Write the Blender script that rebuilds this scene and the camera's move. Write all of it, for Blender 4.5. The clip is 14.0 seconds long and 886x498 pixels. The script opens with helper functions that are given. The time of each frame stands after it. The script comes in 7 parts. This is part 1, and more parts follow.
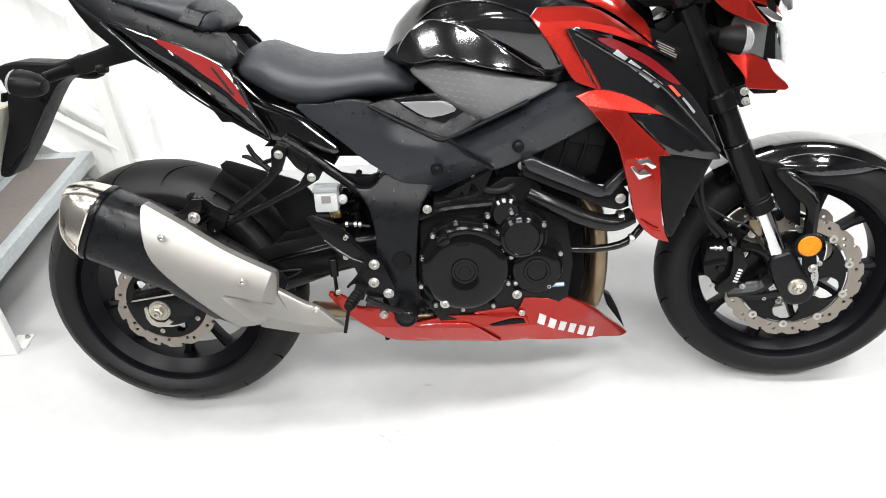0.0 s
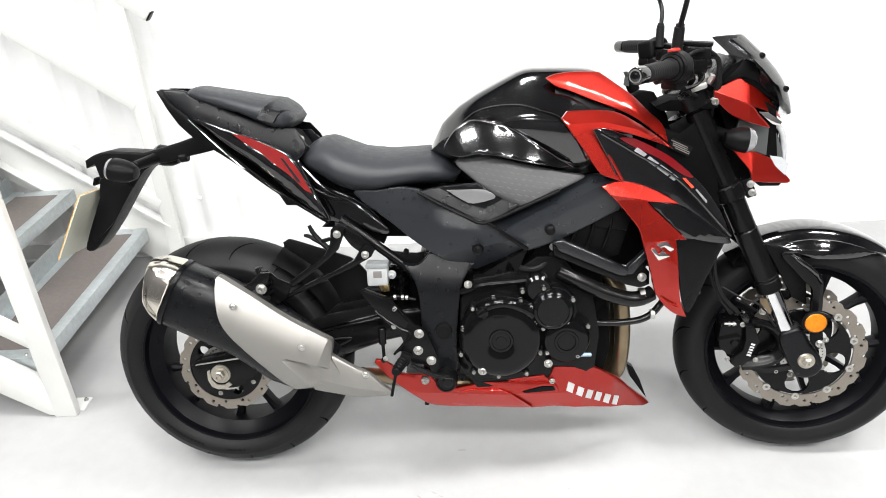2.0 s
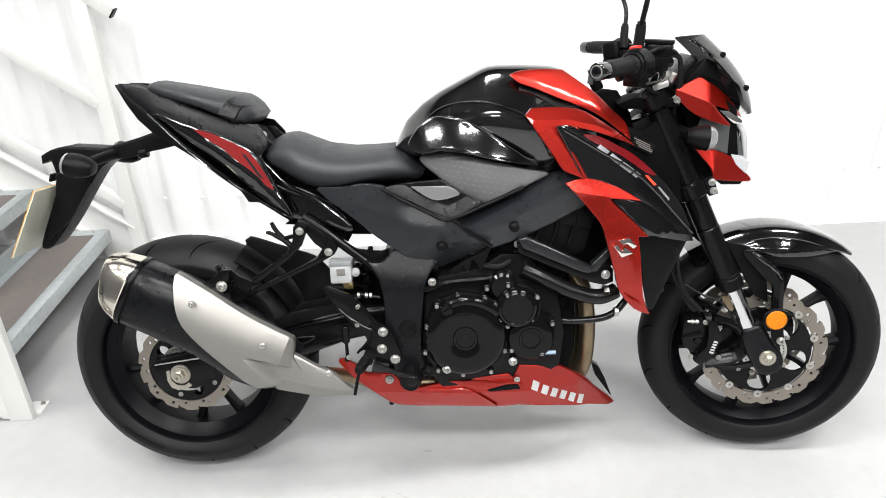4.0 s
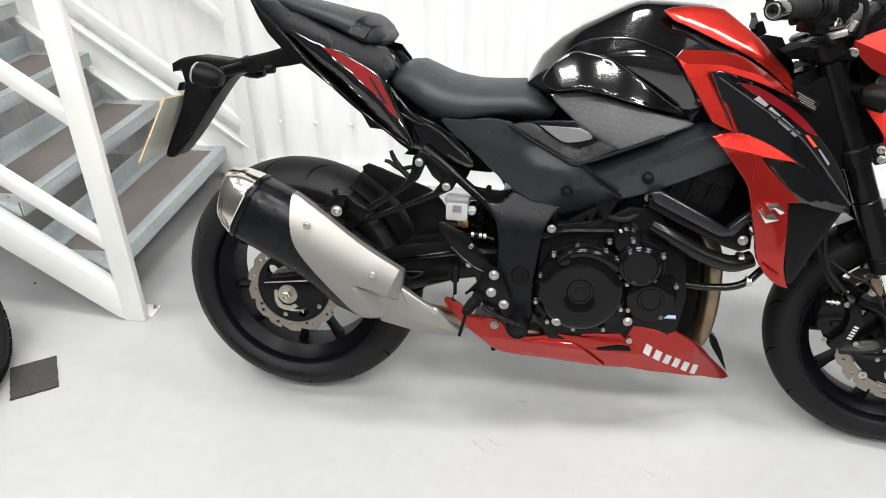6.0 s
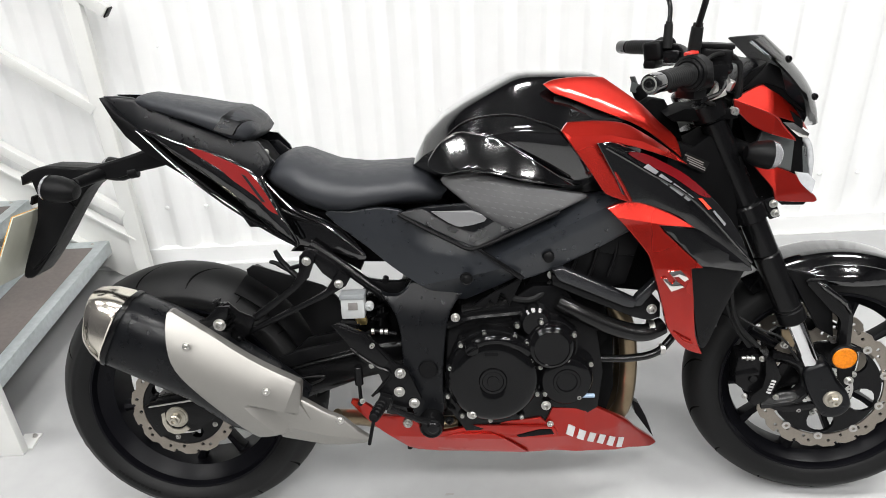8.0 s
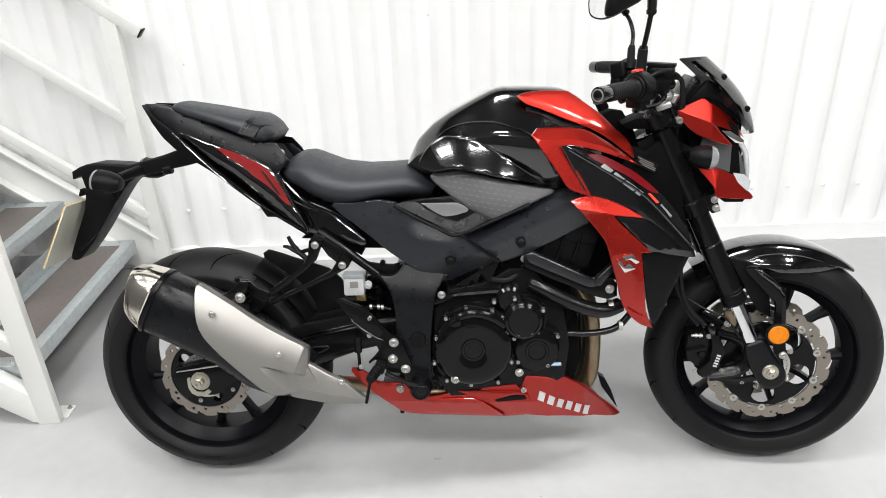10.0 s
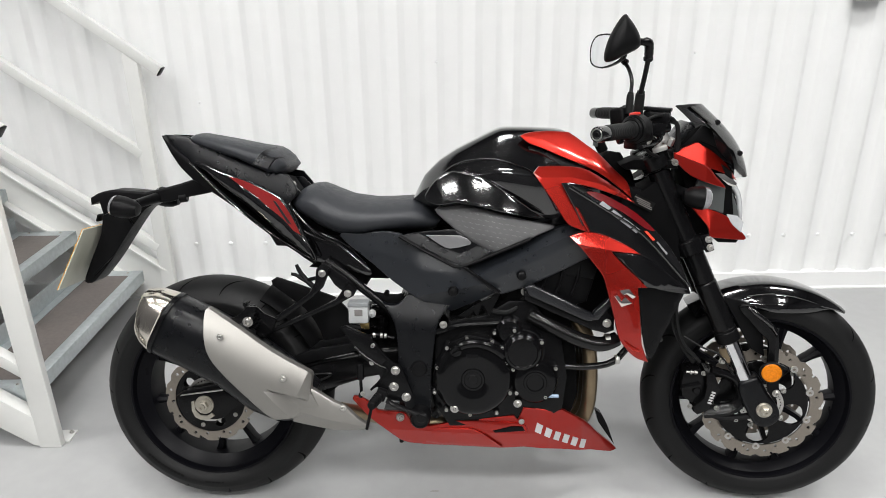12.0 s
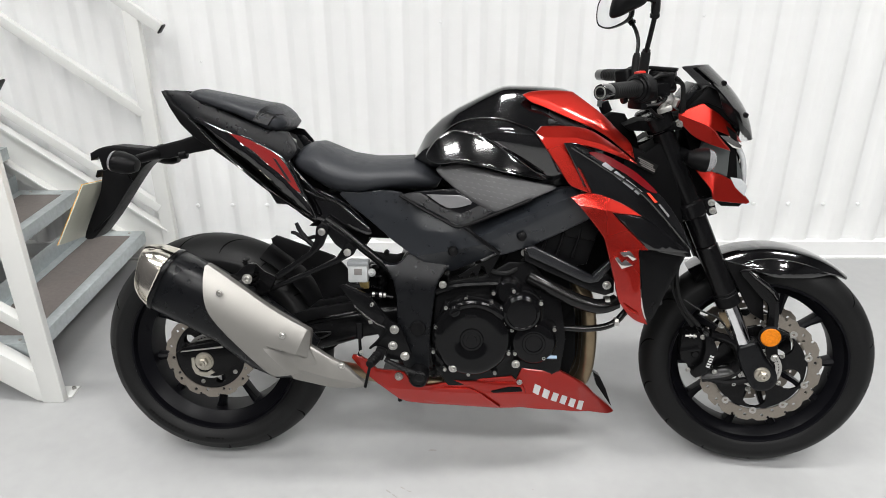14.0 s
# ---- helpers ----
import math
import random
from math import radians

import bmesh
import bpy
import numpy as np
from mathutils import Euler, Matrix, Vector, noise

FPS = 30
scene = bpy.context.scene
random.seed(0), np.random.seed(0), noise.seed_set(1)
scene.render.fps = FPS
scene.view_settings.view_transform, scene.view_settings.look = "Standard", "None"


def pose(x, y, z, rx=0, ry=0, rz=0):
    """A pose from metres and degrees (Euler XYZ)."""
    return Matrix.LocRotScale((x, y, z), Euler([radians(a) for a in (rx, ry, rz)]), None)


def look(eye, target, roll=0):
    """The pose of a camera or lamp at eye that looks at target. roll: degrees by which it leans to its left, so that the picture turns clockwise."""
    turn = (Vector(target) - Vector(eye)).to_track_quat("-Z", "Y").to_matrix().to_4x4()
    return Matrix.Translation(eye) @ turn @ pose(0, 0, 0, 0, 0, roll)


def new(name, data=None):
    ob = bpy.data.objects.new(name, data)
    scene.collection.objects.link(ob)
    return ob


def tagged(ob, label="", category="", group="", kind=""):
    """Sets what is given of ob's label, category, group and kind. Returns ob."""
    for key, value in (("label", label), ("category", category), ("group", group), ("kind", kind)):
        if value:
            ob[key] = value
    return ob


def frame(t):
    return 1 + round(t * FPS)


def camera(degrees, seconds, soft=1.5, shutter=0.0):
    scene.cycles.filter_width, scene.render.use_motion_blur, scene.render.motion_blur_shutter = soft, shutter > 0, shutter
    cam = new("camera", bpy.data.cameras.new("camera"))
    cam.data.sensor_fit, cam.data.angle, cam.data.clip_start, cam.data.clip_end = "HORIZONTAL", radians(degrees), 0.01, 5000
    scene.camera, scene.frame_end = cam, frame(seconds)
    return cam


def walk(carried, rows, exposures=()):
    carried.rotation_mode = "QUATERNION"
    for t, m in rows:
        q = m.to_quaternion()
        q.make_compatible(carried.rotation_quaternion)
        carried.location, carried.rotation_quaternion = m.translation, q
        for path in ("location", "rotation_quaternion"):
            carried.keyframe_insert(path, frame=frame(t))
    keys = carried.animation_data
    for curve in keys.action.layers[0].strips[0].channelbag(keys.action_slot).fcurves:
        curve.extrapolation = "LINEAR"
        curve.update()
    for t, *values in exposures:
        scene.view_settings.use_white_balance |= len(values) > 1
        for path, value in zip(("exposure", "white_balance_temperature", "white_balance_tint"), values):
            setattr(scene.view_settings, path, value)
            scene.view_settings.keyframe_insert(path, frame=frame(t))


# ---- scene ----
cam = camera(64.5, 14.0, soft=0.9)
PATH = [
    (0, (0.648, -1.401, 1.326), (0.661, 0.253, 0.201), -3.4),
    (0.5, (0.679, -1.442, 1.336), (0.653, 0.207, 0.206), 0.7),
    (1, (0.688, -1.502, 1.339), (0.629, 0.165, 0.235), -2.5),
    (1.5, (0.622, -1.524, 1.391), (0.613, 0.228, 0.425), -3.6),
    (2, (0.584, -1.551, 1.407), (0.574, 0.22, 0.479), -3.0),
    (2.5, (0.612, -1.566, 1.402), (0.614, 0.211, 0.483), -3.4),
    (2.7, (0.629, -1.568, 1.394), (0.672, 0.214, 0.486), -3.7),
    (4.8, (0.598, -1.547, 1.364), (0.653, 0.227, 0.443), -1.5),
    (5, (0.609, -1.547, 1.354), (0.677, 0.22, 0.42), -2.0),
    (5.5, (0.611, -1.533, 1.351), (0.69, 0.204, 0.362), -1.0),
    (6, (0.542, -1.5, 1.33), (0.352, 0.201, 0.296), 0.0),
    (6.5, (0.406, -1.448, 1.31), (0.106, 0.191, 0.205), -3.5),
    (7, (0.386, -1.388, 1.323), (0.097, 0.231, 0.185), -3.1),
    (7.4, (0.463, -1.292, 1.353), (0.156, 0.404, 0.339), -0.3),
    (7.5, (0.483, -1.279, 1.351), (0.188, 0.434, 0.362), -1.0),
    (8, (0.596, -1.35, 1.376), (0.618, 0.416, 0.437), -2.7),
    (8.2, (0.557, -1.424, 1.38), (0.681, 0.332, 0.429), -2.3),
    (10.3, (0.638, -1.629, 1.418), (0.637, 0.182, 0.569), -2.3),
    (10.5, (0.624, -1.65, 1.403), (0.634, 0.173, 0.581), -2.0),
    (11, (0.624, -1.663, 1.404), (0.641, 0.171, 0.607), -0.4),
    (11.5, (0.626, -1.667, 1.406), (0.637, 0.177, 0.632), -0.7),
    (12, (0.626, -1.675, 1.402), (0.633, 0.176, 0.644), -0.8),
    (12.5, (0.623, -1.686, 1.387), (0.623, 0.166, 0.633), -0.8),
    (13, (0.633, -1.694, 1.373), (0.618, 0.134, 0.562), -1.9),
    (13.5, (0.634, -1.687, 1.374), (0.62, 0.132, 0.543), -1.0),
    (14, (0.636, -1.678, 1.375), (0.63, 0.139, 0.54), -0.2),
]
EXPOSURES = [(0.0, 0.35), (1.0, 0.30), (2.0, 0.23), (2.7, 0.16), (5.0, 0.0), (6.5, -0.15), (7.5, -0.22), (8.2, -0.14), (10.3, -0.20), (10.5, -0.22), (12.5, -0.45), (14.0, -0.39)]
walk(cam, [(t, look(eye, target, roll)) for t, eye, target, roll in PATH], EXPOSURES)


BIKE_LEAN, BIKE_YAW, BIKE_X, BIKE_Y = 12.5, -2.2, 0.006, -0.050
STEER = -8.0
HEAD, RAKE = Vector((1.16, 0, 0.80)), radians(24.7)
LEAN_M = Matrix.Translation((BIKE_X, BIKE_Y, 0)) @ pose(0, 0, 0, 0, 0, BIKE_YAW) @ pose(0, 0, 0, -BIKE_LEAN, 0, 0)
STEER_M = Matrix.Translation(HEAD) @ Matrix.Rotation(radians(STEER), 4, Vector((-math.sin(RAKE), 0, math.cos(RAKE)))) @ Matrix.Translation(-HEAD)
PLAIN = Matrix.Identity(4)

# ---- light ----
world = bpy.data.worlds.new("world")
scene.world = world
world.use_nodes = True
world.node_tree.nodes["Background"].inputs[0].default_value = (0.9, 0.95, 1.0, 1)
world.node_tree.nodes["Background"].inputs[1].default_value = 0.15


def strip(x, y, z, sx, sy, power):
    lamp = bpy.data.lights.new("ceiling_lamp", "AREA")
    lamp.shape, lamp.size, lamp.size_y, lamp.energy, lamp.color = "RECTANGLE", sx, sy, power, (1.0, 0.990, 0.977)
    ob = new("ceiling_lamp", lamp)
    ob.matrix_world = pose(x, y, z)
    return ob


LAMPS = [(lx, ly, power * gain) for ly, power in ((-5.9, 205), (-3.2, 200), (-0.8, 149)) for lx, gain in ((-2.3, 0.97), (0.4, 0.99), (3.1, 1.26))]
for lx, ly, power in LAMPS:
    strip(lx, ly, 4.55, 1.3, 0.52, power)


# ---- materials ----
def material(name, colour, rough=0.5, metal=0.0, coat=0.0, bump=0.0, scale=40.0, vary=0.12, detail=4.0, spec=0.5, aniso=None):
    m = bpy.data.materials.new(name)
    m.use_nodes = True
    nt = m.node_tree
    b = nt.nodes["Principled BSDF"]
    b.inputs["Roughness"].default_value, b.inputs["Metallic"].default_value = rough, metal
    b.inputs["Coat Weight"].default_value, b.inputs["Coat Roughness"].default_value = coat, 0.03
    b.inputs["Specular IOR Level"].default_value = spec
    tc = nt.nodes.new("ShaderNodeTexCoord")
    mp = nt.nodes.new("ShaderNodeMapping")
    nt.links.new(tc.outputs["Object"], mp.inputs[0])
    if aniso:
        mp.inputs["Scale"].default_value = aniso
    n1, n2 = nt.nodes.new("ShaderNodeTexNoise"), nt.nodes.new("ShaderNodeTexNoise")
    n1.inputs["Scale"].default_value, n1.inputs["Detail"].default_value = scale, detail
    n2.inputs["Scale"].default_value, n2.inputs["Detail"].default_value = scale / 14, 3
    nt.links.new(mp.outputs[0], n1.inputs["Vector"])
    nt.links.new(mp.outputs[0], n2.inputs["Vector"])
    add = nt.nodes.new("ShaderNodeMath")
    add.operation = "ADD"
    nt.links.new(n1.outputs[0], add.inputs[0])
    nt.links.new(n2.outputs[0], add.inputs[1])
    ramp = nt.nodes.new("ShaderNodeMapRange")
    ramp.inputs[1].default_value, ramp.inputs[2].default_value = 0.6, 1.4
    ramp.inputs[3].default_value, ramp.inputs[4].default_value = 1 - vary, 1 + vary
    nt.links.new(add.outputs[0], ramp.inputs[0])
    mul = nt.nodes.new("ShaderNodeVectorMath")
    mul.operation = "SCALE"
    mul.inputs[0].default_value = colour
    nt.links.new(ramp.outputs[0], mul.inputs["Scale"])
    nt.links.new(mul.outputs[0], b.inputs["Base Color"])
    rr = nt.nodes.new("ShaderNodeMapRange")
    rr.inputs[1].default_value, rr.inputs[2].default_value = 0.3, 0.7
    rr.inputs[3].default_value, rr.inputs[4].default_value = max(0.0, rough * 0.85), min(1.0, rough * 1.15)
    nt.links.new(n2.outputs[0], rr.inputs[0])
    nt.links.new(rr.outputs[0], b.inputs["Roughness"])
    if bump:
        bp = nt.nodes.new("ShaderNodeBump")
        bp.inputs["Strength"].default_value, bp.inputs["Distance"].default_value = bump, 0.002
        nt.links.new(n1.outputs[0], bp.inputs["Height"])
        nt.links.new(bp.outputs[0], b.inputs["Normal"])
    return m


WALL = material("white_sheet_metal", (0.745, 0.75, 0.745), 0.42, vary=0.025, scale=9)
FLOOR = material("painted_concrete", (0.335, 0.338, 0.338), 0.36, vary=0.05, scale=22, bump=0.01)
RAILPAINT = material("white_gloss_paint", (0.615, 0.618, 0.60), 0.32, vary=0.04, scale=14, bump=0.04)
GALV = material("galvanised_steel", (0.50, 0.54, 0.55), 0.42, 0.75, vary=0.16, scale=60)
PLY = material("dark_phenolic_ply", (0.115, 0.100, 0.092), 0.55, vary=0.22, scale=70, bump=0.12)
CEIL = material("dark_roof_sheet", (0.06, 0.06, 0.065), 0.7, vary=0.1, scale=6)
BLOCKWORK = material("grey_blockwork", (0.055, 0.055, 0.06), 0.7, vary=0.12, scale=8, bump=0.2)
GLOSS = material("gloss_black_paint", (0.0020, 0.0020, 0.0023), 0.12, coat=1.0, vary=0.05, scale=300)
RED = material("candy_red_paint", (0.315, 0.0105, 0.0052), 0.29, 0.77, coat=0.60, vary=0.015, scale=40, detail=1.0, spec=0.4)
MATT = material("matt_black_plastic", (0.0036, 0.0039, 0.0047), 0.30, spec=0.20, vary=0.10, scale=700, bump=0.10)
COVER = material("satin_black_cover_plastic", (0.0100, 0.0115, 0.0142), 0.31, spec=0.50, vary=0.08, scale=800, bump=0.08)
SATIN = material("satin_black_metal", (0.0032, 0.0032, 0.0035), 0.24, spec=0.17, vary=0.10, scale=300, bump=0.04)
DARK = material("black_textured_plastic", (0.0030, 0.0030, 0.0033), 0.42, spec=0.11, vary=0.15, scale=500, bump=0.12)
RUBBER = material("tyre_rubber", (0.0070, 0.0071, 0.0073), 0.50, spec=0.15, vary=0.16, scale=160, bump=0.06)
SEAT = material("seat_vinyl", (0.0165, 0.0180, 0.0215), 0.46, spec=0.38, vary=0.10, scale=900, bump=0.22)
STEEL = material("brushed_silver_steel", (0.245, 0.237, 0.222), 0.48, 0.80, vary=0.02, scale=60)
CHROME = material("chrome", (0.82, 0.80, 0.76), 0.07, 1.0, vary=0.03, scale=60)
DISC = material("brake_disc_steel", (0.29, 0.26, 0.225), 0.42, 1.0, vary=0.10, scale=300)
HEADER = material("heat_tinted_pipe", (0.20, 0.155, 0.10), 0.32, 0.9, vary=0.22, scale=25)
ZINC = material("zinc_bolt", (0.50, 0.49, 0.47), 0.38, 1.0, vary=0.08, scale=120)


# black for sunken parts, the shade of their recesses put into the colour
RECESS_SHADE = material("black_with_recess_shade", (0.0024, 0.0024, 0.0026), 0.6, spec=0.04, vary=0.2, scale=200)
INSERT = material("silver_grey_plastic", (0.24, 0.24, 0.245), 0.32, 0.6, vary=0.06, scale=400)
KNEE = material("grey_textured_plastic", (0.021, 0.021, 0.022), 0.40, spec=0.50, vary=0.14, scale=260, bump=0.15)
GLOSS2 = material("black_engine_enamel", (0.0026, 0.0026, 0.0029), 0.10, spec=0.19, coat=0.04, vary=0.08, scale=200)
AXLENUT = material("dulled_axle_nut", (0.40, 0.375, 0.32), 0.42, 0.8, vary=0.12, scale=200)
FLASH = material("red_metallic_decal", (0.125, 0.004, 0.004), 0.48, 0.2, coat=0.0, vary=0.05, scale=500, spec=0.12)
PLUG = material("pale_blue_plug", (0.22, 0.30, 0.40), 0.4)
RUB2 = material("scuffed_black_edge", (0.010, 0.0105, 0.012), 0.26, vary=0.4, scale=90, bump=0.15)
HOSE = material("glossy_rubber_hose", (0.004, 0.004, 0.004), 0.20, spec=0.28, vary=0.1, scale=120, bump=0.05)
RADI = material("radiator_black", (0.012, 0.012, 0.012), 0.5, vary=0.2, scale=300, bump=0.1)
MILKY = material("milky_plastic", (0.32, 0.33, 0.33), 0.35, vary=0.06, scale=60)
LABELGREY = material("grey_print", (0.14, 0.13, 0.125), 0.5)
LABELBLACK = material("black_label", (0.005, 0.005, 0.005), 0.45, spec=0.08)
LETTERGREY = material("grey_decal", (0.20, 0.20, 0.21), 0.3, 0.2, coat=0.5)
LETTER = material("pale_grey_decal", (0.46, 0.45, 0.45), 0.3, 0.2, coat=0.5)
DEEPRED = material("deep_red_decal", (0.11, 0.003, 0.005), 0.15, coat=1.0, vary=0.05, scale=500)
ORANGERED = material("bright_red_decal", (0.75, 0.06, 0.03), 0.2, coat=1.0)
REDPLASTIC = material("red_switch_plastic", (0.55, 0.03, 0.02), 0.4)
GREYPLASTIC = material("dark_grey_plastic", (0.055, 0.06, 0.06), 0.4, vary=0.08, scale=400, bump=0.05)
PLATEBACK = material("plate_back", (0.50, 0.50, 0.42), 0.4, vary=0.06, scale=40)
PLATEYELLOW = material("plate_edge_orange", (0.75, 0.38, 0.06), 0.3)
WHEELCHROME = material("satin_chrome_rim", (0.62, 0.62, 0.61), 0.12, 1.0, vary=0.06, scale=80)
FORKCHROME = material("hard_chrome", (0.72, 0.72, 0.73), 0.10, 1.0, vary=0.03, scale=100)
RIM = material("black_wheel_paint", (0.0034, 0.0034, 0.0045), 0.32, spec=0.08, coat=0.0, vary=0.05, scale=200)
TIPCHROME = material("polished_steel_cap", (0.80, 0.75, 0.66), 0.17, 1.0, vary=0.04, scale=40)
DASH = material("pale_grip_dash", (0.045, 0.045, 0.046), 0.32, vary=0.1, scale=100)
GREYPLASTIC2 = material("grey_translucent_plastic", (0.17, 0.18, 0.185), 0.4, vary=0.05, scale=60)
MIRRORGLASS = material("mirror_glass", (0.88, 0.89, 0.90), 0.02, 1.0, vary=0.0)


LENSEDGE = material("pale_lens_edge", (0.45, 0.46, 0.47), 0.12, 0.2, coat=1.0, vary=0.15, scale=120)
CREAM = material("cream_paint", (0.62, 0.62, 0.55), 0.35, vary=0.04, scale=60)
BRASS = material("brass_nut", (0.50, 0.38, 0.16), 0.35, 1.0)
MATRUB = material("worn_rubber_mat", (0.030, 0.027, 0.025), 0.8, vary=0.4, scale=90, bump=0.3)
GREYBOX = material("grey_enamel", (0.38, 0.38, 0.365), 0.4, vary=0.05, scale=40)
WHITEPLASTIC = material("white_plastic", (0.75, 0.75, 0.73), 0.35, vary=0.02)


def clear(name, colour, rough=0.05, ior=1.45, cells=0.0):
    m = bpy.data.materials.new(name)
    m.use_nodes = True
    nt = m.node_tree
    b = nt.nodes["Principled BSDF"]
    b.inputs["Base Color"].default_value = (*colour, 1)
    b.inputs["Roughness"].default_value, b.inputs["IOR"].default_value = rough, ior
    b.inputs["Transmission Weight"].default_value = 1.0
    if cells:
        v = nt.nodes.new("ShaderNodeTexVoronoi")
        v.inputs["Scale"].default_value = cells
        tc = nt.nodes.new("ShaderNodeTexCoord")
        nt.links.new(tc.outputs["Object"], v.inputs["Vector"])
        bp = nt.nodes.new("ShaderNodeBump")
        bp.inputs["Strength"].default_value, bp.inputs["Distance"].default_value = 0.5, 0.002
        nt.links.new(v.outputs["Distance"], bp.inputs["Height"])
        nt.links.new(bp.outputs[0], b.inputs["Normal"])
    return m


CLEAR = material("clear_ribbed_lens", (0.27, 0.27, 0.28), 0.16, 0.35, coat=1.0, vary=0.35, scale=260, bump=0.5)
LENS = clear("clear_headlamp_lens", (0.93, 0.94, 0.94), 0.04, 1.25)
SMOKE = clear("smoked_screen", (0.006, 0.006, 0.007), 0.05, 1.35)
AMBER = material("amber_reflector", (0.54, 0.155, 0.001), 0.30, 0.0, spec=0.2, coat=0.2, vary=0.38, scale=260, bump=0.4)


# ---- mesh helpers ----
XF = [PLAIN]


def part(name, bm, mat, parent=None, label="", smooth=38):
    me = bpy.data.meshes.new(name)
    bm.transform(XF[0])
    bmesh.ops.recalc_face_normals(bm, faces=bm.faces)
    bm.to_mesh(me)
    bm.free()
    me.materials.append(mat)
    if smooth:
        me.shade_smooth()
        me.set_sharp_from_angle(angle=radians(smooth))
    ob = new(name, me)
    ob.parent = parent
    if label:
        ob["label"] = label
    return ob


def empty(name, m, label, category, group="", kind=""):
    ob = new(name)
    ob.matrix_world = m
    return tagged(ob, label, category, group, kind)


def mesh(verts, faces):
    bm = bmesh.new()
    vs = [bm.verts.new(v) for v in verts]
    for f in faces:
        bm.faces.new([vs[i] for i in f])
    return bm


def join(*bms):
    out = bmesh.new()
    for b in bms:
        me = bpy.data.meshes.new("tmp")
        b.to_mesh(me)
        out.from_mesh(me)
        b.free()
        bpy.data.meshes.remove(me)
    return out


def box(size, m=PLAIN, bevel=0.0, seg=2):
    bm = bmesh.new()
    bmesh.ops.create_cube(bm, size=1.0, matrix=Matrix.Diagonal((*size, 1)))
    if bevel:
        bmesh.ops.bevel(bm, geom=bm.edges[:], offset=bevel, segments=seg, profile=0.6, affect="EDGES")
    bm.transform(m)
    return bm


def bar(a, b, w, h, bevel=0.004, up=(0, 0, 1)):
    """A square tube from a to b."""
    a, b = Vector(a), Vector(b)
    z = (b - a).normalized()
    x = (Vector(up) if abs(z.dot(Vector(up))) < 0.99 else Vector((0, 1, 0))).cross(z).normalized()
    y = z.cross(x)
    m = Matrix((x, y, z)).transposed().to_4x4()
    m.translation = (a + b) / 2
    return box((w, h, (b - a).length), m, bevel)


def turned(profile, n=32, axis="y", centre=(0, 0, 0), closed=False):
    """A solid of revolution; profile rows are (along the axis, radius)."""
    verts, faces, k = [], [], len(profile)
    for i in range(n):
        c, s = math.cos(2 * math.pi * i / n), math.sin(2 * math.pi * i / n)
        for a, r in profile:
            p = {"y": (r * c, a, r * s), "x": (a, r * c, r * s), "z": (r * c, r * s, a)}[axis]
            verts.append(Vector(p) + Vector(centre))
    for i in range(n):
        j = (i + 1) % n
        for q in range(k if closed else k - 1):
            r = (q + 1) % k
            faces.append((i * k + q, i * k + r, j * k + r, j * k + q))
    bm = mesh(verts, faces)
    bmesh.ops.remove_doubles(bm, verts=bm.verts, dist=1e-6)
    return bm


def rod(a, b, r, n=16, r2=None, bevel=0.0):
    """A capped round bar from a to b."""
    a, b = Vector(a), Vector(b)
    d = b - a
    r2 = r if r2 is None else r2
    e = min(bevel or r * 0.12, d.length / 3)
    bm = turned([(0, 0), (0, r - e), (e, r), (d.length - e, r2), (d.length, r2 - e), (d.length, 0)], n, "z")
    m = d.to_track_quat("Z", "Y").to_matrix().to_4x4()
    m.translation = a
    bm.transform(m)
    return bm


def smooth_path(pts, k=6):
    """Points along a Catmull-Rom curve."""
    p = [Vector(q) for q in pts]
    p = [2 * p[0] - p[1]] + p + [2 * p[-1] - p[-2]]
    out = []
    for i in range(1, len(p) - 2):
        for s in range(k):
            t = s / k
            a, b, c, d = p[i - 1], p[i], p[i + 1], p[i + 2]
            out.append(0.5 * (2 * b + (c - a) * t + (2 * a - 5 * b + 4 * c - d) * t * t + (3 * b - a - 3 * c + d) * t ** 3))
    return out + [p[-2]]


def hose(pts, r, n=10, k=6, flat=1.0):
    """A tube swept along a curve."""
    path = smooth_path(pts, k)
    verts, faces, side = [], [], None
    for i, q in enumerate(path):
        d = (path[min(i + 1, len(path) - 1)] - path[max(i - 1, 0)]).normalized()
        if side is None:
            side = d.orthogonal().normalized()
        side = (side - d * side.dot(d)).normalized()
        up = d.cross(side)
        rr = r[min(len(r) - 1, int(i / max(1, len(path) - 1) * (len(r) - 1) + 0.5))] if isinstance(r, (list, tuple)) else r
        for j in range(n):
            t = 2 * math.pi * j / n
            verts.append(q + side * rr * math.cos(t) + up * rr * flat * math.sin(t))
    for i in range(len(path) - 1):
        for j in range(n):
            faces.append((i * n + j, i * n + (j + 1) % n, (i + 1) * n + (j + 1) % n, (i + 1) * n + j))
    faces += [tuple(range(n)), tuple(range((len(path) - 1) * n, len(path) * n))]
    return mesh(verts, faces)


def slab(outline, y0, y1, bevel=0.003, seg=2, holes=()):
    """A plate: an outline in x and z, from y0 to y1."""
    bm = bmesh.new()
    a = [bm.verts.new((x, y0, z)) for x, z in outline]
    f = bm.faces.new(a)
    r = bmesh.ops.extrude_face_region(bm, geom=[f])
    bmesh.ops.translate(bm, verts=[v for v in r["geom"] if isinstance(v, bmesh.types.BMVert)], vec=(0, y1 - y0, 0))
    if bevel:
        es = [e for e in bm.edges if len({round(v.co.y, 6) for v in e.verts}) == 1]
        bmesh.ops.bevel(bm, geom=es, offset=bevel, segments=seg, profile=0.6, affect="EDGES", clamp_overlap=True)
    bmesh.ops.triangulate(bm, faces=[f for f in bm.faces if len(f.verts) > 4])
    return bm


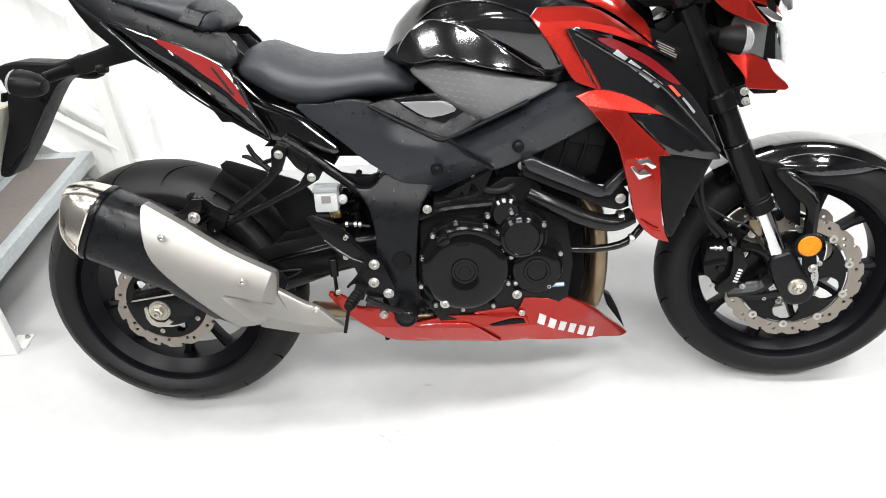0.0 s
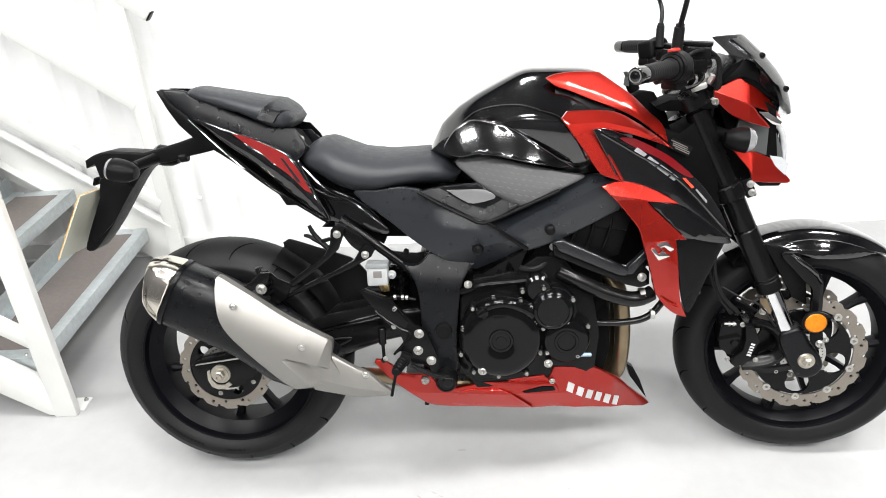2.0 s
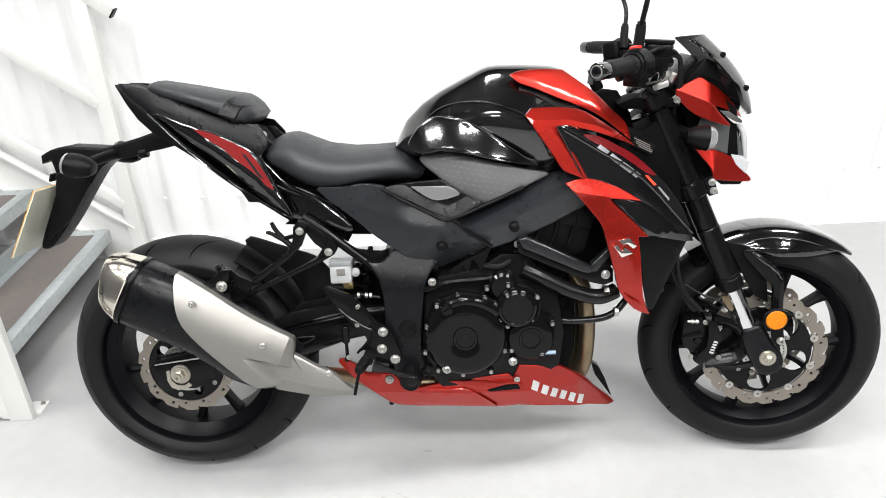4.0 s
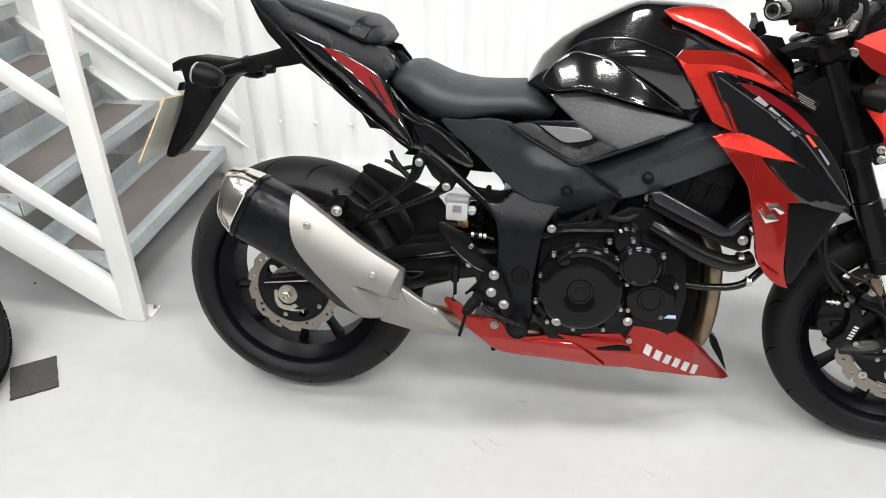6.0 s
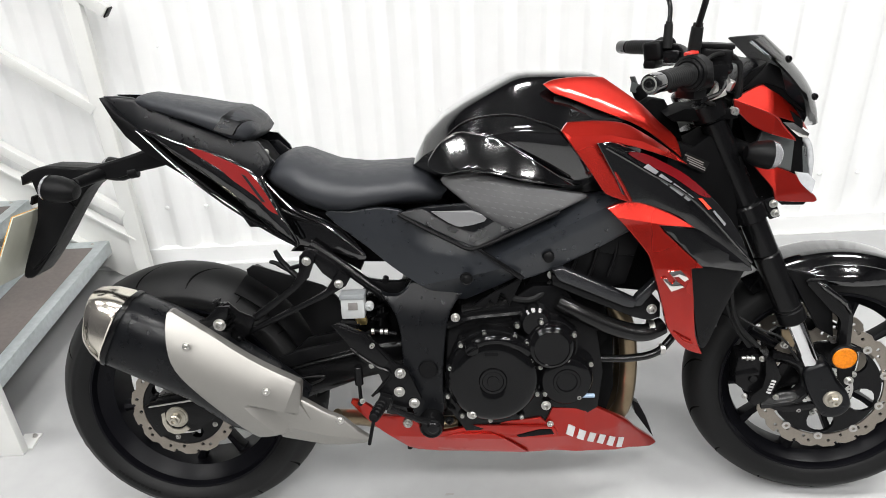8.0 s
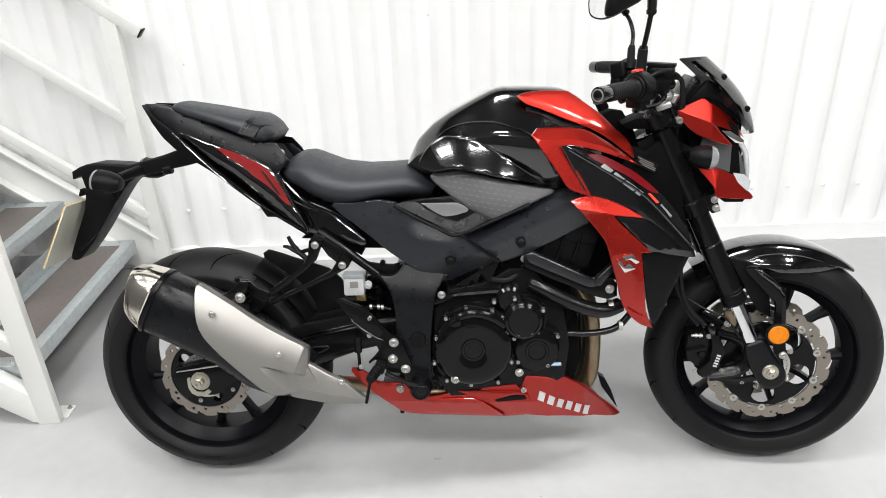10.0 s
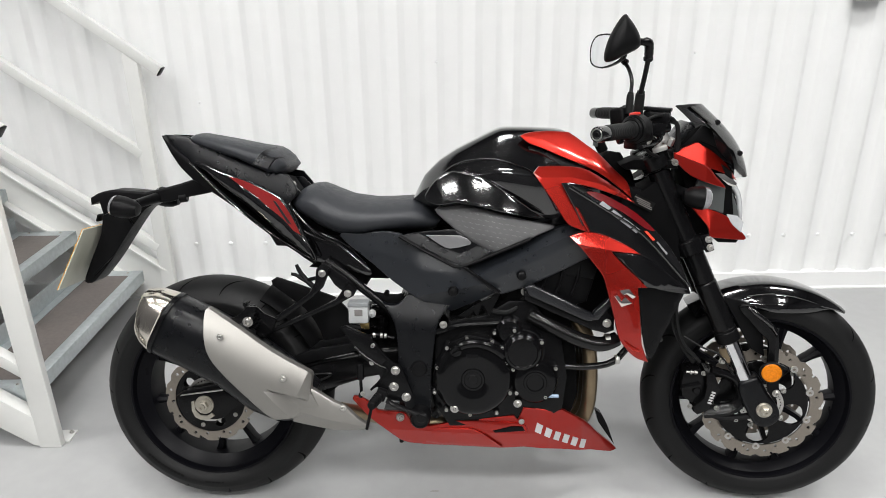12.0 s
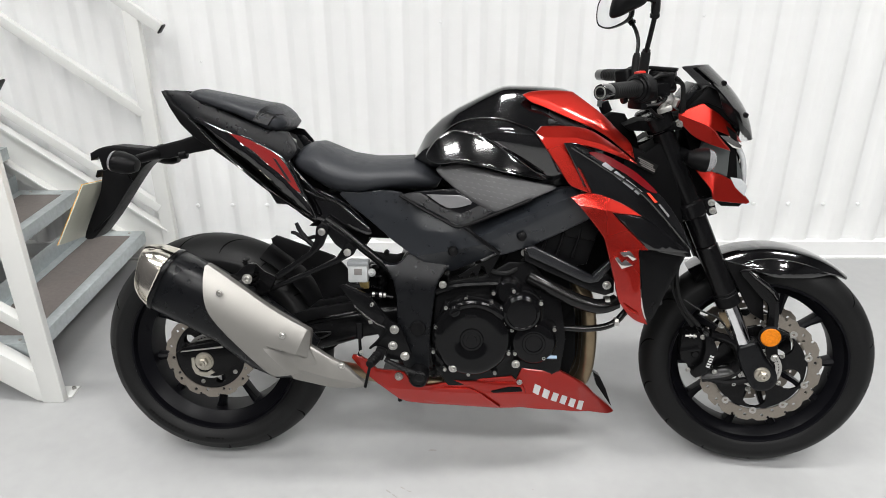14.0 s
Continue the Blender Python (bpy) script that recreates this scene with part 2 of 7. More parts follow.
def curve_outline(pts, k=5, sharp=()):
    """A closed outline through the points, rounded except at those whose index is in sharp."""
    n, out = len(pts), []
    for i in range(n):
        a, b, c, d = (Vector(pts[(i + q) % n]) for q in (-1, 0, 1, 2))
        if i in sharp:
            a = 2 * b - c
        if (i + 1) % n in sharp:
            d = 2 * c - b
        for s in range(k):
            t = s / k
            v = 0.5 * (2 * b + (c - a) * t + (2 * a - 5 * b + 4 * c - d) * t * t + (3 * b - a - 3 * c + d) * t ** 3)
            out.append((v.x, v.y))
    return out


def edge_distance(x, z, outline):
    best = 9.0
    for i, (ax, az) in enumerate(outline):
        bx, bz = outline[(i + 1) % len(outline)]
        dx, dz = bx - ax, bz - az
        t = max(0.0, min(1.0, ((x - ax) * dx + (z - az) * dz) / (dx * dx + dz * dz + 1e-12)))
        best = min(best, math.hypot(x - ax - t * dx, z - az - t * dz))
    return best


def inside(x, z, outline):
    hit = False
    for i, (ax, az) in enumerate(outline):
        bx, bz = outline[(i + 1) % len(outline)]
        if (az > z) != (bz > z) and x < (bx - ax) * (z - az) / (bz - az) + ax:
            hit = not hit
    return hit


def shell(outline, face_y, thick=0.012, step=0.012, edge=0.010, drop=0.006, creases=()):
    """A body panel seen from the right: an outline in x and z, whose face lies at y = face_y(x, z), its rim rounded by drop; the faces break along the creases."""
    from mathutils.geometry import delaunay_2d_cdt
    xs, zs = [p[0] for p in outline], [p[1] for p in outline]
    pts = [Vector(p) for p in outline]
    n = len(pts)
    edges = [(i, (i + 1) % n) for i in range(n)]
    lines = []
    for line in creases:
        last = None
        for (ax, az), (bx, bz) in zip(line, line[1:]):
            m = max(1, int(math.hypot(bx - ax, bz - az) / step))
            for k in range(m):
                x, z = ax + (bx - ax) * k / m, az + (bz - az) * k / m
                if inside(x, z, outline) and edge_distance(x, z, outline) > 0.0015:
                    lines.append((last, Vector((x, z))))
                    last = len(lines) - 1
                else:
                    last = None
    x, row, grid = min(xs), 0, []
    near = [w for _, w in lines]
    while x < max(xs):
        z = min(zs) + (step / 2 if row % 2 else 0)
        while z < max(zs):
            if inside(x, z, outline) and edge_distance(x, z, outline) > step * 0.5:
                v = Vector((x, z))
                if all((v - w).length > step * 0.5 for w in near):
                    grid.append(v)
            z += step
        x += step * 0.9
        row += 1
    base = len(pts)
    pts += [w for _, w in lines]
    edges += [(base + i, base + k) for k, (i, w) in enumerate(lines) if i is not None]
    pts += grid
    vs, _, fs, *_ = delaunay_2d_cdt(pts, edges, [], 1, 1e-6)
    ys = []
    for v in vs:
        ys.append(face_y(v.x, v.y))
    m = len(vs)
    verts = [(v.x, y, v.y) for v, y in zip(vs, ys)] + [(v.x, y + thick, v.y) for v, y in zip(vs, ys)]
    faces, count = [], {}
    for f in fs:
        f = tuple(f)
        faces += [f, tuple(i + m for i in reversed(f))]
        for i in range(3):
            count[(f[i], f[(i + 1) % 3])] = 1
    rim = [(a, b) for a, b in count if (b, a) not in count]
    faces += [(b, a, a + m, b + m) for a, b in rim]
    bm = mesh(verts, faces)
    bm.verts.ensure_lookup_table()
    bmesh.ops.recalc_face_normals(bm, faces=bm.faces)
    if drop:
        es = [e for e in (bm.edges.get((bm.verts[a], bm.verts[b])) for a, b in rim) if e]
        bmesh.ops.bevel(bm, geom=es, offset=drop * 0.7, segments=2, profile=0.5, affect="EDGES", clamp_overlap=True)
    return bm


def loft(rings, cap=True):
    """A skin over rings of the same number of points."""
    n = len(rings[0])
    verts = [p for r in rings for p in r]
    faces = []
    for i in range(len(rings) - 1):
        for j in range(n):
            faces.append((i * n + j, i * n + (j + 1) % n, (i + 1) * n + (j + 1) % n, (i + 1) * n + j))
    if cap:
        faces += [tuple(range(n)), tuple(range((len(rings) - 1) * n, len(rings) * n))]
    return mesh(verts, faces)


def bolt(p, r=0.006, d=(0, -1, 0), h=0.005, washer=True):
    """A socket-headed bolt whose head points along d."""
    p, d = Vector(p), Vector(d).normalized()
    prof = [(0, 0), (0, r * 1.35), (0.001, r * 1.35), (0.001, r)] if washer else [(0, 0), (0, r)]
    prof += [(h * 0.8, r), (h, r * 0.82), (h, r * 0.52), (h * 0.10, r * 0.46), (h * 0.10, 0)]
    bm = turned(prof, 12, "z")
    m = d.to_track_quat("Z", "Y").to_matrix().to_4x4()
    m.translation = p
    bm.transform(m)
    return bm


# ---- the room ----
WALL_Y = 1.222
tagged(part("floor", box((10.2, 9.2, 0.1), pose(1.0, -3.1, -0.05)), FLOOR, smooth=0), "pale grey painted concrete workshop floor with scuffs", "floor", kind="structure")


def corrugated(x0, x1, z0, z1, y):
    """Trapezoidal sheet: shallow ribs of 0.155 m pitch, as one folded sheet with a back."""
    prof = [(-0.005, 0.0), (0.001, 0.0030), (0.017, 0.0180), (0.023, 0.021), (0.066, 0.021), (0.073, 0.0185), (0.095, 0.0025), (0.102, 0.0)]
    xs = []
    k = math.floor((x0 - 0.243) / 0.155)
    while 0.243 + k * 0.155 < x1:
        xs += [(0.243 + k * 0.155 + a, y + d) for a, d in prof]
        k += 1
    n = len(xs)
    verts = [(x, yy, z0) for x, yy in xs] + [(x, yy, z1) for x, yy in xs]
    faces = [(i, i + 1, n + i + 1, n + i) for i in range(n - 1)]
    verts += [(xs[0][0], y + 0.06, z0), (xs[-1][0], y + 0.06, z0), (xs[0][0], y + 0.06, z1), (xs[-1][0], y + 0.06, z1)]
    b = 2 * n
    faces += [(b + 1, b, b + 2, b + 3)]
    return mesh(verts, faces)


tagged(part("wall_north", corrugated(-3.9, 6.0, 0.0, 5.0, WALL_Y), WALL, smooth=40), "white corrugated sheet-metal wall with shallow vertical ribs", "wall", kind="structure")
for name, size, p in (("wall_south", (9.8, 0.1, 5.0), (1.0, -7.65, 2.5)), ("wall_west", (0.1, 9.9, 5.0), (-3.95, -3.6, 2.5)), ("wall_east", (0.1, 9.9, 5.0), (5.95, -3.6, 2.5))):
    tagged(part(name, box(size, pose(*p)), BLOCKWORK, smooth=0), "plain grey workshop wall", "wall", kind="structure")
tagged(part("ceiling", box((10.2, 10.2, 0.1), pose(1.0, -3.6, 5.05)), CEIL, smooth=0), "dark roof sheeting of the workshop", "ceiling", kind="structure")
for lx, ly, power in LAMPS:
    lamp_ob = empty("ceiling_light", pose(lx, ly, 4.60), "white strip light hung under the roof", "ceiling light", "strip lights under the roof")
    part("housing", box((1.36, 0.58, 0.05), pose(0, 0, 0.0), 0.006), RAILPAINT, lamp_ob)
    for dx in (-0.65, -0.22, 0.22, 0.65):
        part("louvre", box((0.035, 0.57, 0.07), pose(dx, 0, -0.088), 0.003), SATIN, lamp_ob, "dark louvre blade")
    part("louvre", box((1.32, 0.030, 0.07), pose(0, 0, -0.091), 0.003), SATIN, lamp_ob, "dark louvre blade")
    for dx in (-0.5, 0.5):
        part("hanger_rod", rod((dx, 0, 0.02), (dx, 0, 0.41), 0.004, 8), ZINC, lamp_ob)
tagged(part("skirting", loft([[(x, WALL_Y - 0.006, 0.0), (x, WALL_Y - 0.020, 0.0), (x, WALL_Y - 0.020, 0.006), (x, WALL_Y - 0.010, 0.010), (x, WALL_Y - 0.010, 0.078), (x, WALL_Y + 0.02, 0.083)] for x in (-3.88, 5.88)]), WALL, smooth=0), "white folded metal flashing along the wall base", "skirting", kind="structure")
# ---- the motorcycle ----
# Its own axes: x ahead from the rear axle, y to its left, z up from the ground, upright; the empty leans it on its side stand.
bike = empty("motorcycle", LEAN_M, "red and black naked sport motorcycle leaning on its side stand", "motorcycle")


def mirrored(bm):
    out = bm.copy()
    bmesh.ops.scale(out, vec=(1, -1, 1), verts=out.verts)
    return out


def pair(name, bm, mat, parent, label="", smooth=38):
    """A part of the right side and its twin on the left."""
    twin = mirrored(bm)
    ob = part(name, bm, mat, parent, label, smooth)
    part(name, twin, mat, parent, label, smooth)
    return ob


def pierced(outline, holes, y0, y1, extra=()):
    """A flat plate with holes through it."""
    from mathutils.geometry import delaunay_2d_cdt
    loops = [outline, *holes]
    pts, edges = [], []
    for loop in loops:
        b, n = len(pts), len(loop)
        pts += [Vector(p) for p in loop]
        edges += [(b + i, b + (i + 1) % n) for i in range(n)]
    pts += [Vector(p) for p in extra]
    vs, _, fs, *_ = delaunay_2d_cdt(pts, edges, [], 1, 1e-7)
    keep = []
    for f in fs:
        x = sum(vs[i].x for i in f) / 3
        z = sum(vs[i].y for i in f) / 3
        if not any(inside(x, z, h) for h in holes):
            keep.append(tuple(f))
    m = len(vs)
    verts = [(v.x, y0, v.y) for v in vs] + [(v.x, y1, v.y) for v in vs]
    faces, half = [], set()
    for f in keep:
        faces += [f, tuple(i + m for i in reversed(f))]
        half |= {(f[i], f[(i + 1) % 3]) for i in range(3)}
    faces += [(b, a, a + m, b + m) for a, b in half if (b, a) not in half]
    return mesh(verts, faces)


def circle(cx, cz, r, n=12, turn=0.0):
    return [(cx + r * math.cos(2 * math.pi * i / n + turn), cz + r * math.sin(2 * math.pi * i / n + turn)) for i in range(n)]


def petal_disc(cx, cz, r_out, r_in, lobes, y, thick=0.005):
    n = lobes * 8
    out = []
    for i in range(n):
        t = 2 * math.pi * i / n
        w = math.cos(t * lobes)
        r = r_out - 0.006 * max(0.0, w) ** 1.5
        out.append((cx + r * math.cos(t), cz + r * math.sin(t)))
    holes = [circle(cx, cz, r_in, 48)]
    for i in range(lobes):
        for k, f in enumerate((0.24, 0.52, 0.80)):
            t = 2 * math.pi * (i + 0.33 * k + 0.2) / lobes
            r = r_in + (r_out - r_in) * f
            if k != i % 3:
                holes.append(circle(cx + r * math.cos(t), cz + r * math.sin(t), 0.0042, 8))
    return pierced(out, holes, y, y + thick)


def wheel(parent, name, centre, radius, width, rim_r, rim_w, label, tilt=0.0, arc=0.1, drop=0.032):
    """Tyre, cast rim, spokes and hub about the y axis."""
    cx, cz = centre
    c = (cx, 0, cz)
    h = width / 2
    hub = part(name, turned([(-0.050, 0.012), (-0.050, 0.036), (-0.042, 0.046), (0.042, 0.046), (0.050, 0.036), (0.050, 0.012)], 40, "y", c, True), SATIN, parent, label)
    R = arc
    crown = [(-y, radius - (R - math.sqrt(R * R - y * y))) for y in [h * q for q in (0.93, 0.86, 0.76, 0.64, 0.50, 0.34, 0.17)]]
    tyre = [(-rim_w / 2 + 0.002, rim_r - 0.002), (-rim_w / 2 - 0.004, rim_r + 0.004), (-h * 0.93, rim_r + 0.012), (-h * 0.985, rim_r + 0.022), (-h, rim_r + 0.029), (-h * 0.985, rim_r + 0.036)] + crown + [(0, radius)]
    tyre = tyre + [(-a, r) for a, r in reversed(tyre[:-1])]
    part("tyre", turned(tyre + [(rim_w / 2 - 0.01, rim_r + 0.004), (-rim_w / 2 + 0.01, rim_r + 0.004)], 120, "y", c, True), RUBBER, hub, "black sport tyre with curved tread grooves", smooth=50)
    w = rim_w / 2
    rim = [(-w + 0.001, rim_r + 0.004), (-w - 0.003, rim_r + 0.001), (-w - 0.003, rim_r - 0.004), (-w + 0.003, rim_r - 0.007), (-w + 0.012, rim_r - 0.009), (-w + 0.022, rim_r - 0.020), (-w + 0.034, rim_r - drop + 0.002), (0, rim_r - drop)]
    rim = rim + [(w - 0.022, rim_r - drop + 0.002), (w - 0.014, rim_r - 0.020)] + [(-a, r) for a, r in reversed(rim[:5])]
    part("rim", turned(rim + [(w - 0.01, rim_r + 0.002), (-w + 0.01, rim_r + 0.002)], 120, "y", c, True), RIM, hub, "gloss black cast rim", smooth=30)
    for i in range(10):
        a = 2 * math.pi * i / 10 + tilt
        d = Vector((math.cos(a), 0, math.sin(a)))
        s = Vector((-math.sin(a), 0, math.cos(a)))
        rings = []
        for r, ww, dd in ((0.040, 0.012, 0.030), (0.07, 0.0085, 0.026), (0.12, 0.0075, 0.020), (0.172, 0.010, 0.018), (rim_r - 0.028, 0.014, 0.020)):
            q = Vector(c) + d * r + s * (0.012 * math.sin(r * 14) * (1 if i % 2 else -1))
            ring = []
            for k in range(8):
                tt = 2 * math.pi * k / 8
                ring.append(q + s * ww * math.copysign(abs(math.cos(tt)) ** 0.7, math.cos(tt)) + Vector((0, 1, 0)) * dd * math.copysign(abs(math.sin(tt)) ** 0.7, math.sin(tt)))
            rings.append(ring)
        part("spoke", loft(rings), RIM, hub)
    return hub


def tyre_grooves(hub, centre, radius, width, n, flip, arc):
    """Curved tread sipes standing a hair proud of the crown as dark cuts."""
    cx, cz = centre
    h = width / 2
    def crown(a):
        return radius - (arc - math.sqrt(arc * arc - a * a))
    for side in (-1, 1):
        for i in range(n):
            t0 = 2 * math.pi * (i + (0.5 if side > 0 else 0)) / n
            rows = []
            for k in range(9):
                f = k / 8
                q = 0.10 + 0.78 * f
                t = t0 + flip * (0.36 * f - 0.16 * f * f)
                r = crown(q * h) + 0.0006
                ww = 0.0032 * math.sin(math.pi * (0.08 + 0.84 * f)) / r
                rows.append([(cx + r * math.cos(t + e), side * q * h, cz + r * math.sin(t + e)) for e in (-ww, ww)])
            verts = [p for row in rows for p in row]
            faces = [(2 * k, 2 * k + 1, 2 * k + 3, 2 * k + 2) for k in range(8)]
            part("groove", mesh(verts, faces), GROOVE, hub)


def sidewall_bars(hub, centre, r0, r1, y, start, spans, mat):
    """Raised sidewall lettering kept as plain bars."""
    cx, cz = centre
    verts, faces = [], []
    t = start
    for span, gap in spans:
        b = len(verts)
        for k in range(4):
            a = t + span * k / 3
            for r, dy in ((r0, 0.0), (r1, 0.0014)):
                verts.append((cx + r * math.cos(a), y + dy, cz + r * math.sin(a)))
        faces += [(b + 2 * k, b + 2 * k + 1, b + 2 * k + 3, b + 2 * k + 2) for k in range(3)]
        t += span + gap
    part("sidewall_marking", mesh(verts, faces), mat, hub, "raised marking bars on the sidewall")


GROOVE = material("tread_groove", (0.0012, 0.0012, 0.0012), 0.9, spec=0.05)
TYREMARK = material("sidewall_marking_rubber", (0.004, 0.004, 0.004), 0.7, spec=0.1)

# rear wheel
RC = (0, 0.315)
rear_wheel = wheel(bike, "rear_wheel", RC, 0.314, 0.178, 0.228, 0.146, "black rear wheel with a petal brake disc", 0.20, 0.099, 0.040)
tyre_grooves(rear_wheel, RC, 0.314, 0.178, 15, 1, 0.099)
sidewall_bars(rear_wheel, RC, 0.2475, 0.2600, -0.0893, radians(222), [(0.032, 0.010)] * 11, TYREMARK)
sidewall_bars(rear_wheel, RC, 0.2490, 0.2580, -0.0893, radians(262), [(0.06, 0.012), (0.03, 0.01), (0.05, 0.02), (0.02, 0.01)], TYREMARK)
part("brake_disc", petal_disc(0, 0.315, 0.120, 0.094, 14, -0.105), DISC, rear_wheel, "drilled steel petal brake disc")
part("disc_carrier", pierced(circle(0, 0.315, 0.096, 40), [circle(0.068 * math.cos(a), 0.315 + 0.068 * math.sin(a), 0.016, 10) for a in [2 * math.pi * k / 5 for k in range(5)]] + [circle(0, 0.315, 0.02, 16)], -0.102, -0.082), SATIN, rear_wheel)
for k in range(5):
    a = 2 * math.pi * (k + 0.5) / 5
    part("disc_bolt", bolt((0.08 * math.cos(a), -0.102, 0.315 + 0.08 * math.sin(a)), 0.0045), ZINC, rear_wheel)
part("abs_ring", pierced(circle(0, 0.315, 0.062, 60), [circle(0, 0.315, 0.044, 30)] + [circle(0.053 * math.cos(a), 0.315 + 0.053 * math.sin(a), 0.0022, 6) for a in [2 * math.pi * k / 36 for k in range(36)]], -0.112, -0.110), ZINC, rear_wheel, "toothed sensor ring")

part("caliper_carrier", slab(curve_outline([(-0.072, 0.335), (-0.050, 0.352), (0.010, 0.362), (0.085, 0.372), (0.125, 0.350), (0.120, 0.318), (0.070, 0.292), (0.040, 0.268), (0.010, 0.262), (-0.030, 0.272), (-0.062, 0.300)], 3), -0.121, -0.113, 0.002), SATIN, bike, "black rear caliper carrier")
part("rear_caliper", box((0.105, 0.050, 0.045), pose(0.140, -0.085, 0.345, 0, 38, 0), 0.010), SATIN, bike, "black rear brake caliper")
part("sprocket", pierced(circle(0, 0.315, 0.108, 84), [circle(0.072 * math.cos(a), 0.315 + 0.072 * math.sin(a), 0.014, 10) for a in [2 * math.pi * k / 6 + 0.2 for k in range(6)]], 0.070, 0.077), SATIN, rear_wheel, "dark rear sprocket")
part("sprocket_carrier", turned([(0.040, 0.030), (0.040, 0.085), (0.070, 0.088), (0.070, 0.030)], 36, "y", (0, 0, 0.315), True), SATIN, rear_wheel)

# front wheel and all that steers with it
XF[0] = STEER_M
FC = (1.471, 0.304)
front_wheel = wheel(bike, "front_wheel", FC, 0.302, 0.12, 0.228, 0.100, "black front wheel with two petal brake discs", 0.05, 0.066)
tyre_grooves(front_wheel, FC, 0.302, 0.12, 14, -1, 0.066)
for s in (-1, 1):
    y = -0.068 if s < 0 else 0.063
    part("brake_disc", petal_disc(*FC, 0.155, 0.122, 20, y), DISC, front_wheel, "drilled steel petal brake disc")
    arms = [circle(FC[0] + 0.084 * math.cos(a), FC[1] + 0.084 * math.sin(a), 0.030, 14) for a in [2 * math.pi * (k + 0.5) / 5 + 0.3 for k in range(5)]]
    part("disc_carrier", pierced(circle(*FC, 0.117, 50), arms + [circle(*FC, 0.026, 20)], y - 0.001, y + 0.007), SATIN, front_wheel, "black disc carrier")
    for k in range(10):
        a = 2 * math.pi * k / 10 + 0.3
        part("disc_rivet", turned([(0, 0.004), (0, 0.0095), (0.010, 0.0095), (0.010, 0.004)], 14, "y", (FC[0] + 0.124 * math.cos(a), y - 0.003, FC[1] + 0.124 * math.sin(a)), True), ZINC, front_wheel)
for k in range(5):
    a = 2 * math.pi * k / 5 + 0.62
    part("disc_bolt", bolt((FC[0] + 0.066 * math.cos(a), -0.069, FC[1] + 0.066 * math.sin(a)), 0.0052, h=0.006), ZINC, front_wheel)
part("abs_ring", pierced(circle(*FC, 0.056, 60), [circle(*FC, 0.040, 30)] + [circle(FC[0] + 0.048 * math.cos(a), FC[1] + 0.048 * math.sin(a), 0.002, 6) for a in [2 * math.pi * k / 36 for k in range(36)]], -0.075, -0.073), ZINC, front_wheel, "toothed sensor ring")
XF[0] = PLAIN


# ---- rear: swingarm, exhaust, hugger ----
def poly(outline, y0, y1, mat, name, parent=None, label="", bevel=0.004, k=0, sharp=(), smooth=38):
    o = curve_outline(outline, k, sharp) if k else outline
    return part(name, slab(o, y0, y1, bevel), mat, parent or bike, label, smooth)


def lerp(x, table):
    for (a, u), (b, v) in zip(table, table[1:]):
        if x <= b:
            t = max(0.0, (x - a) / (b - a))
            return u + (v - u) * t
    return table[-1][1]


swing = [(-0.045, 0.335, 0.030), (0.05, 0.350, 0.040), (0.16, 0.375, 0.055), (0.30, 0.388, 0.063), (0.42, 0.415, 0.055), (0.52, 0.425, 0.050)]
for s in (-1, 1):
    rings = []
    for x, z, h in swing:
        out = 0.134 if s < 0 else 0.118
        yc = s * (out if x < 0.2 else out - (x - 0.2) * (out - 0.080) / 0.32)
        half = 0.012 if x < 0.1 else 0.019
        rings.append([(x, yc + half * math.copysign(abs(math.cos(t)) ** 0.6, math.cos(t)), z + h * math.copysign(abs(math.sin(t)) ** 0.6, math.sin(t)) * 0.72) for t in [2 * math.pi * q / 14 for q in range(14)]])
    part("swingarm_leg", loft(rings), SATIN, bike, "black box-section swingarm leg")
part("swingarm_bridge", box((0.10, 0.20, 0.075), pose(0.40, 0, 0.425), 0.012), SATIN, bike)
part("swingarm_rib", hose([(0.21, -0.142, 0.372), (0.27, -0.143, 0.393), (0.335, -0.141, 0.398), (0.30, -0.143, 0.380), (0.22, -0.142, 0.366)], 0.003, 6), DARK, bike)
poly([(-0.075, 0.335), (-0.055, 0.350), (0.045, 0.362), (0.105, 0.330), (0.075, 0.300), (0.02, 0.292), (-0.045, 0.262), (-0.06, 0.285)], -0.147, -0.127, SATIN, "axle_plate", label="black swingarm end plate", bevel=0.005)
poly([(-0.062, 0.338), (-0.058, 0.342), (0.050, 0.357), (0.052, 0.353)], -0.1490, -0.1462, ZINC, "adjuster_line", bevel=0.0005)
part("axle_washer", join(turned([(-0.150, 0.014), (-0.150, 0.0235), (-0.148, 0.025), (-0.141, 0.025), (-0.141, 0.014)], 36, "y", (0, 0, 0.314), True), slab([(-0.034, 0.322), (-0.026, 0.326), (-0.024, 0.300), (-0.012, 0.286), (0.006, 0.284), (0.018, 0.292), (0.026, 0.284), (0.010, 0.274), (-0.010, 0.272), (-0.026, 0.280), (-0.034, 0.298)], -0.150, -0.145, 0.0015)), AXLENUT, bike, "steel axle washer and adjuster fork")
part("axle_nut", join(turned([(-0.152, 0.0), (-0.152, 0.0195), (-0.149, 0.0215), (-0.145, 0.0215), (-0.145, 0.0)], 28, "y", (0.0, 0, 0.314)), turned([(-0.166, 0.0), (-0.166, 0.008), (-0.163, 0.0128), (-0.150, 0.0135), (-0.150, 0.0)], 6, "y", (0.0, 0, 0.314)), turned([(-0.172, 0.004), (-0.172, 0.0085), (-0.162, 0.0085), (-0.162, 0.004)], 16, "y", (0.0, 0, 0.314), True)), AXLENUT, bike, "steel axle nut on a washer", smooth=25)
part("axle", rod((0, -0.15, 0.315), (0, 0.15, 0.315), 0.012), ZINC, bike)

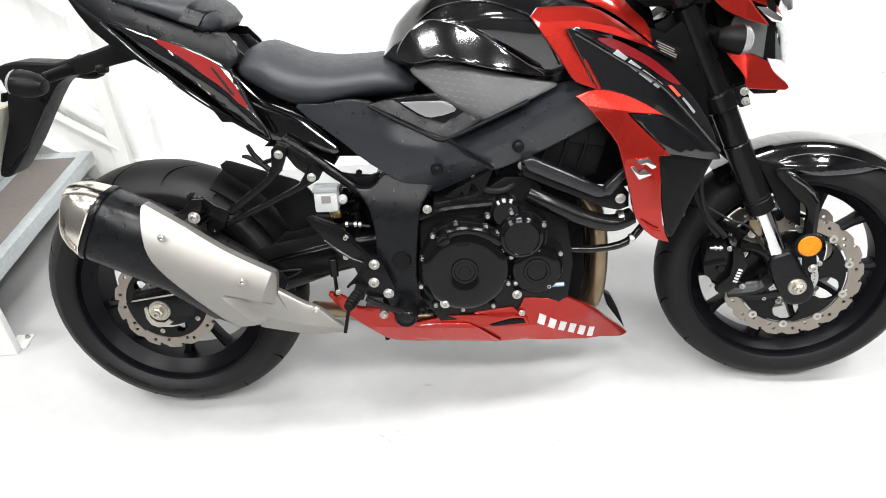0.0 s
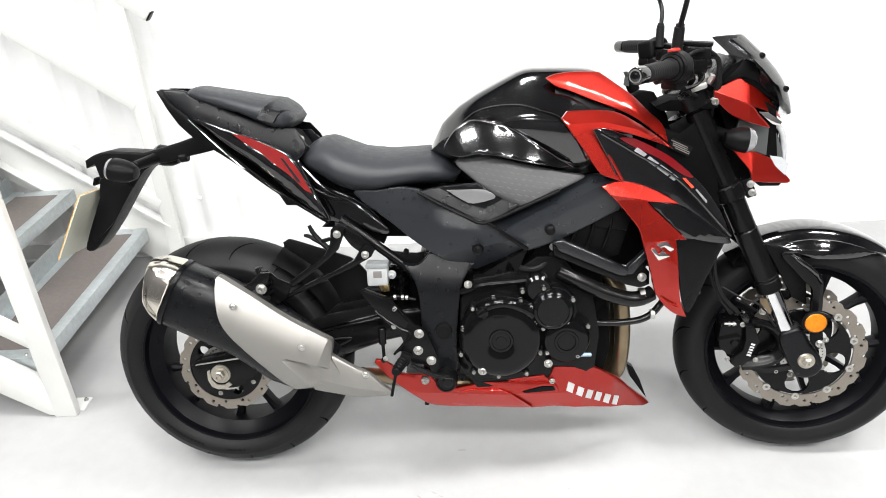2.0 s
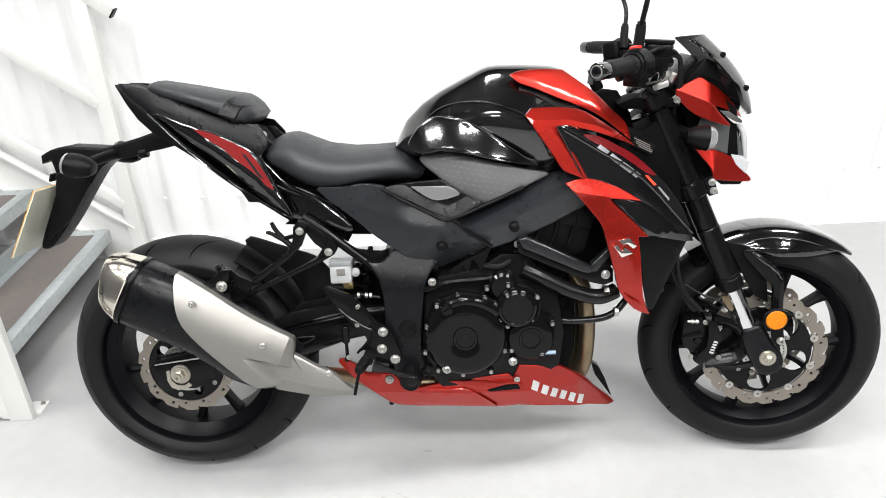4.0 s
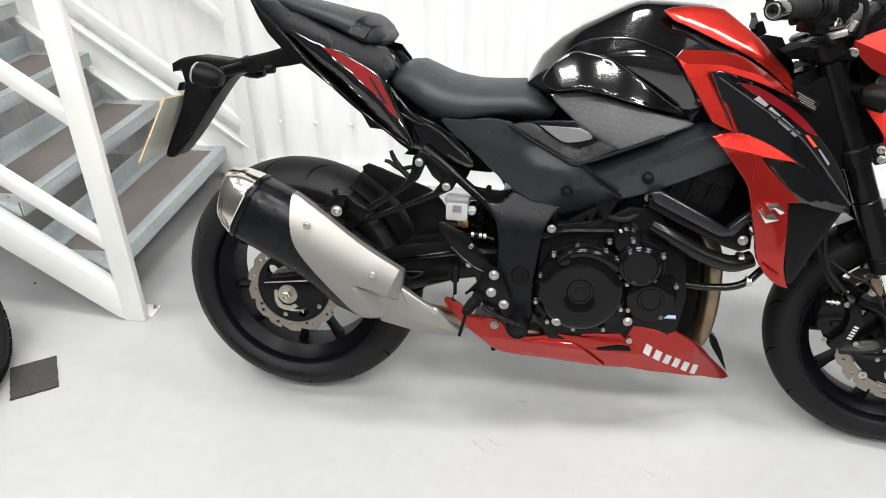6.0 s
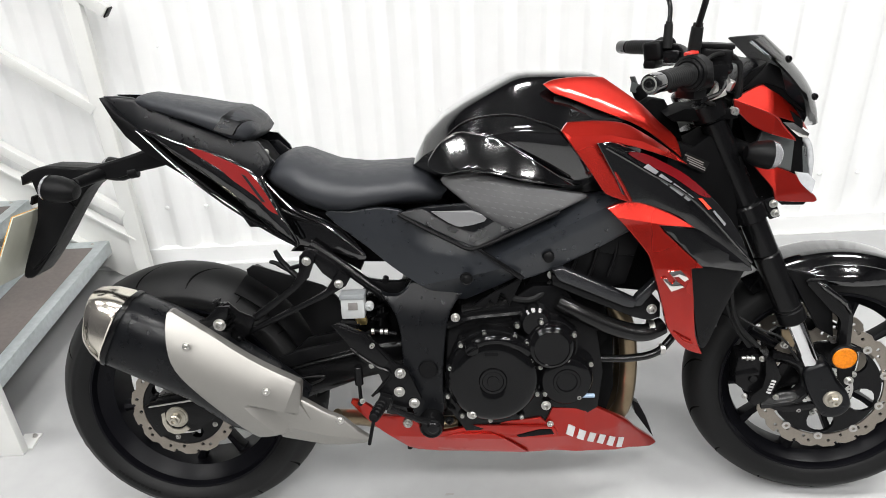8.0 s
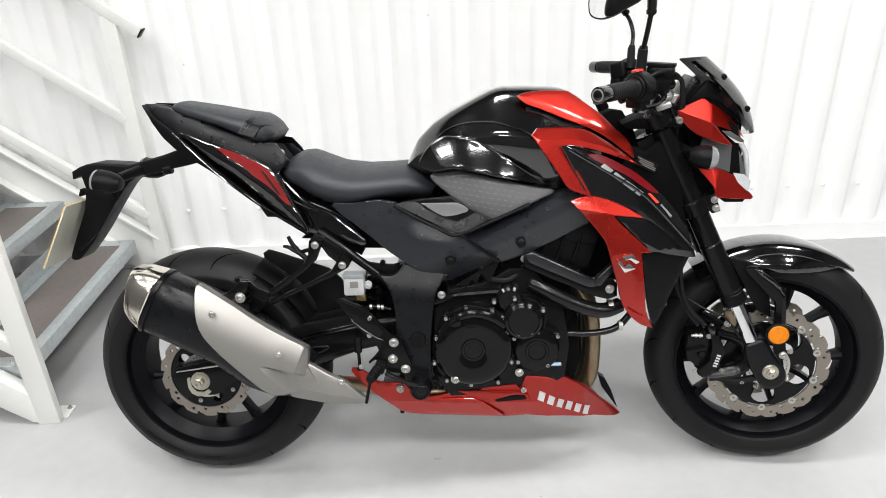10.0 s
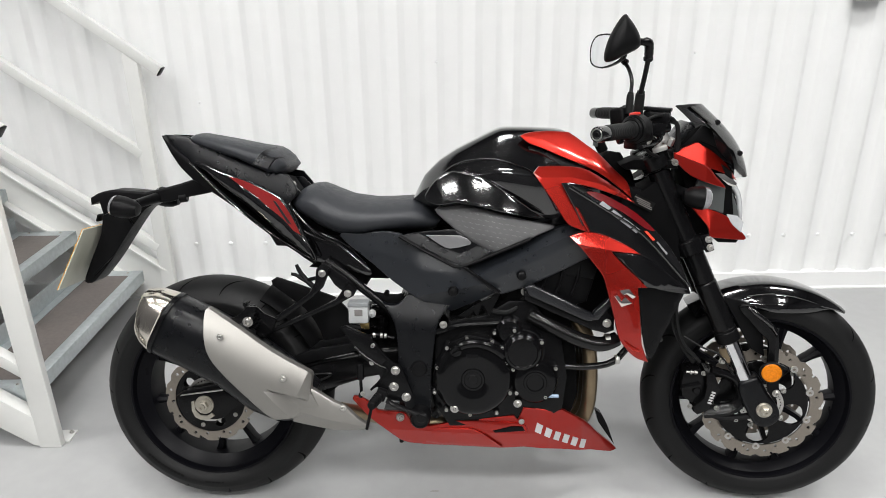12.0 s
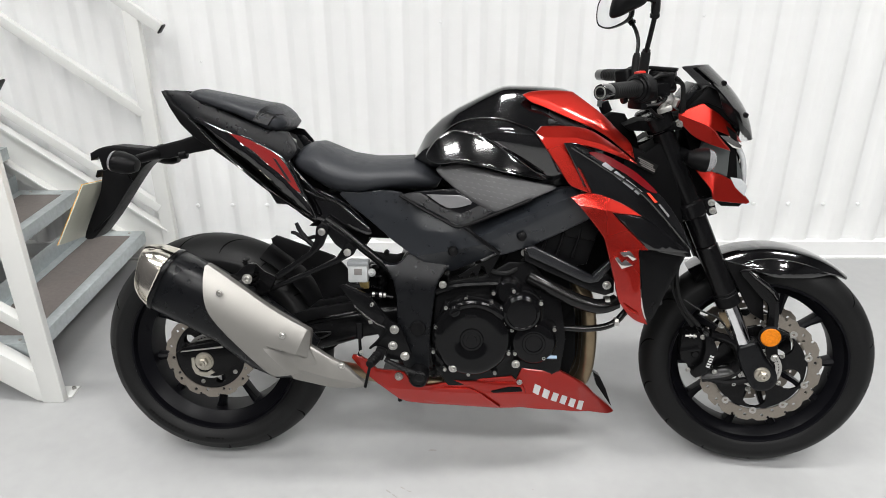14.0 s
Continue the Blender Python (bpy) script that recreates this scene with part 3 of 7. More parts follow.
part("swingarm_guard", slab([(0.238, 0.446), (0.282, 0.463), (0.421, 0.489), (0.435, 0.472), (0.362, 0.452), (0.259, 0.424)], -0.150, -0.138, 0.003), DARK, bike, "black chafing guard on the swingarm")
part("swingarm_line", hose([(0.23, -0.141, 0.405), (0.32, -0.140, 0.428), (0.44, -0.132, 0.446)], 0.0025, 6), GLOSS2, bike)
# hugger and inner mudguard over the rear wheel
rows = []
for k in range(19):
    t = radians(2 + k * 3.3)
    r0 = 0.336
    row = []
    for q in range(13):
        a = (q / 12 - 0.5) * 2
        r = r0 - 0.030 * abs(a) ** 2.4
        row.append((r * math.cos(t), a * 0.098, 0.315 + r * math.sin(t)))
    rows.append(row)
n = 13
verts = [p for r in rows for p in r] + [(p[0] * 0.985, p[1] * 0.97, 0.315 + (p[2] - 0.315) * 0.985) for r in rows for p in r]
m = 19 * n
faces = []
for i in range(18):
    for j in range(n - 1):
        q = i * n + j
        faces += [(q, q + 1, q + n + 1, q + n), (m + q, m + q + n, m + q + n + 1, m + q + 1)]
faces += [(j, m + j, m + j + 1, j + 1) for j in range(n - 1)] + [(18 * n + j, 18 * n + j + 1, m + 18 * n + j + 1, m + 18 * n + j) for j in range(n - 1)]
faces += [(i * n, (i + 1) * n, m + (i + 1) * n, m + i * n) for i in range(18)] + [(i * n + n - 1, m + i * n + n - 1, m + (i + 1) * n + n - 1, (i + 1) * n + n - 1) for i in range(18)]
part("rear_hugger", mesh(verts, faces), DARK, bike, "black plastic rear hugger over the tyre")
poly([(0.180, 0.622), (0.186, 0.640), (0.200, 0.641), (0.256, 0.621), (0.323, 0.598), (0.352, 0.583), (0.386, 0.540), (0.415, 0.475), (0.400, 0.430), (0.330, 0.430), (0.300, 0.500), (0.262, 0.560)], -0.098, -0.085, DARK, "hugger_side", label="black hugger side panel", bevel=0.004, k=2)
poly([(0.265, 0.445), (0.300, 0.475), (0.385, 0.492), (0.405, 0.470), (0.330, 0.448)], -0.108, -0.096, DARK, "hugger_guard", bevel=0.004)

# exhaust: sleeve, chrome tip, silver shield, tail pipe
EX_A, EX_B = Vector((-0.070, -0.205, 0.560)), Vector((0.300, -0.190, 0.365))
EX_U = (EX_B - EX_A).normalized()
EX_V = Vector((0, 1, 0)).cross(EX_U).normalized()
if EX_V.z < 0:
    EX_V = -EX_V


def ex_ring(s, up, down, wide, c=(0.0, 0.0), n=28):
    """An oval ring about the muffler's axis at the distance s along it."""
    q = EX_A + EX_U * s + EX_V * c[0] + Vector((0, c[1], 0))
    out = []
    for i in range(n):
        t = 2 * math.pi * i / n
        co, si = math.cos(t), math.sin(t)
        e = 0.72
        co, si = math.copysign(abs(co) ** e, co), math.copysign(abs(si) ** e, si)
        out.append(q + EX_V * (up if si > 0 else down) * si + Vector((0, 1, 0)) * wide * co)
    return out


part("muffler_sleeve", loft([ex_ring(0.006, 0.071, 0.074, 0.058), ex_ring(0.014, 0.077, 0.079, 0.064), ex_ring(0.10, 0.079, 0.078, 0.070), ex_ring(0.20, 0.074, 0.080, 0.072), ex_ring(0.30, 0.068, 0.094, 0.066, (-0.010, 0)), ex_ring(0.37, 0.056, 0.090, 0.056, (-0.012, 0)), ex_ring(0.42, 0.044, 0.060, 0.044, (-0.014, 0))]), MATT, bike, "matt black muffler sleeve")
tip_rings = []
for f, up, down, wide in ((0.0, 0.076, 0.078, 0.063), (0.06, 0.077, 0.079, 0.065), (0.55, 0.071, 0.070, 0.060), (0.93, 0.060, 0.058, 0.050), (1.0, 0.056, 0.054, 0.046), (0.98, 0.052, 0.050, 0.042), (0.40, 0.046, 0.044, 0.036)):
    ring = ex_ring(0.0, up, down, wide, n=40)
    # the free edge is cut back towards the foot of the cap
    tip_rings.append([p - EX_U * (-0.010 + f * (0.056 + 0.22 * (p - EX_A).dot(EX_V))) for p in ring])
part("muffler_tip", loft(tip_rings, False), TIPCHROME, bike, "polished chrome muffler end cap", smooth=32)
part("muffler_seam", loft([ex_ring(0.012, 0.0795, 0.0815, 0.067), ex_ring(0.017, 0.0805, 0.082, 0.068), ex_ring(0.022, 0.0795, 0.0815, 0.067)], False), SATIN, bike)
part("outlet_mesh", loft([ex_ring(0.004, 0.060, 0.060, 0.050), ex_ring(0.004, 0.001, 0.001, 0.001)], False), DARK, bike, "dark exhaust outlet")

SHIELD = [(0.060, 0.596), (0.068, 0.600), (0.134, 0.556), (0.212, 0.502), (0.301, 0.449), (0.311, 0.436), (0.306, 0.394), (0.333, 0.339), (0.330, 0.333), (0.307, 0.329), (0.250, 0.327), (0.217, 0.320), (0.202, 0.329), (0.158, 0.381), (0.094, 0.459), (0.068, 0.505), (0.060, 0.558)]


def shield_y(x, z):
    p = Vector((x, 0, z)) - Vector((EX_A.x, 0, EX_A.z))
    s, v = p.dot(EX_U), p.dot(EX_V)
    y = -0.289 + 4.2 * (v - 0.006) ** 2 + 0.10 * max(0.0, s - 0.33)
    # the upper deck ends in a fold over a three-cornered hollow and in a bevel at its front
    under = 0.418 - 0.32 * (x - 0.191) - z
    front = x - 0.278 - 0.45 * (z - 0.390)
    beside = x - 0.191 - 0.74 * (0.418 - z)
    hollow = 0.021 * max(0.0, min(1.0, under / 0.009)) * max(0.0, min(1.0, beside / 0.035))
    return y + max(hollow, min(0.021, 0.75 * max(0.0, front)))


part("heat_shield", shell(curve_outline(SHIELD, 3, (1, 4, 6, 7, 8)), shield_y, 0.022, 0.009, 0.008, 0.006, [[(0.191, 0.418), (0.278, 0.390), (0.304, 0.448)], [(0.200, 0.406), (0.281, 0.380)], [(0.193, 0.415), (0.252, 0.336)]]), STEEL, bike, "brushed silver exhaust heat shield", smooth=20)
TAILCOVER = [(0.240, 0.400), (0.299, 0.404), (0.330, 0.386), (0.360, 0.367), (0.390, 0.349), (0.415, 0.322), (0.443, 0.297), (0.436, 0.289), (0.415, 0.286), (0.373, 0.285), (0.318, 0.294), (0.255, 0.306)]


def tail_y(x, z):
    ridge = 0.329 - 0.285 * (x - 0.324) - z
    return -0.258 + 2.2 * max(0.0, -ridge) ** 2 + 0.55 * max(0.0, ridge) + 0.22 * max(0.0, x - 0.35)


part("tail_pipe_cover", shell(curve_outline(TAILCOVER, 2, (0, 1, 6, 11)), tail_y, 0.014, 0.009, 0.005, 0.005, [[(0.25, 0.350), (0.46, 0.290)]]), STEEL, bike, "silver tail pipe cover", smooth=25)
part("link_pipe", hose([(0.36, -0.165, 0.312), (0.40, -0.125, 0.288), (0.44, -0.100, 0.266), (0.50, -0.085, 0.246), (0.62, -0.07, 0.235)], 0.018, 14), HEADER, bike, "heat-tinted link pipe")
for p, r in (((0.104, -0.290, 0.541), 0.0062), ((0.249, -0.290, 0.440), 0.0062), ((0.382, tail_y(0.382, 0.350) - 0.001, 0.350), 0.0066)):
    part("shield_bolt", bolt(p, r, h=0.005), ZINC, bike, "silver shield bolt")
part("muffler_stay", slab([(0.090, 0.560), (0.112, 0.548), (0.170, 0.575), (0.178, 0.600), (0.155, 0.600), (0.130, 0.578)], -0.235, -0.225, 0.002), SATIN, bike)
part("muffler_bolt", bolt((0.155, -0.236, 0.563), 0.0095, h=0.010), ZINC, bike, "large silver muffler mount bolt")

# pillion peg hanger: a triangular casting on the subframe
ARM_A = [(0.308, 0.676), (0.32, 0.688), (0.341, 0.677), (0.335, 0.657), (0.323, 0.628), (0.298, 0.604), (0.214, 0.544), (0.2, 0.543), (0.2, 0.556), (0.289, 0.616), (0.304, 0.643)]
ARM_B = [(0.376, 0.628), (0.39, 0.64), (0.409, 0.623), (0.399, 0.606), (0.356, 0.582), (0.322, 0.569), (0.18, 0.51), (0.151, 0.499), (0.151, 0.509), (0.181, 0.524), (0.322, 0.583), (0.356, 0.599)]
def skewed(outline, y0, y1, bevel):
    """A plate that stands farther out towards its rear end."""
    bm = slab(outline, y0, y1, bevel)
    for v in bm.verts:
        v.co.y -= 0.20 * max(0.0, 0.35 - v.co.x)
    return bm
part("hanger_arm", skewed(ARM_A, -0.148, -0.130, 0.005), SATIN, bike, "black cast hanger arm")
part("hanger_arm", skewed(ARM_B, -0.152, -0.134, 0.005), SATIN, bike, "black cast hanger arm")
part("hanger_web", slab([(0.316, 0.690), (0.338, 0.683), (0.396, 0.637), (0.402, 0.618), (0.372, 0.614), (0.350, 0.632), (0.335, 0.655)], -0.138, -0.120, 0.004), SATIN, bike)
part("hanger_foot", slab([(0.137, 0.591), (0.158, 0.592), (0.181, 0.57), (0.213, 0.555), (0.197, 0.522), (0.173, 0.505), (0.156, 0.509), (0.162, 0.536), (0.147, 0.555)], -0.192, -0.176, 0.004), SATIN, bike)
part("pillion_peg", join(slab([(0.138, 0.605), (0.144, 0.605), (0.159, 0.539), (0.15, 0.538)], -0.215, -0.193, 0.003), *[box((0.012, 0.024, 0.004), pose(0.138 + 0.006 + 0.0034 * q, -0.2045, 0.605 - 0.004 - 0.0095 * q, 0, -20, 0)) for q in range(7)]), DARK, bike, "folded ribbed pillion footpeg")
for p in ((0.323, -0.156, 0.666), (0.386, -0.155, 0.614)):
    part("hanger_bolt", bolt(p, 0.0072, h=0.006), ZINC, bike, "silver hanger bolt")
part("peg_pin", bolt((0.176, -0.193, 0.515), 0.005), SATIN, bike)
part("bungee_hook", join(hose([(0.250, -0.118, 0.681), (0.259, -0.118, 0.662), (0.276, -0.120, 0.640), (0.302, -0.132, 0.620)], [0.005, 0.006, 0.007, 0.007], 8), hose([(0.236, -0.118, 0.657), (0.248, -0.118, 0.654), (0.264, -0.119, 0.645), (0.276, -0.120, 0.638)], [0.004, 0.005, 0.006, 0.006], 8), hose([(0.276, -0.120, 0.640), (0.298, -0.130, 0.648), (0.318, -0.136, 0.652)], 0.005, 8)), DARK, bike, "black forked luggage hook")


# ---- frame, side covers and engine ----
def flat(y0, ax=0.0, az=0.0, x0=0.6, z0=0.6):
    return lambda x, z: y0 + ax * (x - x0) + az * (z - z0)


def panel(name, outline, face, mat, label="", thick=0.010, step=0.013, edge=0.008, drop=0.004, k=3, sharp=(), parent=None, both=True, smooth=32, creases=()):
    bm = shell(curve_outline(outline, k, sharp) if k else list(outline), face, thick, step, edge, drop, creases)
    return (pair if both else part)(name, bm, mat, parent or bike, label, smooth)


# subframe tubes
part("subframe_tube", hose([(0.325, -0.112, 0.690), (0.365, -0.115, 0.662), (0.42, -0.118, 0.618), (0.475, -0.120, 0.574), (0.500, -0.122, 0.545)], 0.0115, 10), SATIN, bike, "black subframe tube")
pair("subframe_tube", hose([(0.20, -0.085, 0.800), (0.30, -0.088, 0.745), (0.42, -0.09, 0.712), (0.55, -0.10, 0.675)], 0.012, 10), SATIN, bike)

part("battery_tray", slab([(0.271, 0.665), (0.355, 0.722), (0.540, 0.690), (0.480, 0.634), (0.430, 0.636), (0.422, 0.616), (0.353, 0.660)], -0.075, 0.075, 0.006), RECESS_SHADE, bike, "black battery tray under the seat")
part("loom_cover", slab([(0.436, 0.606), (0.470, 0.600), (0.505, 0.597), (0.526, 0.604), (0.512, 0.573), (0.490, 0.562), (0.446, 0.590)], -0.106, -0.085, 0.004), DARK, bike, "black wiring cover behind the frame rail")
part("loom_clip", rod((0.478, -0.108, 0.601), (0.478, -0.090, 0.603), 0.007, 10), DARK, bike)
part("linkage_cover", slab(curve_outline([(0.415, 0.545), (0.470, 0.535), (0.505, 0.515), (0.510, 0.390), (0.430, 0.385), (0.370, 0.430), (0.385, 0.490)], 3), -0.050, 0.050, 0.008), RECESS_SHADE, bike, "black cover round the suspension linkage")

# frame: pivot plate, main spar
PIVOT = [(0.475, 0.593), (0.489, 0.587), (0.508, 0.587), (0.524, 0.596), (0.537, 0.612), (0.581, 0.612), (0.645, 0.588), (0.624, 0.562), (0.611, 0.533), (0.604, 0.489), (0.597, 0.415), (0.592, 0.309), (0.560, 0.275), (0.535, 0.309), (0.520, 0.370), (0.513, 0.446), (0.511, 0.505), (0.501, 0.551)]


def pivot_y(x, z):
    # a soft bend below the side cover, the upper face leaning in
    w = z - (0.545 - 0.12 * (x - 0.505))
    return -0.179 + 0.34 * ((max(0.0, w + 0.032) ** 2) / 0.128 if w < 0.032 else w)


panel("pivot_plate", PIVOT, pivot_y, MATT, "matt black frame pivot plate cover", 0.02, 0.008, 0.010, 0.006, k=3, sharp=(0, 4, 6), smooth=50)
part("pivot_cap", turned([(-0.186, 0.0), (-0.186, 0.012), (-0.187, 0.015), (-0.186, 0.019), (-0.178, 0.021)], 28, "y", (0.565, 0, 0.426)), DARK, bike, "round rubber pivot cap")
part("frame_core", box((0.10, 0.26, 0.30), pose(0.555, 0, 0.44), 0.02), SATIN, bike)
SPAR = [(0.668, 0.688), (0.723, 0.700), (0.805, 0.737), (0.886, 0.772), (0.929, 0.785), (0.975, 0.780), (1.03, 0.775), (1.03, 0.735), (0.963, 0.699), (0.861, 0.649), (0.820, 0.633), (0.772, 0.618), (0.751, 0.625), (0.710, 0.655)]


def spar_y(x, z):
    v = (z - 0.700) * 0.9 - (x - 0.82) * 0.42
    return -0.190 + 1.6 * max(0.0, v - 0.012) + 0.28 * max(0.0, -v - 0.01) + 0.05 * max(0, x - 0.9)


panel("frame_spar", SPAR, spar_y, COVER, "matt black frame spar", 0.03, 0.010, 0.008, 0.005, creases=[[(0.66, 0.6387), (1.04, 0.816)], [(0.66, 0.614), (1.04, 0.7916)]])
part("spar_bolt", turned([(-0.200, 0.0), (-0.200, 0.007), (-0.197, 0.011), (-0.188, 0.012)], 18, "y", (0.818, 0, 0.668)), DARK, bike)

# side covers
SIDE = [(0.363, 0.757), (0.418, 0.762), (0.474, 0.770), (0.519, 0.766), (0.585, 0.734), (0.640, 0.705), (0.676, 0.687), (0.724, 0.650), (0.760, 0.625), (0.712, 0.599), (0.648, 0.568), (0.630, 0.573), (0.584, 0.592), (0.542, 0.618), (0.500, 0.646), (0.452, 0.686)]


def side_y(x, z):
    y = lerp(x, [(0.36, -0.120), (0.45, -0.142), (0.55, -0.165), (0.65, -0.188), (0.76, -0.196)])
    # a raised lower facet, folded again towards the foot
    left = max(0.0, min(1.0, (x - 0.545) / 0.04))
    left = left * left * (3 - 2 * left)
    top = 0.670 + 0.052 * (x - 0.563) + 0.55 * max(0.0, x - 0.655) - z
    y += 0.55 * max(0.0, 0.598 + 0.18 * (x - 0.60) - z) * (1 - left)
    y += 0.62 * max(0.0, 0.619 + 0.229 * (x - 0.60) - z) * left
    w = z - (0.735 - 0.30 * (x - 0.40))
    return y + 0.10 * max(0.0, w) + 0.16 * max(0.0, min(0.05, -top)) * left


panel("side_cover", SIDE, side_y, COVER, "matt black side cover with a raised lower facet", 0.014, 0.009, 0.008, 0.004, sharp=(3, 6, 8, 10), smooth=18, creases=[[(0.560, 0.6698), (0.655, 0.6748), (0.680, 0.6898)], [(0.575, 0.6133), (0.60, 0.619), (0.76, 0.6556)]])
part("cover_bolt", join(turned([(-0.2085, 0.0), (-0.2085, 0.0045), (-0.2065, 0.0075), (-0.2065, 0.0105), (-0.2085, 0.012), (-0.203, 0.0135)], 20, "y", (0.652, 0, 0.632))), DARK, bike, "recessed black cover screw")
panel("cover_trim", [(0.674, 0.690), (0.682, 0.692), (0.768, 0.630), (0.762, 0.622)], flat(-0.2005), SATIN, "", 0.006, 0.01, 0.003, 0.002, k=0)
# vented panel under the tank with its bright insert
VENT = [(0.520, 0.763), (0.581, 0.772), (0.655, 0.778), (0.698, 0.750), (0.752, 0.727), (0.686, 0.694), (0.661, 0.694), (0.590, 0.728)]


def vent_y(x, z):
    # a hollow whose lower flanks slope in to the insert
    y = -0.170 - 0.016 * max(0.0, min(1.0, (x - 0.54) / 0.1))
    d = min((z - 0.760 + 0.508 * (x - 0.518)) * 0.89, (z - 0.694 - 0.55 * (x - 0.688)) * 0.88)
    return y + 0.016 * max(0.0, min(1.0, (d - 0.002) / 0.026))


panel("vent_panel", VENT, vent_y, MATT, "matt black vented panel", 0.012, 0.007, 0.005, 0.003, k=2, sharp=(0, 2, 4), smooth=15, creases=[[(0.535, 0.7838), (0.6565, 0.7233), (0.665, 0.7195), (0.688, 0.726), (0.76, 0.765)]])
panel("vent_insert", [(0.586, 0.765), (0.668, 0.764), (0.686, 0.756), (0.696, 0.747), (0.693, 0.742), (0.668, 0.735), (0.645, 0.732), (0.634, 0.734), (0.617, 0.743)], flat(-0.1755), INSERT, "silver-grey air vent insert", 0.006, 0.008, 0.002, 0.001, k=0)
pair("vent_edge", hose([(0.520, -0.176, 0.763), (0.571, -0.182, 0.734), (0.626, -0.189, 0.706), (0.661, -0.191, 0.690), (0.700, -0.190, 0.700), (0.755, -0.186, 0.722), (0.84, -0.182, 0.757)], 0.0045, 8), DARK, bike)
# textured knee panel
KNEEPAD = [(0.606, 0.822), (0.640, 0.835), (0.671, 0.841), (0.737, 0.824), (0.847, 0.796), (0.900, 0.785), (0.861, 0.765), (0.779, 0.730), (0.751, 0.722), (0.682, 0.758), (0.640, 0.789)]
def knee_panel_y(x, z):
    u, v = (x - 0.765) / 0.16, (z - 0.785 + 0.16 * (x - 0.765)) / 0.055
    return -0.164 - 0.018 * max(0.0, min(1.0, (x - 0.60) / 0.14)) + 0.006 * min(u * u, 1.6) + 0.33 * (z - 0.745) + 0.004 * min(v * v, 2.0)


panel("knee_panel", KNEEPAD, knee_panel_y, KNEE, "dark grey textured knee panel", 0.012, 0.009, 0.006, 0.003)
for row in range(9):
    for i in range(13):
        x = 0.640 + 0.0165 * i + 0.006 * (row % 2)
        z = 0.826 - 0.0115 * row - 0.17 * (x - 0.64)
        if inside(x, z, KNEEPAD) and inside(x + 0.012, z - 0.004, KNEEPAD) and edge_distance(x + 0.005, z, KNEEPAD) > 0.009:
            y = knee_panel_y(x + 0.005, z - 0.002)
            dash = slab([(x, z), (x + 0.006, z - 0.0006), (x + 0.011, z - 0.0036), (x + 0.003, z - 0.0026)], y - 0.0007, y + 0.001, 0)
            for v in dash.verts:
                v.co.y += knee_panel_y(v.co.x, v.co.z) - y
            part("grip_dash", dash, DASH, bike)

# engine
CASE = [(0.598, 0.330), (0.604, 0.500), (0.640, 0.545), (0.725, 0.560), (0.790, 0.600), (0.850, 0.600), (0.925, 0.500), (0.940, 0.400), (0.930, 0.315), (0.860, 0.270), (0.640, 0.265)]
poly(CASE, -0.165, 0.165, SATIN, "crankcase", label="satin black engine crankcase", bevel=0.012)
part("clutch_flange", slab(curve_outline([(0.604, 0.400), (0.612, 0.450), (0.634, 0.492), (0.686, 0.518), (0.748, 0.508), (0.776, 0.490), (0.798, 0.436), (0.800, 0.376), (0.782, 0.330), (0.755, 0.315), (0.693, 0.306), (0.640, 0.322), (0.610, 0.360)], 4), -0.200, -0.160, 0.004), SATIN, bike, "black clutch cover flange")
part("clutch_cover", turned([(-0.200, 0.0985), (-0.206, 0.0960), (-0.214, 0.0900), (-0.218, 0.0820), (-0.2195, 0.070), (-0.2195, 0.032), (-0.2185, 0.029), (-0.2215, 0.0275), (-0.2215, 0.0225), (-0.2195, 0.021), (-0.2195, 0.0125), (-0.2215, 0.0115), (-0.2215, 0.0)], 56, "y", (0.700, 0, 0.412)), GLOSS2, bike, "round black clutch cover")
part("clutch_mark", slab([(0.683, 0.477), (0.712, 0.477), (0.712, 0.469), (0.683, 0.469)], -0.2205, -0.218, 0.001), DARK, bike)
part("clutch_arch", hose([(0.655, -0.214, 0.487), (0.675, -0.216, 0.500), (0.70, -0.216, 0.505), (0.725, -0.215, 0.502), (0.755, -0.212, 0.488), (0.775, -0.206, 0.470)], 0.012, 12), GLOSS2, bike)
part("oil_cap", join(turned([(-0.234, 0.0), (-0.234, 0.010), (-0.231, 0.0135), (-0.215, 0.0145), (-0.205, 0.017)], 20, "y", (0.658, 0, 0.488)), box((0.022, 0.007, 0.006), pose(0.658, -0.236, 0.488, 0, -35, 0), 0.002)), GLOSS2, bike, "black oil filler cap")
part("pickup_flange", slab(circle(0.822, 0.480, 0.056, 40), -0.200, -0.160, 0.004), SATIN, bike)
part("pickup_cover", turned([(-0.200, 0.052), (-0.210, 0.0505), (-0.221, 0.041), (-0.2225, 0.037), (-0.2195, 0.0355), (-0.2195, 0.0)], 48, "y", (0.821, 0, 0.481)), GLOSS2, bike, "round black ignition cover")
part("upper_boss", turned([(-0.205, 0.0), (-0.205, 0.026), (-0.198, 0.033), (-0.16, 0.035)], 30, "y", (0.790, 0, 0.530)), GLOSS2, bike)
part("starter_flange", slab(curve_outline([(0.798, 0.430), (0.850, 0.450), (0.905, 0.440), (0.915, 0.400), (0.895, 0.360), (0.860, 0.338), (0.815, 0.340), (0.797, 0.375)], 4), -0.195, -0.155, 0.004), SATIN, bike)
part("starter_cover", turned([(-0.195, 0.058), (-0.203, 0.056), (-0.211, 0.050), (-0.213, 0.040), (-0.213, 0.029), (-0.2155, 0.0275), (-0.2155, 0.022), (-0.2125, 0.020), (-0.2125, 0.0)], 44, "y", (0.853, 0, 0.403)), GLOSS2, bike, "round black starter cover")
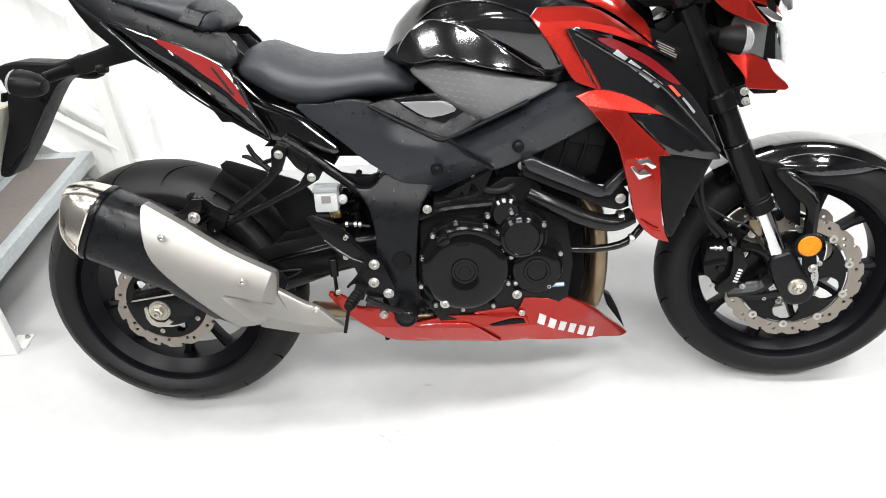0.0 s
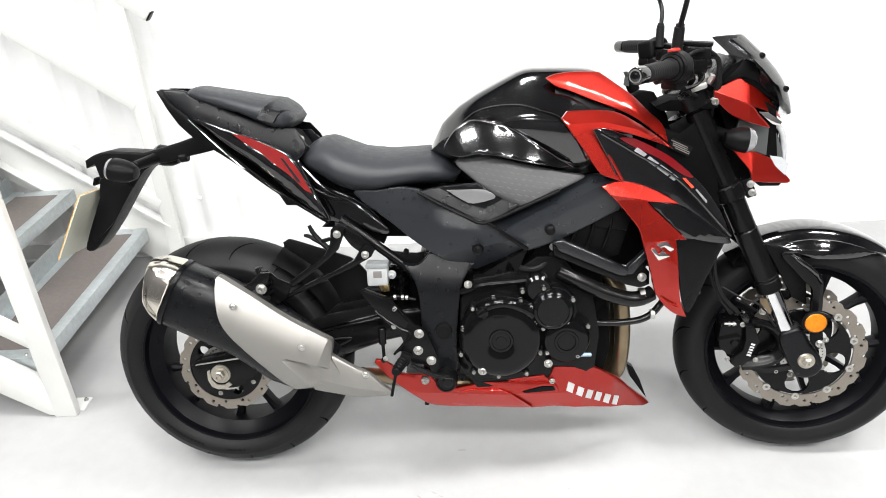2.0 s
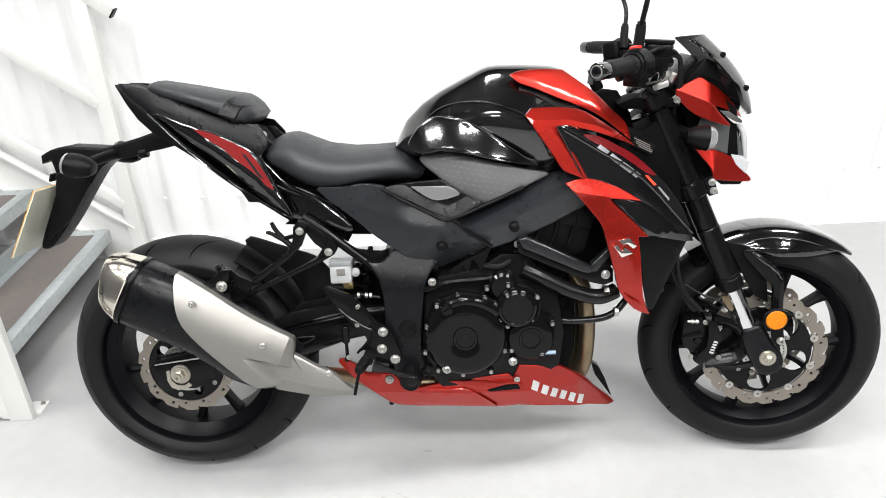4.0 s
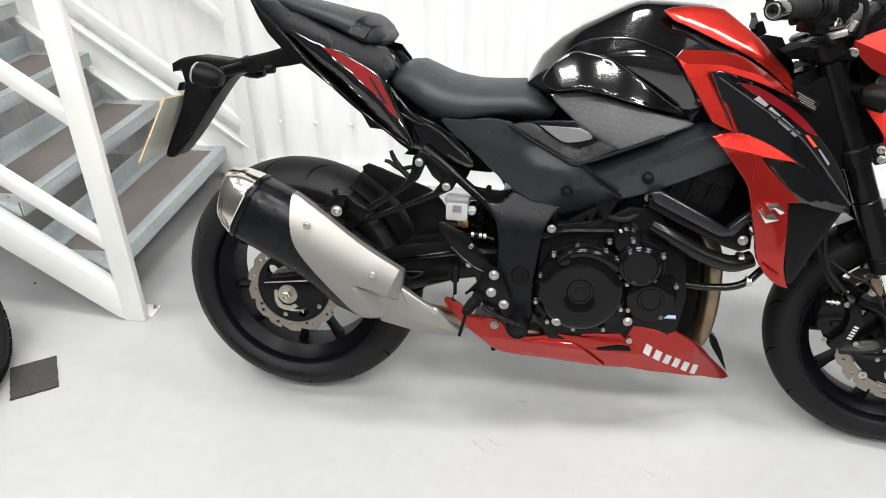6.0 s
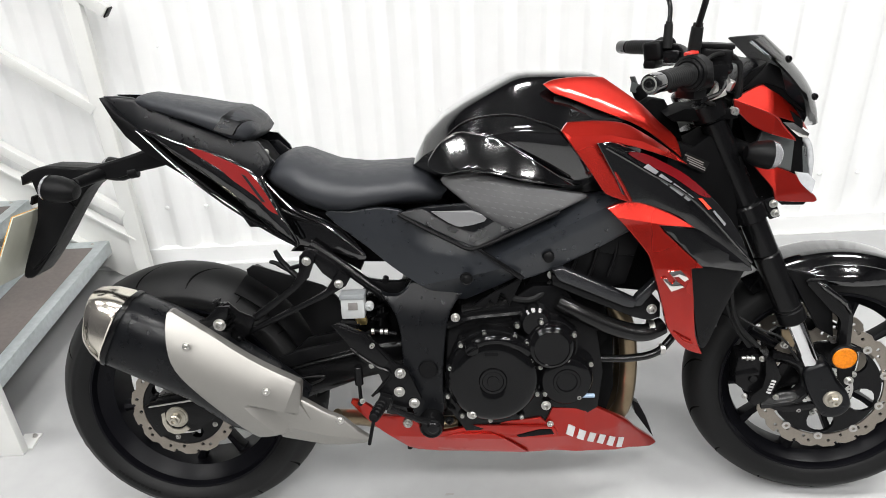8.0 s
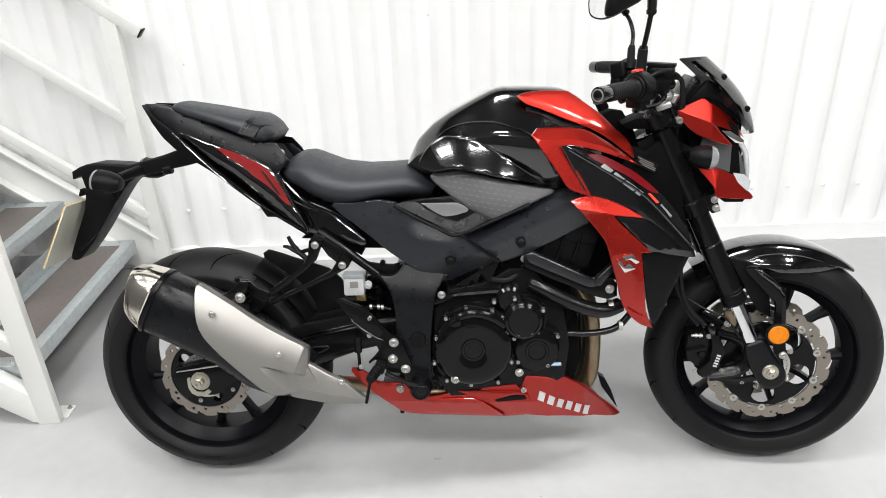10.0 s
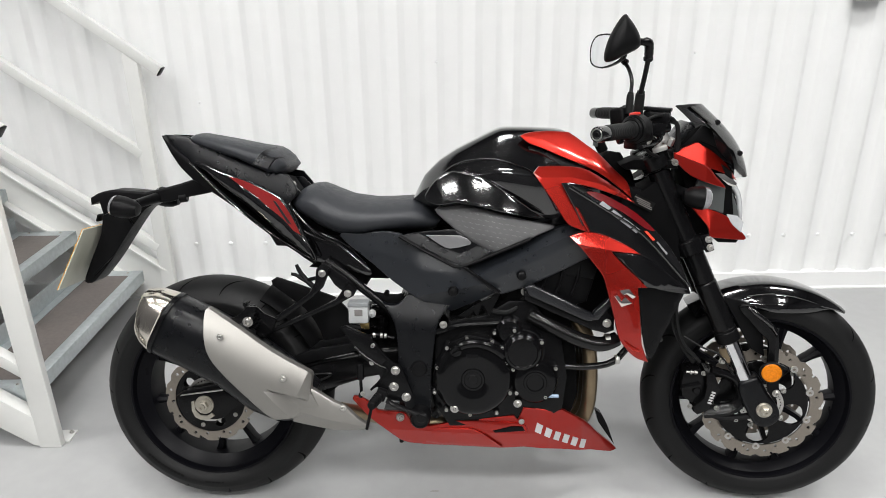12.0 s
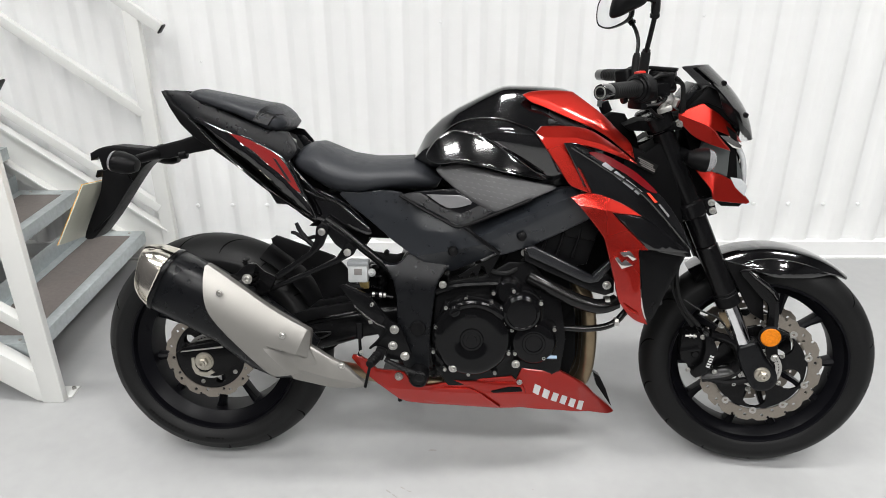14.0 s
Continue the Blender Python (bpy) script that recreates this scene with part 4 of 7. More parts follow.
for x, z in ((0.685, 0.514), (0.747, 0.506), (0.636, 0.490), (0.612, 0.440), (0.605, 0.376), (0.634, 0.330), (0.693, 0.318), (0.759, 0.323), (0.792, 0.375), (0.808, 0.375), (0.799, 0.436), (0.782, 0.453), (0.772, 0.490), (0.752, 0.529), (0.801, 0.535), (0.868, 0.505), (0.855, 0.451), (0.903, 0.439), (0.879, 0.365)):
    part("screw_boss", rod((x, -0.17, z), (x, -0.2075, z), 0.0080, 12), GLOSS2, bike)
    part("cover_screw", bolt((x, -0.207, z), 0.0046, h=0.0065, washer=False), ZINC, bike)
for x, z, y, r in ((0.627, 0.544, -0.190, 0.0072), (0.811, 0.346, -0.205, 0.0078), (0.655, 0.336, -0.214, 0.0085), (0.606, 0.309, -0.19, 0.007)):
    part("engine_bolt", bolt((x, y, z), r, h=0.008), ZINC if r != 0.007 else SATIN, bike, "silver engine mount bolt")
part("sensor_plug", rod((0.886, -0.205, 0.366), (0.912, -0.205, 0.366), 0.0045, 10), PLUG, bike, "pale blue wiring plug")
part("crank_rib", hose([(0.61, -0.17, 0.52), (0.66, -0.185, 0.540), (0.72, -0.185, 0.545), (0.77, -0.175, 0.545)], 0.008, 8), SATIN, bike)
part("comb_guard", slab([(0.665, 0.562), (0.700, 0.585), (0.770, 0.622), (0.740, 0.560), (0.730, 0.585), (0.722, 0.590), (0.712, 0.560), (0.700, 0.575), (0.690, 0.555)], -0.172, -0.164, 0.002), DARK, bike, "black toothed side guard")

part("engine_front", slab([(0.900, 0.520), (0.955, 0.510), (0.968, 0.440), (0.972, 0.340), (0.950, 0.262), (0.880, 0.262)], -0.125, 0.125, 0.012), RECESS_SHADE, bike, "black lower front of the engine")
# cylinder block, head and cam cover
part("cylinder_block", slab([(0.760, 0.560), (0.800, 0.640), (0.930, 0.600), (0.960, 0.480), (0.925, 0.430)], -0.145, 0.145, 0.01), RECESS_SHADE, bike)
part("cylinder_head", slab([(0.800, 0.630), (0.860, 0.715), (0.930, 0.745), (1.015, 0.690), (0.985, 0.590), (0.940, 0.580)], -0.150, 0.150, 0.012), DARK, bike, "dark cylinder head")
part("cam_cover", slab([(0.865, 0.715), (0.925, 0.752), (1.015, 0.705), (1.000, 0.650), (0.93, 0.66)], -0.157, 0.157, 0.012), DARK, bike)
for x in (0.885, 0.925, 0.965):
    part("head_rib", hose([(x, -0.153, 0.690), (x - 0.006, -0.156, 0.655), (x - 0.020, -0.154, 0.610)], 0.004, 8), DARK, bike)
part("head_bolt", bolt((0.828, -0.165, 0.622), 0.007, h=0.006), ZINC, bike)
# frame cradle arm that carries the engine
ARM = [(0.824, 0.632), (0.840, 0.622), (0.974, 0.561), (0.993, 0.556), (1.029, 0.580), (1.046, 0.560), (1.047, 0.530), (1.026, 0.522), (0.994, 0.530), (0.891, 0.575), (0.826, 0.606)]
part("cradle_arm", slab(ARM, -0.188, -0.165, 0.005, 3), SATIN, bike, "black frame cradle arm")
part("cradle_pad", slab([(0.825, 0.640), (0.846, 0.645), (0.951, 0.594), (0.997, 0.570), (0.991, 0.554), (0.974, 0.556), (0.837, 0.618)], -0.196, -0.170, 0.005, 3), RUB2, bike, "scuffed black frame pad")
part("cradle_strut", slab([(0.986, 0.556), (0.997, 0.578), (1.045, 0.624), (1.052, 0.612), (1.007, 0.556)], -0.192, -0.170, 0.005, 3), RUB2, bike)
part("cradle_bolt", bolt((1.028, -0.190, 0.549), 0.0080, h=0.008), ZINC, bike, "large silver cradle bolt")

# coolant hoses, wiring and pipes
part("coolant_hose", hose([(0.841, -0.168, 0.563), (0.874, -0.174, 0.546), (0.940, -0.174, 0.512), (0.997, -0.172, 0.492), (1.030, -0.168, 0.490), (1.060, -0.16, 0.500)], 0.0185, 16), HOSE, bike, "glossy black coolant hose")
part("hose_clip", turned([(-0.006, 0.018), (-0.006, 0.0205), (0.006, 0.0205), (0.006, 0.018)], 18, "x", (1.035, -0.163, 0.493), True), ZINC, bike)
part("lower_hose", hose([(0.935, -0.15, 0.425), (0.980, -0.155, 0.425), (1.03, -0.16, 0.432), (1.060, -0.16, 0.446), (1.080, -0.158, 0.468), (1.10, -0.15, 0.488)], 0.0085, 10), HOSE, bike, "thin black hose with a clip")
part("hose_clip", turned([(-0.005, 0.0088), (-0.005, 0.0115), (0.005, 0.0115), (0.005, 0.0088)], 14, "x", (1.062, -0.160, 0.447), True), ZINC, bike)
for i, y in enumerate((-0.105, -0.035, 0.035, 0.105)):
    part("header_pipe", hose([(0.95, y, 0.56), (0.990, y, 0.500), (1.006, y * 0.9, 0.430), (1.010, y * 0.8, 0.340), (1.000, y * 0.7, 0.265), (0.960, y * 0.55, 0.215), (0.88, y * 0.45, 0.200), (0.75, y * 0.4, 0.205), (0.62, -0.05 + y * 0.1, 0.225)], 0.0195, 14), HEADER, bike, "heat-tinted exhaust header pipe")
part("wire_loom", hose([(0.70, -0.12, 0.60), (0.74, -0.16, 0.575), (0.79, -0.165, 0.57), (0.83, -0.15, 0.60)], 0.007, 8), RUBBER, bike)
# radiator behind the shrouds
part("radiator", box((0.035, 0.34, 0.235), pose(1.121, 0, 0.602, 0, -18, 0), 0.006), RADI, bike, "black finned radiator")
for z in range(14):
    part("radiator_fin", box((0.004, 0.30, 0.004), pose(1.144 - 0.0050 * (z - 6.5) * -1, 0, 0.602 + (z - 6.5) * 0.0155, 0, -18, 0)), SATIN, bike)
RADSIDE = [(1.098, 0.660), (1.172, 0.655), (1.226, 0.638), (1.215, 0.616), (1.172, 0.530), (1.138, 0.461), (1.120, 0.492), (1.105, 0.583)]
panel("radiator_side", RADSIDE, lambda x, z: -0.205 + 0.25 * (x - 1.10), SATIN, "satin black radiator side guard", 0.012, 0.013, 0.006, 0.003)

part("radiator_duct", slab([(0.965, 0.500), (1.115, 0.480), (1.150, 0.640), (1.10, 0.78), (0.95, 0.76)], 0.110, 0.122, 0.003), RECESS_SHADE, bike, "black duct behind the radiator")
# brake reservoir, footpeg hanger, peg, pedal
BRKT = [(0.372, 0.540), (0.387, 0.543), (0.440, 0.520), (0.460, 0.498), (0.497, 0.453), (0.523, 0.438), (0.550, 0.369), (0.538, 0.347), (0.489, 0.352), (0.475, 0.373), (0.461, 0.386), (0.444, 0.376), (0.470, 0.408), (0.462, 0.430), (0.430, 0.460), (0.408, 0.490)]
part("peg_hanger", slab(BRKT, -0.204, -0.190, 0.003), SATIN, bike, "black footpeg hanger plate")
part("heel_guard", slab([(0.376, 0.538), (0.388, 0.540), (0.438, 0.517), (0.456, 0.497), (0.486, 0.458), (0.470, 0.440), (0.432, 0.466), (0.411, 0.492)], -0.2085, -0.2035, 0.0018), SATIN, bike, "black heel guard plate")
part("heel_fold", hose([(0.408, -0.2085, 0.492), (0.432, -0.2095, 0.470), (0.462, -0.2095, 0.448), (0.488, -0.2075, 0.428), (0.446, -0.206, 0.380)], 0.003, 6), SATIN, bike)
for x, z, r in ((0.508, 0.431, 0.0087), (0.504, 0.389, 0.0087), (0.534, 0.362, 0.0087), (0.453, 0.495, 0.0048), (0.450, 0.451, 0.0048), (0.425, 0.370, 0.0045)):
    part("hanger_bolt", bolt((x, -0.2065, z), r, h=0.007), ZINC, bike, "silver hanger bolt")
part("footpeg", join(rod((0.470, -0.205, 0.368), (0.454, -0.268, 0.362), 0.0125, 14, 0.0105), *[rod((0.470 - 0.016 * f, -0.205 - 0.063 * f, 0.368 - 0.006 * f), (0.470 - 0.016 * (f + 0.07), -0.205 - 0.063 * (f + 0.07), 0.368 - 0.006 * (f + 0.07)), 0.0138 - 0.002 * f, 14) for f in (0.25, 0.42, 0.59, 0.76)], rod((0.454, -0.266, 0.356), (0.442, -0.268, 0.303), 0.0038, 8), box((0.026, 0.026, 0.030), pose(0.472, -0.207, 0.370, 0, 20, 0), 0.005)), DARK, bike, "black rubber footpeg with its feeler")
part("brake_pedal", join(hose([(0.485, -0.215, 0.356), (0.52, -0.222, 0.341), (0.560, -0.226, 0.328), (0.585, -0.228, 0.322)], [0.006, 0.0065, 0.007, 0.008], 8), turned([(-0.238, 0.0), (-0.238, 0.010), (-0.236, 0.0125), (-0.215, 0.013)], 18, "y", (0.572, 0, 0.318))), SATIN, bike, "black rear brake pedal")
part("pedal_boss", turned([(-0.215, 0.0), (-0.215, 0.018), (-0.217, 0.019), (-0.217, 0.022), (-0.210, 0.026), (-0.18, 0.027)], 30, "y", (0.568, 0, 0.306)), SATIN, bike)
part("push_rod", join(rod((0.420, -0.200, 0.410), (0.421, -0.200, 0.365), 0.004, 8), rod((0.420, -0.2, 0.446), (0.420, -0.2, 0.405), 0.009, 10), rod((0.420, -0.207, 0.364), (0.420, -0.196, 0.364), 0.006, 8)), SATIN, bike)
part("fluid_reservoir", box((0.050, 0.036, 0.046), pose(0.413, -0.150, 0.562), 0.006), MILKY, bike, "translucent white brake fluid reservoir")
part("reservoir_cap", box((0.053, 0.039, 0.012), pose(0.413, -0.150, 0.588), 0.003), GREYPLASTIC2, bike, "grey translucent reservoir cap")
part("reservoir_union", join(rod((0.421, -0.150, 0.540), (0.421, -0.150, 0.524), 0.0075, 10), box((0.014, 0.014, 0.016), pose(0.432, -0.152, 0.530), 0.002)), BRASS, bike, "brass hose union")
part("reservoir_label", slab([(0.404, 0.576), (0.424, 0.576), (0.424, 0.560), (0.404, 0.560)], -0.1695, -0.1675, 0.0004), LABELGREY, bike)
part("reservoir_ear", join(rod((0.446, -0.158, 0.562), (0.446, -0.146, 0.562), 0.010, 14), bolt((0.446, -0.159, 0.562), 0.005)), MILKY, bike)
part("reservoir_hose", hose([(0.425, -0.150, 0.540), (0.43, -0.150, 0.525), (0.40, -0.152, 0.529), (0.385, -0.15, 0.525)], 0.006, 8), RUBBER, bike)
part("brake_line", hose([(0.436, -0.162, 0.504), (0.452, -0.164, 0.511), (0.470, -0.163, 0.508), (0.500, -0.158, 0.500)], 0.0042, 8), SATIN, bike, "black rear brake line")
for x in (0.452, 0.470, 0.480):
    part("line_ferrule", turned([(-0.003, 0.0040), (-0.003, 0.0062), (0.003, 0.0062), (0.003, 0.0040)], 12, "x", (x, -0.1635, 0.509 - 0.1 * max(0.0, x - 0.462)), True), ZINC, bike)
part("shock_spring", hose([(0.455 + 0.020 * math.cos(t * 0.9), 0.0 + 0.026 * math.sin(t * 0.9) - 0.06, 0.455 + 0.0042 * t) for t in range(28)], 0.005, 6, 2), SATIN, bike, "dark shock absorber spring")
part("shock_body", rod((0.455, -0.06, 0.44), (0.468, -0.06, 0.585), 0.015, 12), SATIN, bike)


# ---- belly pan ----
BELLY = [(0.386, 0.325), (0.401, 0.333), (0.432, 0.320), (0.455, 0.300), (0.500, 0.299), (0.528, 0.294), (0.541, 0.276), (0.562, 0.264), (0.589, 0.264), (0.624, 0.271), (0.711, 0.287), (0.805, 0.299), (0.815, 0.288), (0.829, 0.321), (0.929, 0.310), (0.995, 0.263), (1.031, 0.219), (1.079, 0.168), (1.100, 0.141), (1.080, 0.142), (1.018, 0.170), (0.937, 0.191), (0.831, 0.204), (0.772, 0.199), (0.638, 0.201), (0.533, 0.206), (0.500, 0.224), (0.474, 0.248), (0.430, 0.280)]


def belly_y(x, z):
    y = lerp(x, [(0.38, -0.128), (0.46, -0.145), (0.60, -0.158), (0.80, -0.170), (0.90, -0.165), (0.98, -0.130), (1.04, -0.078), (1.10, -0.022)])
    fold = 0.275 - 0.42 * (x - 0.64) - z
    if 0.60 < x < 0.80:
        y += 0.05 * max(0.0, min(fold, 0.06)) * min(1.0, (x - 0.60) / 0.04)
    return y + 0.45 * max(0.0, 0.250 - z) * min(1.0, max(0.0, (1.06 - x) / 0.2))


panel("belly_pan", BELLY, belly_y, RED, "candy red belly pan", 0.010, 0.011, 0.005, 0.0025, k=2, sharp=(11, 12, 13, 14, 18), both=False, smooth=20, creases=[[(0.45, 0.250), (1.06, 0.250)], [(0.90, 0.20), (0.90, 0.32)], [(0.98, 0.17), (0.98, 0.28)], [(1.04, 0.14), (1.04, 0.22)]])
FAR_BELLY = [(x, min(z, 0.258)) for x, z in BELLY if 0.49 < x < 0.94 and z < 0.240]
part("belly_pan", mirrored(shell(FAR_BELLY, belly_y, 0.010, 0.014, 0.005, 0.0025)), RED, bike, "candy red belly pan", 20)
panel("belly_rear_skin", [(0.560, 0.250), (0.630, 0.262), (0.700, 0.263), (0.724, 0.252), (0.777, 0.206), (0.768, 0.2035), (0.638, 0.2055), (0.548, 0.2105)], lambda x, z: belly_y(x, z) + 0.002 - 0.0085 * max(0.0, min(1.0, (x - 0.555) / 0.10)), RED, "", 0.006, 0.010, 0.004, 0.002, k=0, both=False, smooth=20, creases=[[(0.45, 0.250), (1.06, 0.250)]])
part("belly_floor", slab([(0.45, 0.235), (0.54, 0.212), (0.83, 0.206), (0.93, 0.196), (1.0, 0.20), (0.93, 0.215), (0.6, 0.222)], -0.085, 0.085, 0.003), DARK, bike)
panel("belly_slot", [(0.752, 0.258), (0.798, 0.271), (0.827, 0.271), (0.833, 0.260), (0.757, 0.254)], lambda x, z: belly_y(x, z) - 0.0065, DARK, "", 0.004, 0.012, 0.003, 0.001, k=0, both=False)
panel("belly_ridge", [(0.655, 0.283), (0.805, 0.284), (0.836, 0.274), (0.842, 0.255), (0.832, 0.257), (0.826, 0.272), (0.798, 0.273), (0.748, 0.258), (0.700, 0.266)], lambda x, z: belly_y(x, z) - 0.006, RED, "", 0.006, 0.010, 0.004, 0.003, k=0, both=False)
for i in range(6):
    def at(f, up):
        return (0.862 + 0.146 * f - 0.004 * (1 - up), 0.281 - 0.078 * f - 0.024 * (1 - up))
    a, b = (i + 0.10) / 6, (i + 0.72) / 6
    panel("lettering_block", [at(a, 1.0), at(b, 1.0), at(b - 0.012, 0.0), at(a - 0.012, 0.0)], lambda x, z: belly_y(x, z) - 0.003, LETTER, "plain pale grey bar in place of a letter", 0.003, 0.008, 0.001, 0.0, k=0, both=False)
part("belly_screw", bolt((0.824, -0.174, 0.285), 0.0055, h=0.005), ZINC, bike)
part("belly_screw", join(bolt((0.513, -0.154, 0.286), 0.0062, h=0.007), turned([(-0.155, 0.0085), (-0.157, 0.0105), (-0.152, 0.0115)], 20, "y", (0.513, 0, 0.286))), ZINC, bike, "silver belly pan screw in a rubber ring")
part("belly_grille", slab([(1.040, 0.252), (1.058, 0.240), (1.076, 0.205), (1.096, 0.150), (1.088, 0.160), (1.050, 0.215)], -0.014, 0.014, 0.004), DARK, bike, "black mesh nose of the belly pan")
part("drain_peg", rod((0.512, -0.12, 0.222), (0.512, -0.12, 0.202), 0.006, 8), DARK, bike)
part("sump", slab([(0.62, 0.27), (0.92, 0.27), (0.93, 0.215), (0.90, 0.192), (0.83, 0.190), (0.66, 0.21)], -0.11, 0.11, 0.01), HEADER, bike, "dull metal silencer box under the engine")

# ---- tank ----
T_TOP = [(0.545, 0.840), (0.557, 0.866), (0.577, 0.906), (0.616, 0.945), (0.659, 0.973), (0.722, 1.005), (0.751, 1.019), (0.775, 1.027), (0.840, 1.026), (0.913, 1.022), (0.940, 1.013), (0.965, 0.998), (1.010, 0.957), (1.060, 0.905)]
T_BOT = [(0.545, 0.840), (0.573, 0.832), (0.600, 0.822), (0.633, 0.828), (0.668, 0.834), (0.724, 0.820), (0.780, 0.806), (0.850, 0.790), (0.900, 0.785), (0.960, 0.790), (1.010, 0.810), (1.060, 0.860)]
T_WIDE = [(0.545, 0.055), (0.560, 0.085), (0.590, 0.112), (0.640, 0.138), (0.70, 0.155), (0.78, 0.165), (0.86, 0.165), (0.94, 0.155), (1.01, 0.125), (1.06, 0.090)]
T_SEC = [(0.0, 0.82), (0.15, 0.91), (0.32, 0.975), (0.46, 1.0), (0.53, 0.983), (0.60, 0.935), (0.72, 0.850), (0.84, 0.765), (0.92, 0.700), (0.965, 0.640), (0.985, 0.56), (0.996, 0.42), (1.0, 0.0)]


def tank_half(x, z):
    a, b = lerp(x, T_BOT), lerp(x, T_TOP)
    q = max(0.0, min(1.0, (z - a) / max(0.01, b - a)))
    return lerp(x, T_WIDE) * lerp(q, T_SEC)


rings = []
N = 34
for i in range(N):
    x = 0.546 + (1.058 - 0.546) * (i / (N - 1)) ** 1.15
    a, b, w = lerp(x, T_BOT), lerp(x, T_TOP), lerp(x, T_WIDE)
    qs = [0.0, 0.08, 0.16, 0.24, 0.32, 0.39, 0.46, 0.495, 0.53, 0.565, 0.60, 0.66, 0.72, 0.78, 0.84, 0.88, 0.92, 0.945, 0.965, 0.978, 0.987, 0.995, 0.999, 1.0]
    side = [(x, -w * lerp(q, T_SEC), a + (b - a) * q) for q in qs]
    rings.append(side + [(p[0], -p[1], p[2]) for p in reversed(side[:-1])])
part("fuel_tank", loft(rings), GLOSS, bike, "gloss black fuel tank", smooth=60)
part("filler_cap", turned([(0.0, 0.052), (0.004, 0.050), (0.006, 0.040), (0.006, 0.0)], 32, "z", (0.845, 0, 1.012)), SATIN, bike, "black fuel filler cap")
KN = [(0.582, 0.853), (0.597, 0.883), (0.619, 0.905), (0.653, 0.918), (0.720, 0.905), (0.761, 0.882), (0.815, 0.845), (0.878, 0.802), (0.789, 0.817), (0.721, 0.834), (0.666, 0.844), (0.612, 0.836)]


def knee_y(x, z):
    # a bulged panel that leans in towards its top
    u = z - 0.868
    y = -0.1715 + 1.55 * (x - 0.735) ** 2 + 0.33 * u + 0.9 * u * u
    return min(y, -tank_half(x, z) - 0.002)


panel("knee_scoop", KN, knee_y, GLOSS, "gloss black knee scoop panel", 0.006, 0.009, 0.004, 0.004, sharp=(7,), smooth=60)
pair("scoop_edge", hose([(x, knee_y(x, z) - 0.002, z) for x, z in ((0.700, 0.914), (0.735, 0.897), (0.790, 0.861), (0.84, 0.827), (0.872, 0.803), (0.80, 0.818), (0.72, 0.838), (0.665, 0.842))], 0.0014, 6), GLOSS, bike)
# the sculpted line over the scoop
pair("tank_edge", hose([(0.60, -tank_half(0.60, 0.885) - 0.001, 0.885), (0.66, -tank_half(0.66, 0.935) - 0.002, 0.935), (0.74, -tank_half(0.74, 0.948) - 0.003, 0.948), (0.80, -tank_half(0.80, 0.935) - 0.003, 0.935), (0.845, -tank_half(0.845, 0.915) - 0.003, 0.915), (0.875, -tank_half(0.875, 0.875) - 0.004, 0.875), (0.905, -tank_half(0.905, 0.820) - 0.004, 0.820)], 0.0018, 8), GLOSS, bike)
REDTOP = [(0.813, 1.003), (0.836, 1.011), (0.884, 1.014), (0.936, 1.011), (0.976, 0.982), (1.011, 0.955), (1.045, 0.920), (1.076, 0.890), (1.084, 0.852), (1.050, 0.880), (1.014, 0.907), (0.979, 0.926), (0.917, 0.951), (0.864, 0.974), (0.834, 0.985)]


def redtop_y(x, z):
    base = -max(tank_half(x, z), 0.045 if x < 0.95 else 0.06)
    u = z - lerp(x, [(0.81, 0.985), (0.917, 0.951), (1.014, 0.907), (1.084, 0.852)])
    return min(base - 0.003, -0.158 + 0.45 * min(u, 0.018) + 0.80 * max(0.0, u - 0.018))


panel("tank_cap_panel", REDTOP, redtop_y, RED, "candy red upper tank panel", 0.008, 0.011, 0.005, 0.0025, sharp=(0, 3, 8), smooth=24, creases=[[(0.81, 1.003), (0.917, 0.969), (1.014, 0.925), (1.084, 0.870)]])
ARMR = [(0.844, 0.915), (0.858, 0.930), (0.909, 0.931), (0.962, 0.926), (0.995, 0.910), (1.040, 0.880), (1.086, 0.843), (1.044, 0.860), (0.990, 0.879), (0.937, 0.892), (0.912, 0.890), (0.945, 0.833), (0.976, 0.775), (0.935, 0.790), (0.919, 0.803), (0.898, 0.837), (0.870, 0.877)]


def arm_y(x, z):
    u = z - lerp(x, [(0.84, 0.905), (0.937, 0.905), (1.0, 0.890), (1.09, 0.845)])
    y = -0.188 + 0.95 * max(0.0, u)
    return y - 0.020 * max(0.0, 0.905 - z) / 0.13


panel("tank_wing", ARMR, arm_y, RED, "candy red angular tank wing", 0.012, 0.010, 0.005, 0.0025, k=2, sharp=(0, 1, 6, 9, 10, 12), smooth=18, creases=[[(0.84, 0.905), (0.937, 0.905), (1.0, 0.890), (1.09, 0.845)]])
pair("wing_edge", hose([(0.915, -0.196, 0.888), (0.945, -0.205, 0.833), (0.974, -0.209, 0.779)], 0.0035, 8), RED, bike)
GAPB = [(0.836, 0.978), (0.885, 0.966), (0.930, 0.944), (0.975, 0.926), (0.900, 0.928), (0.850, 0.930)]
panel("tank_gap_panel", GAPB, lambda x, z: -0.146 + 0.25 * (z - 0.93), MATT, "matt black panel between the red tank parts", 0.006, 0.012, 0.004, 0.002)
BLACK = [(0.907, 0.893), (0.933, 0.894), (0.960, 0.885), (1.000, 0.866), (1.081, 0.822), (1.150, 0.765), (1.192, 0.711), (1.210, 0.677), (1.229, 0.621), (1.203, 0.623), (1.115, 0.641), (1.101, 0.662), (1.045, 0.724), (1.018, 0.744), (0.970, 0.771), (0.945, 0.822)]


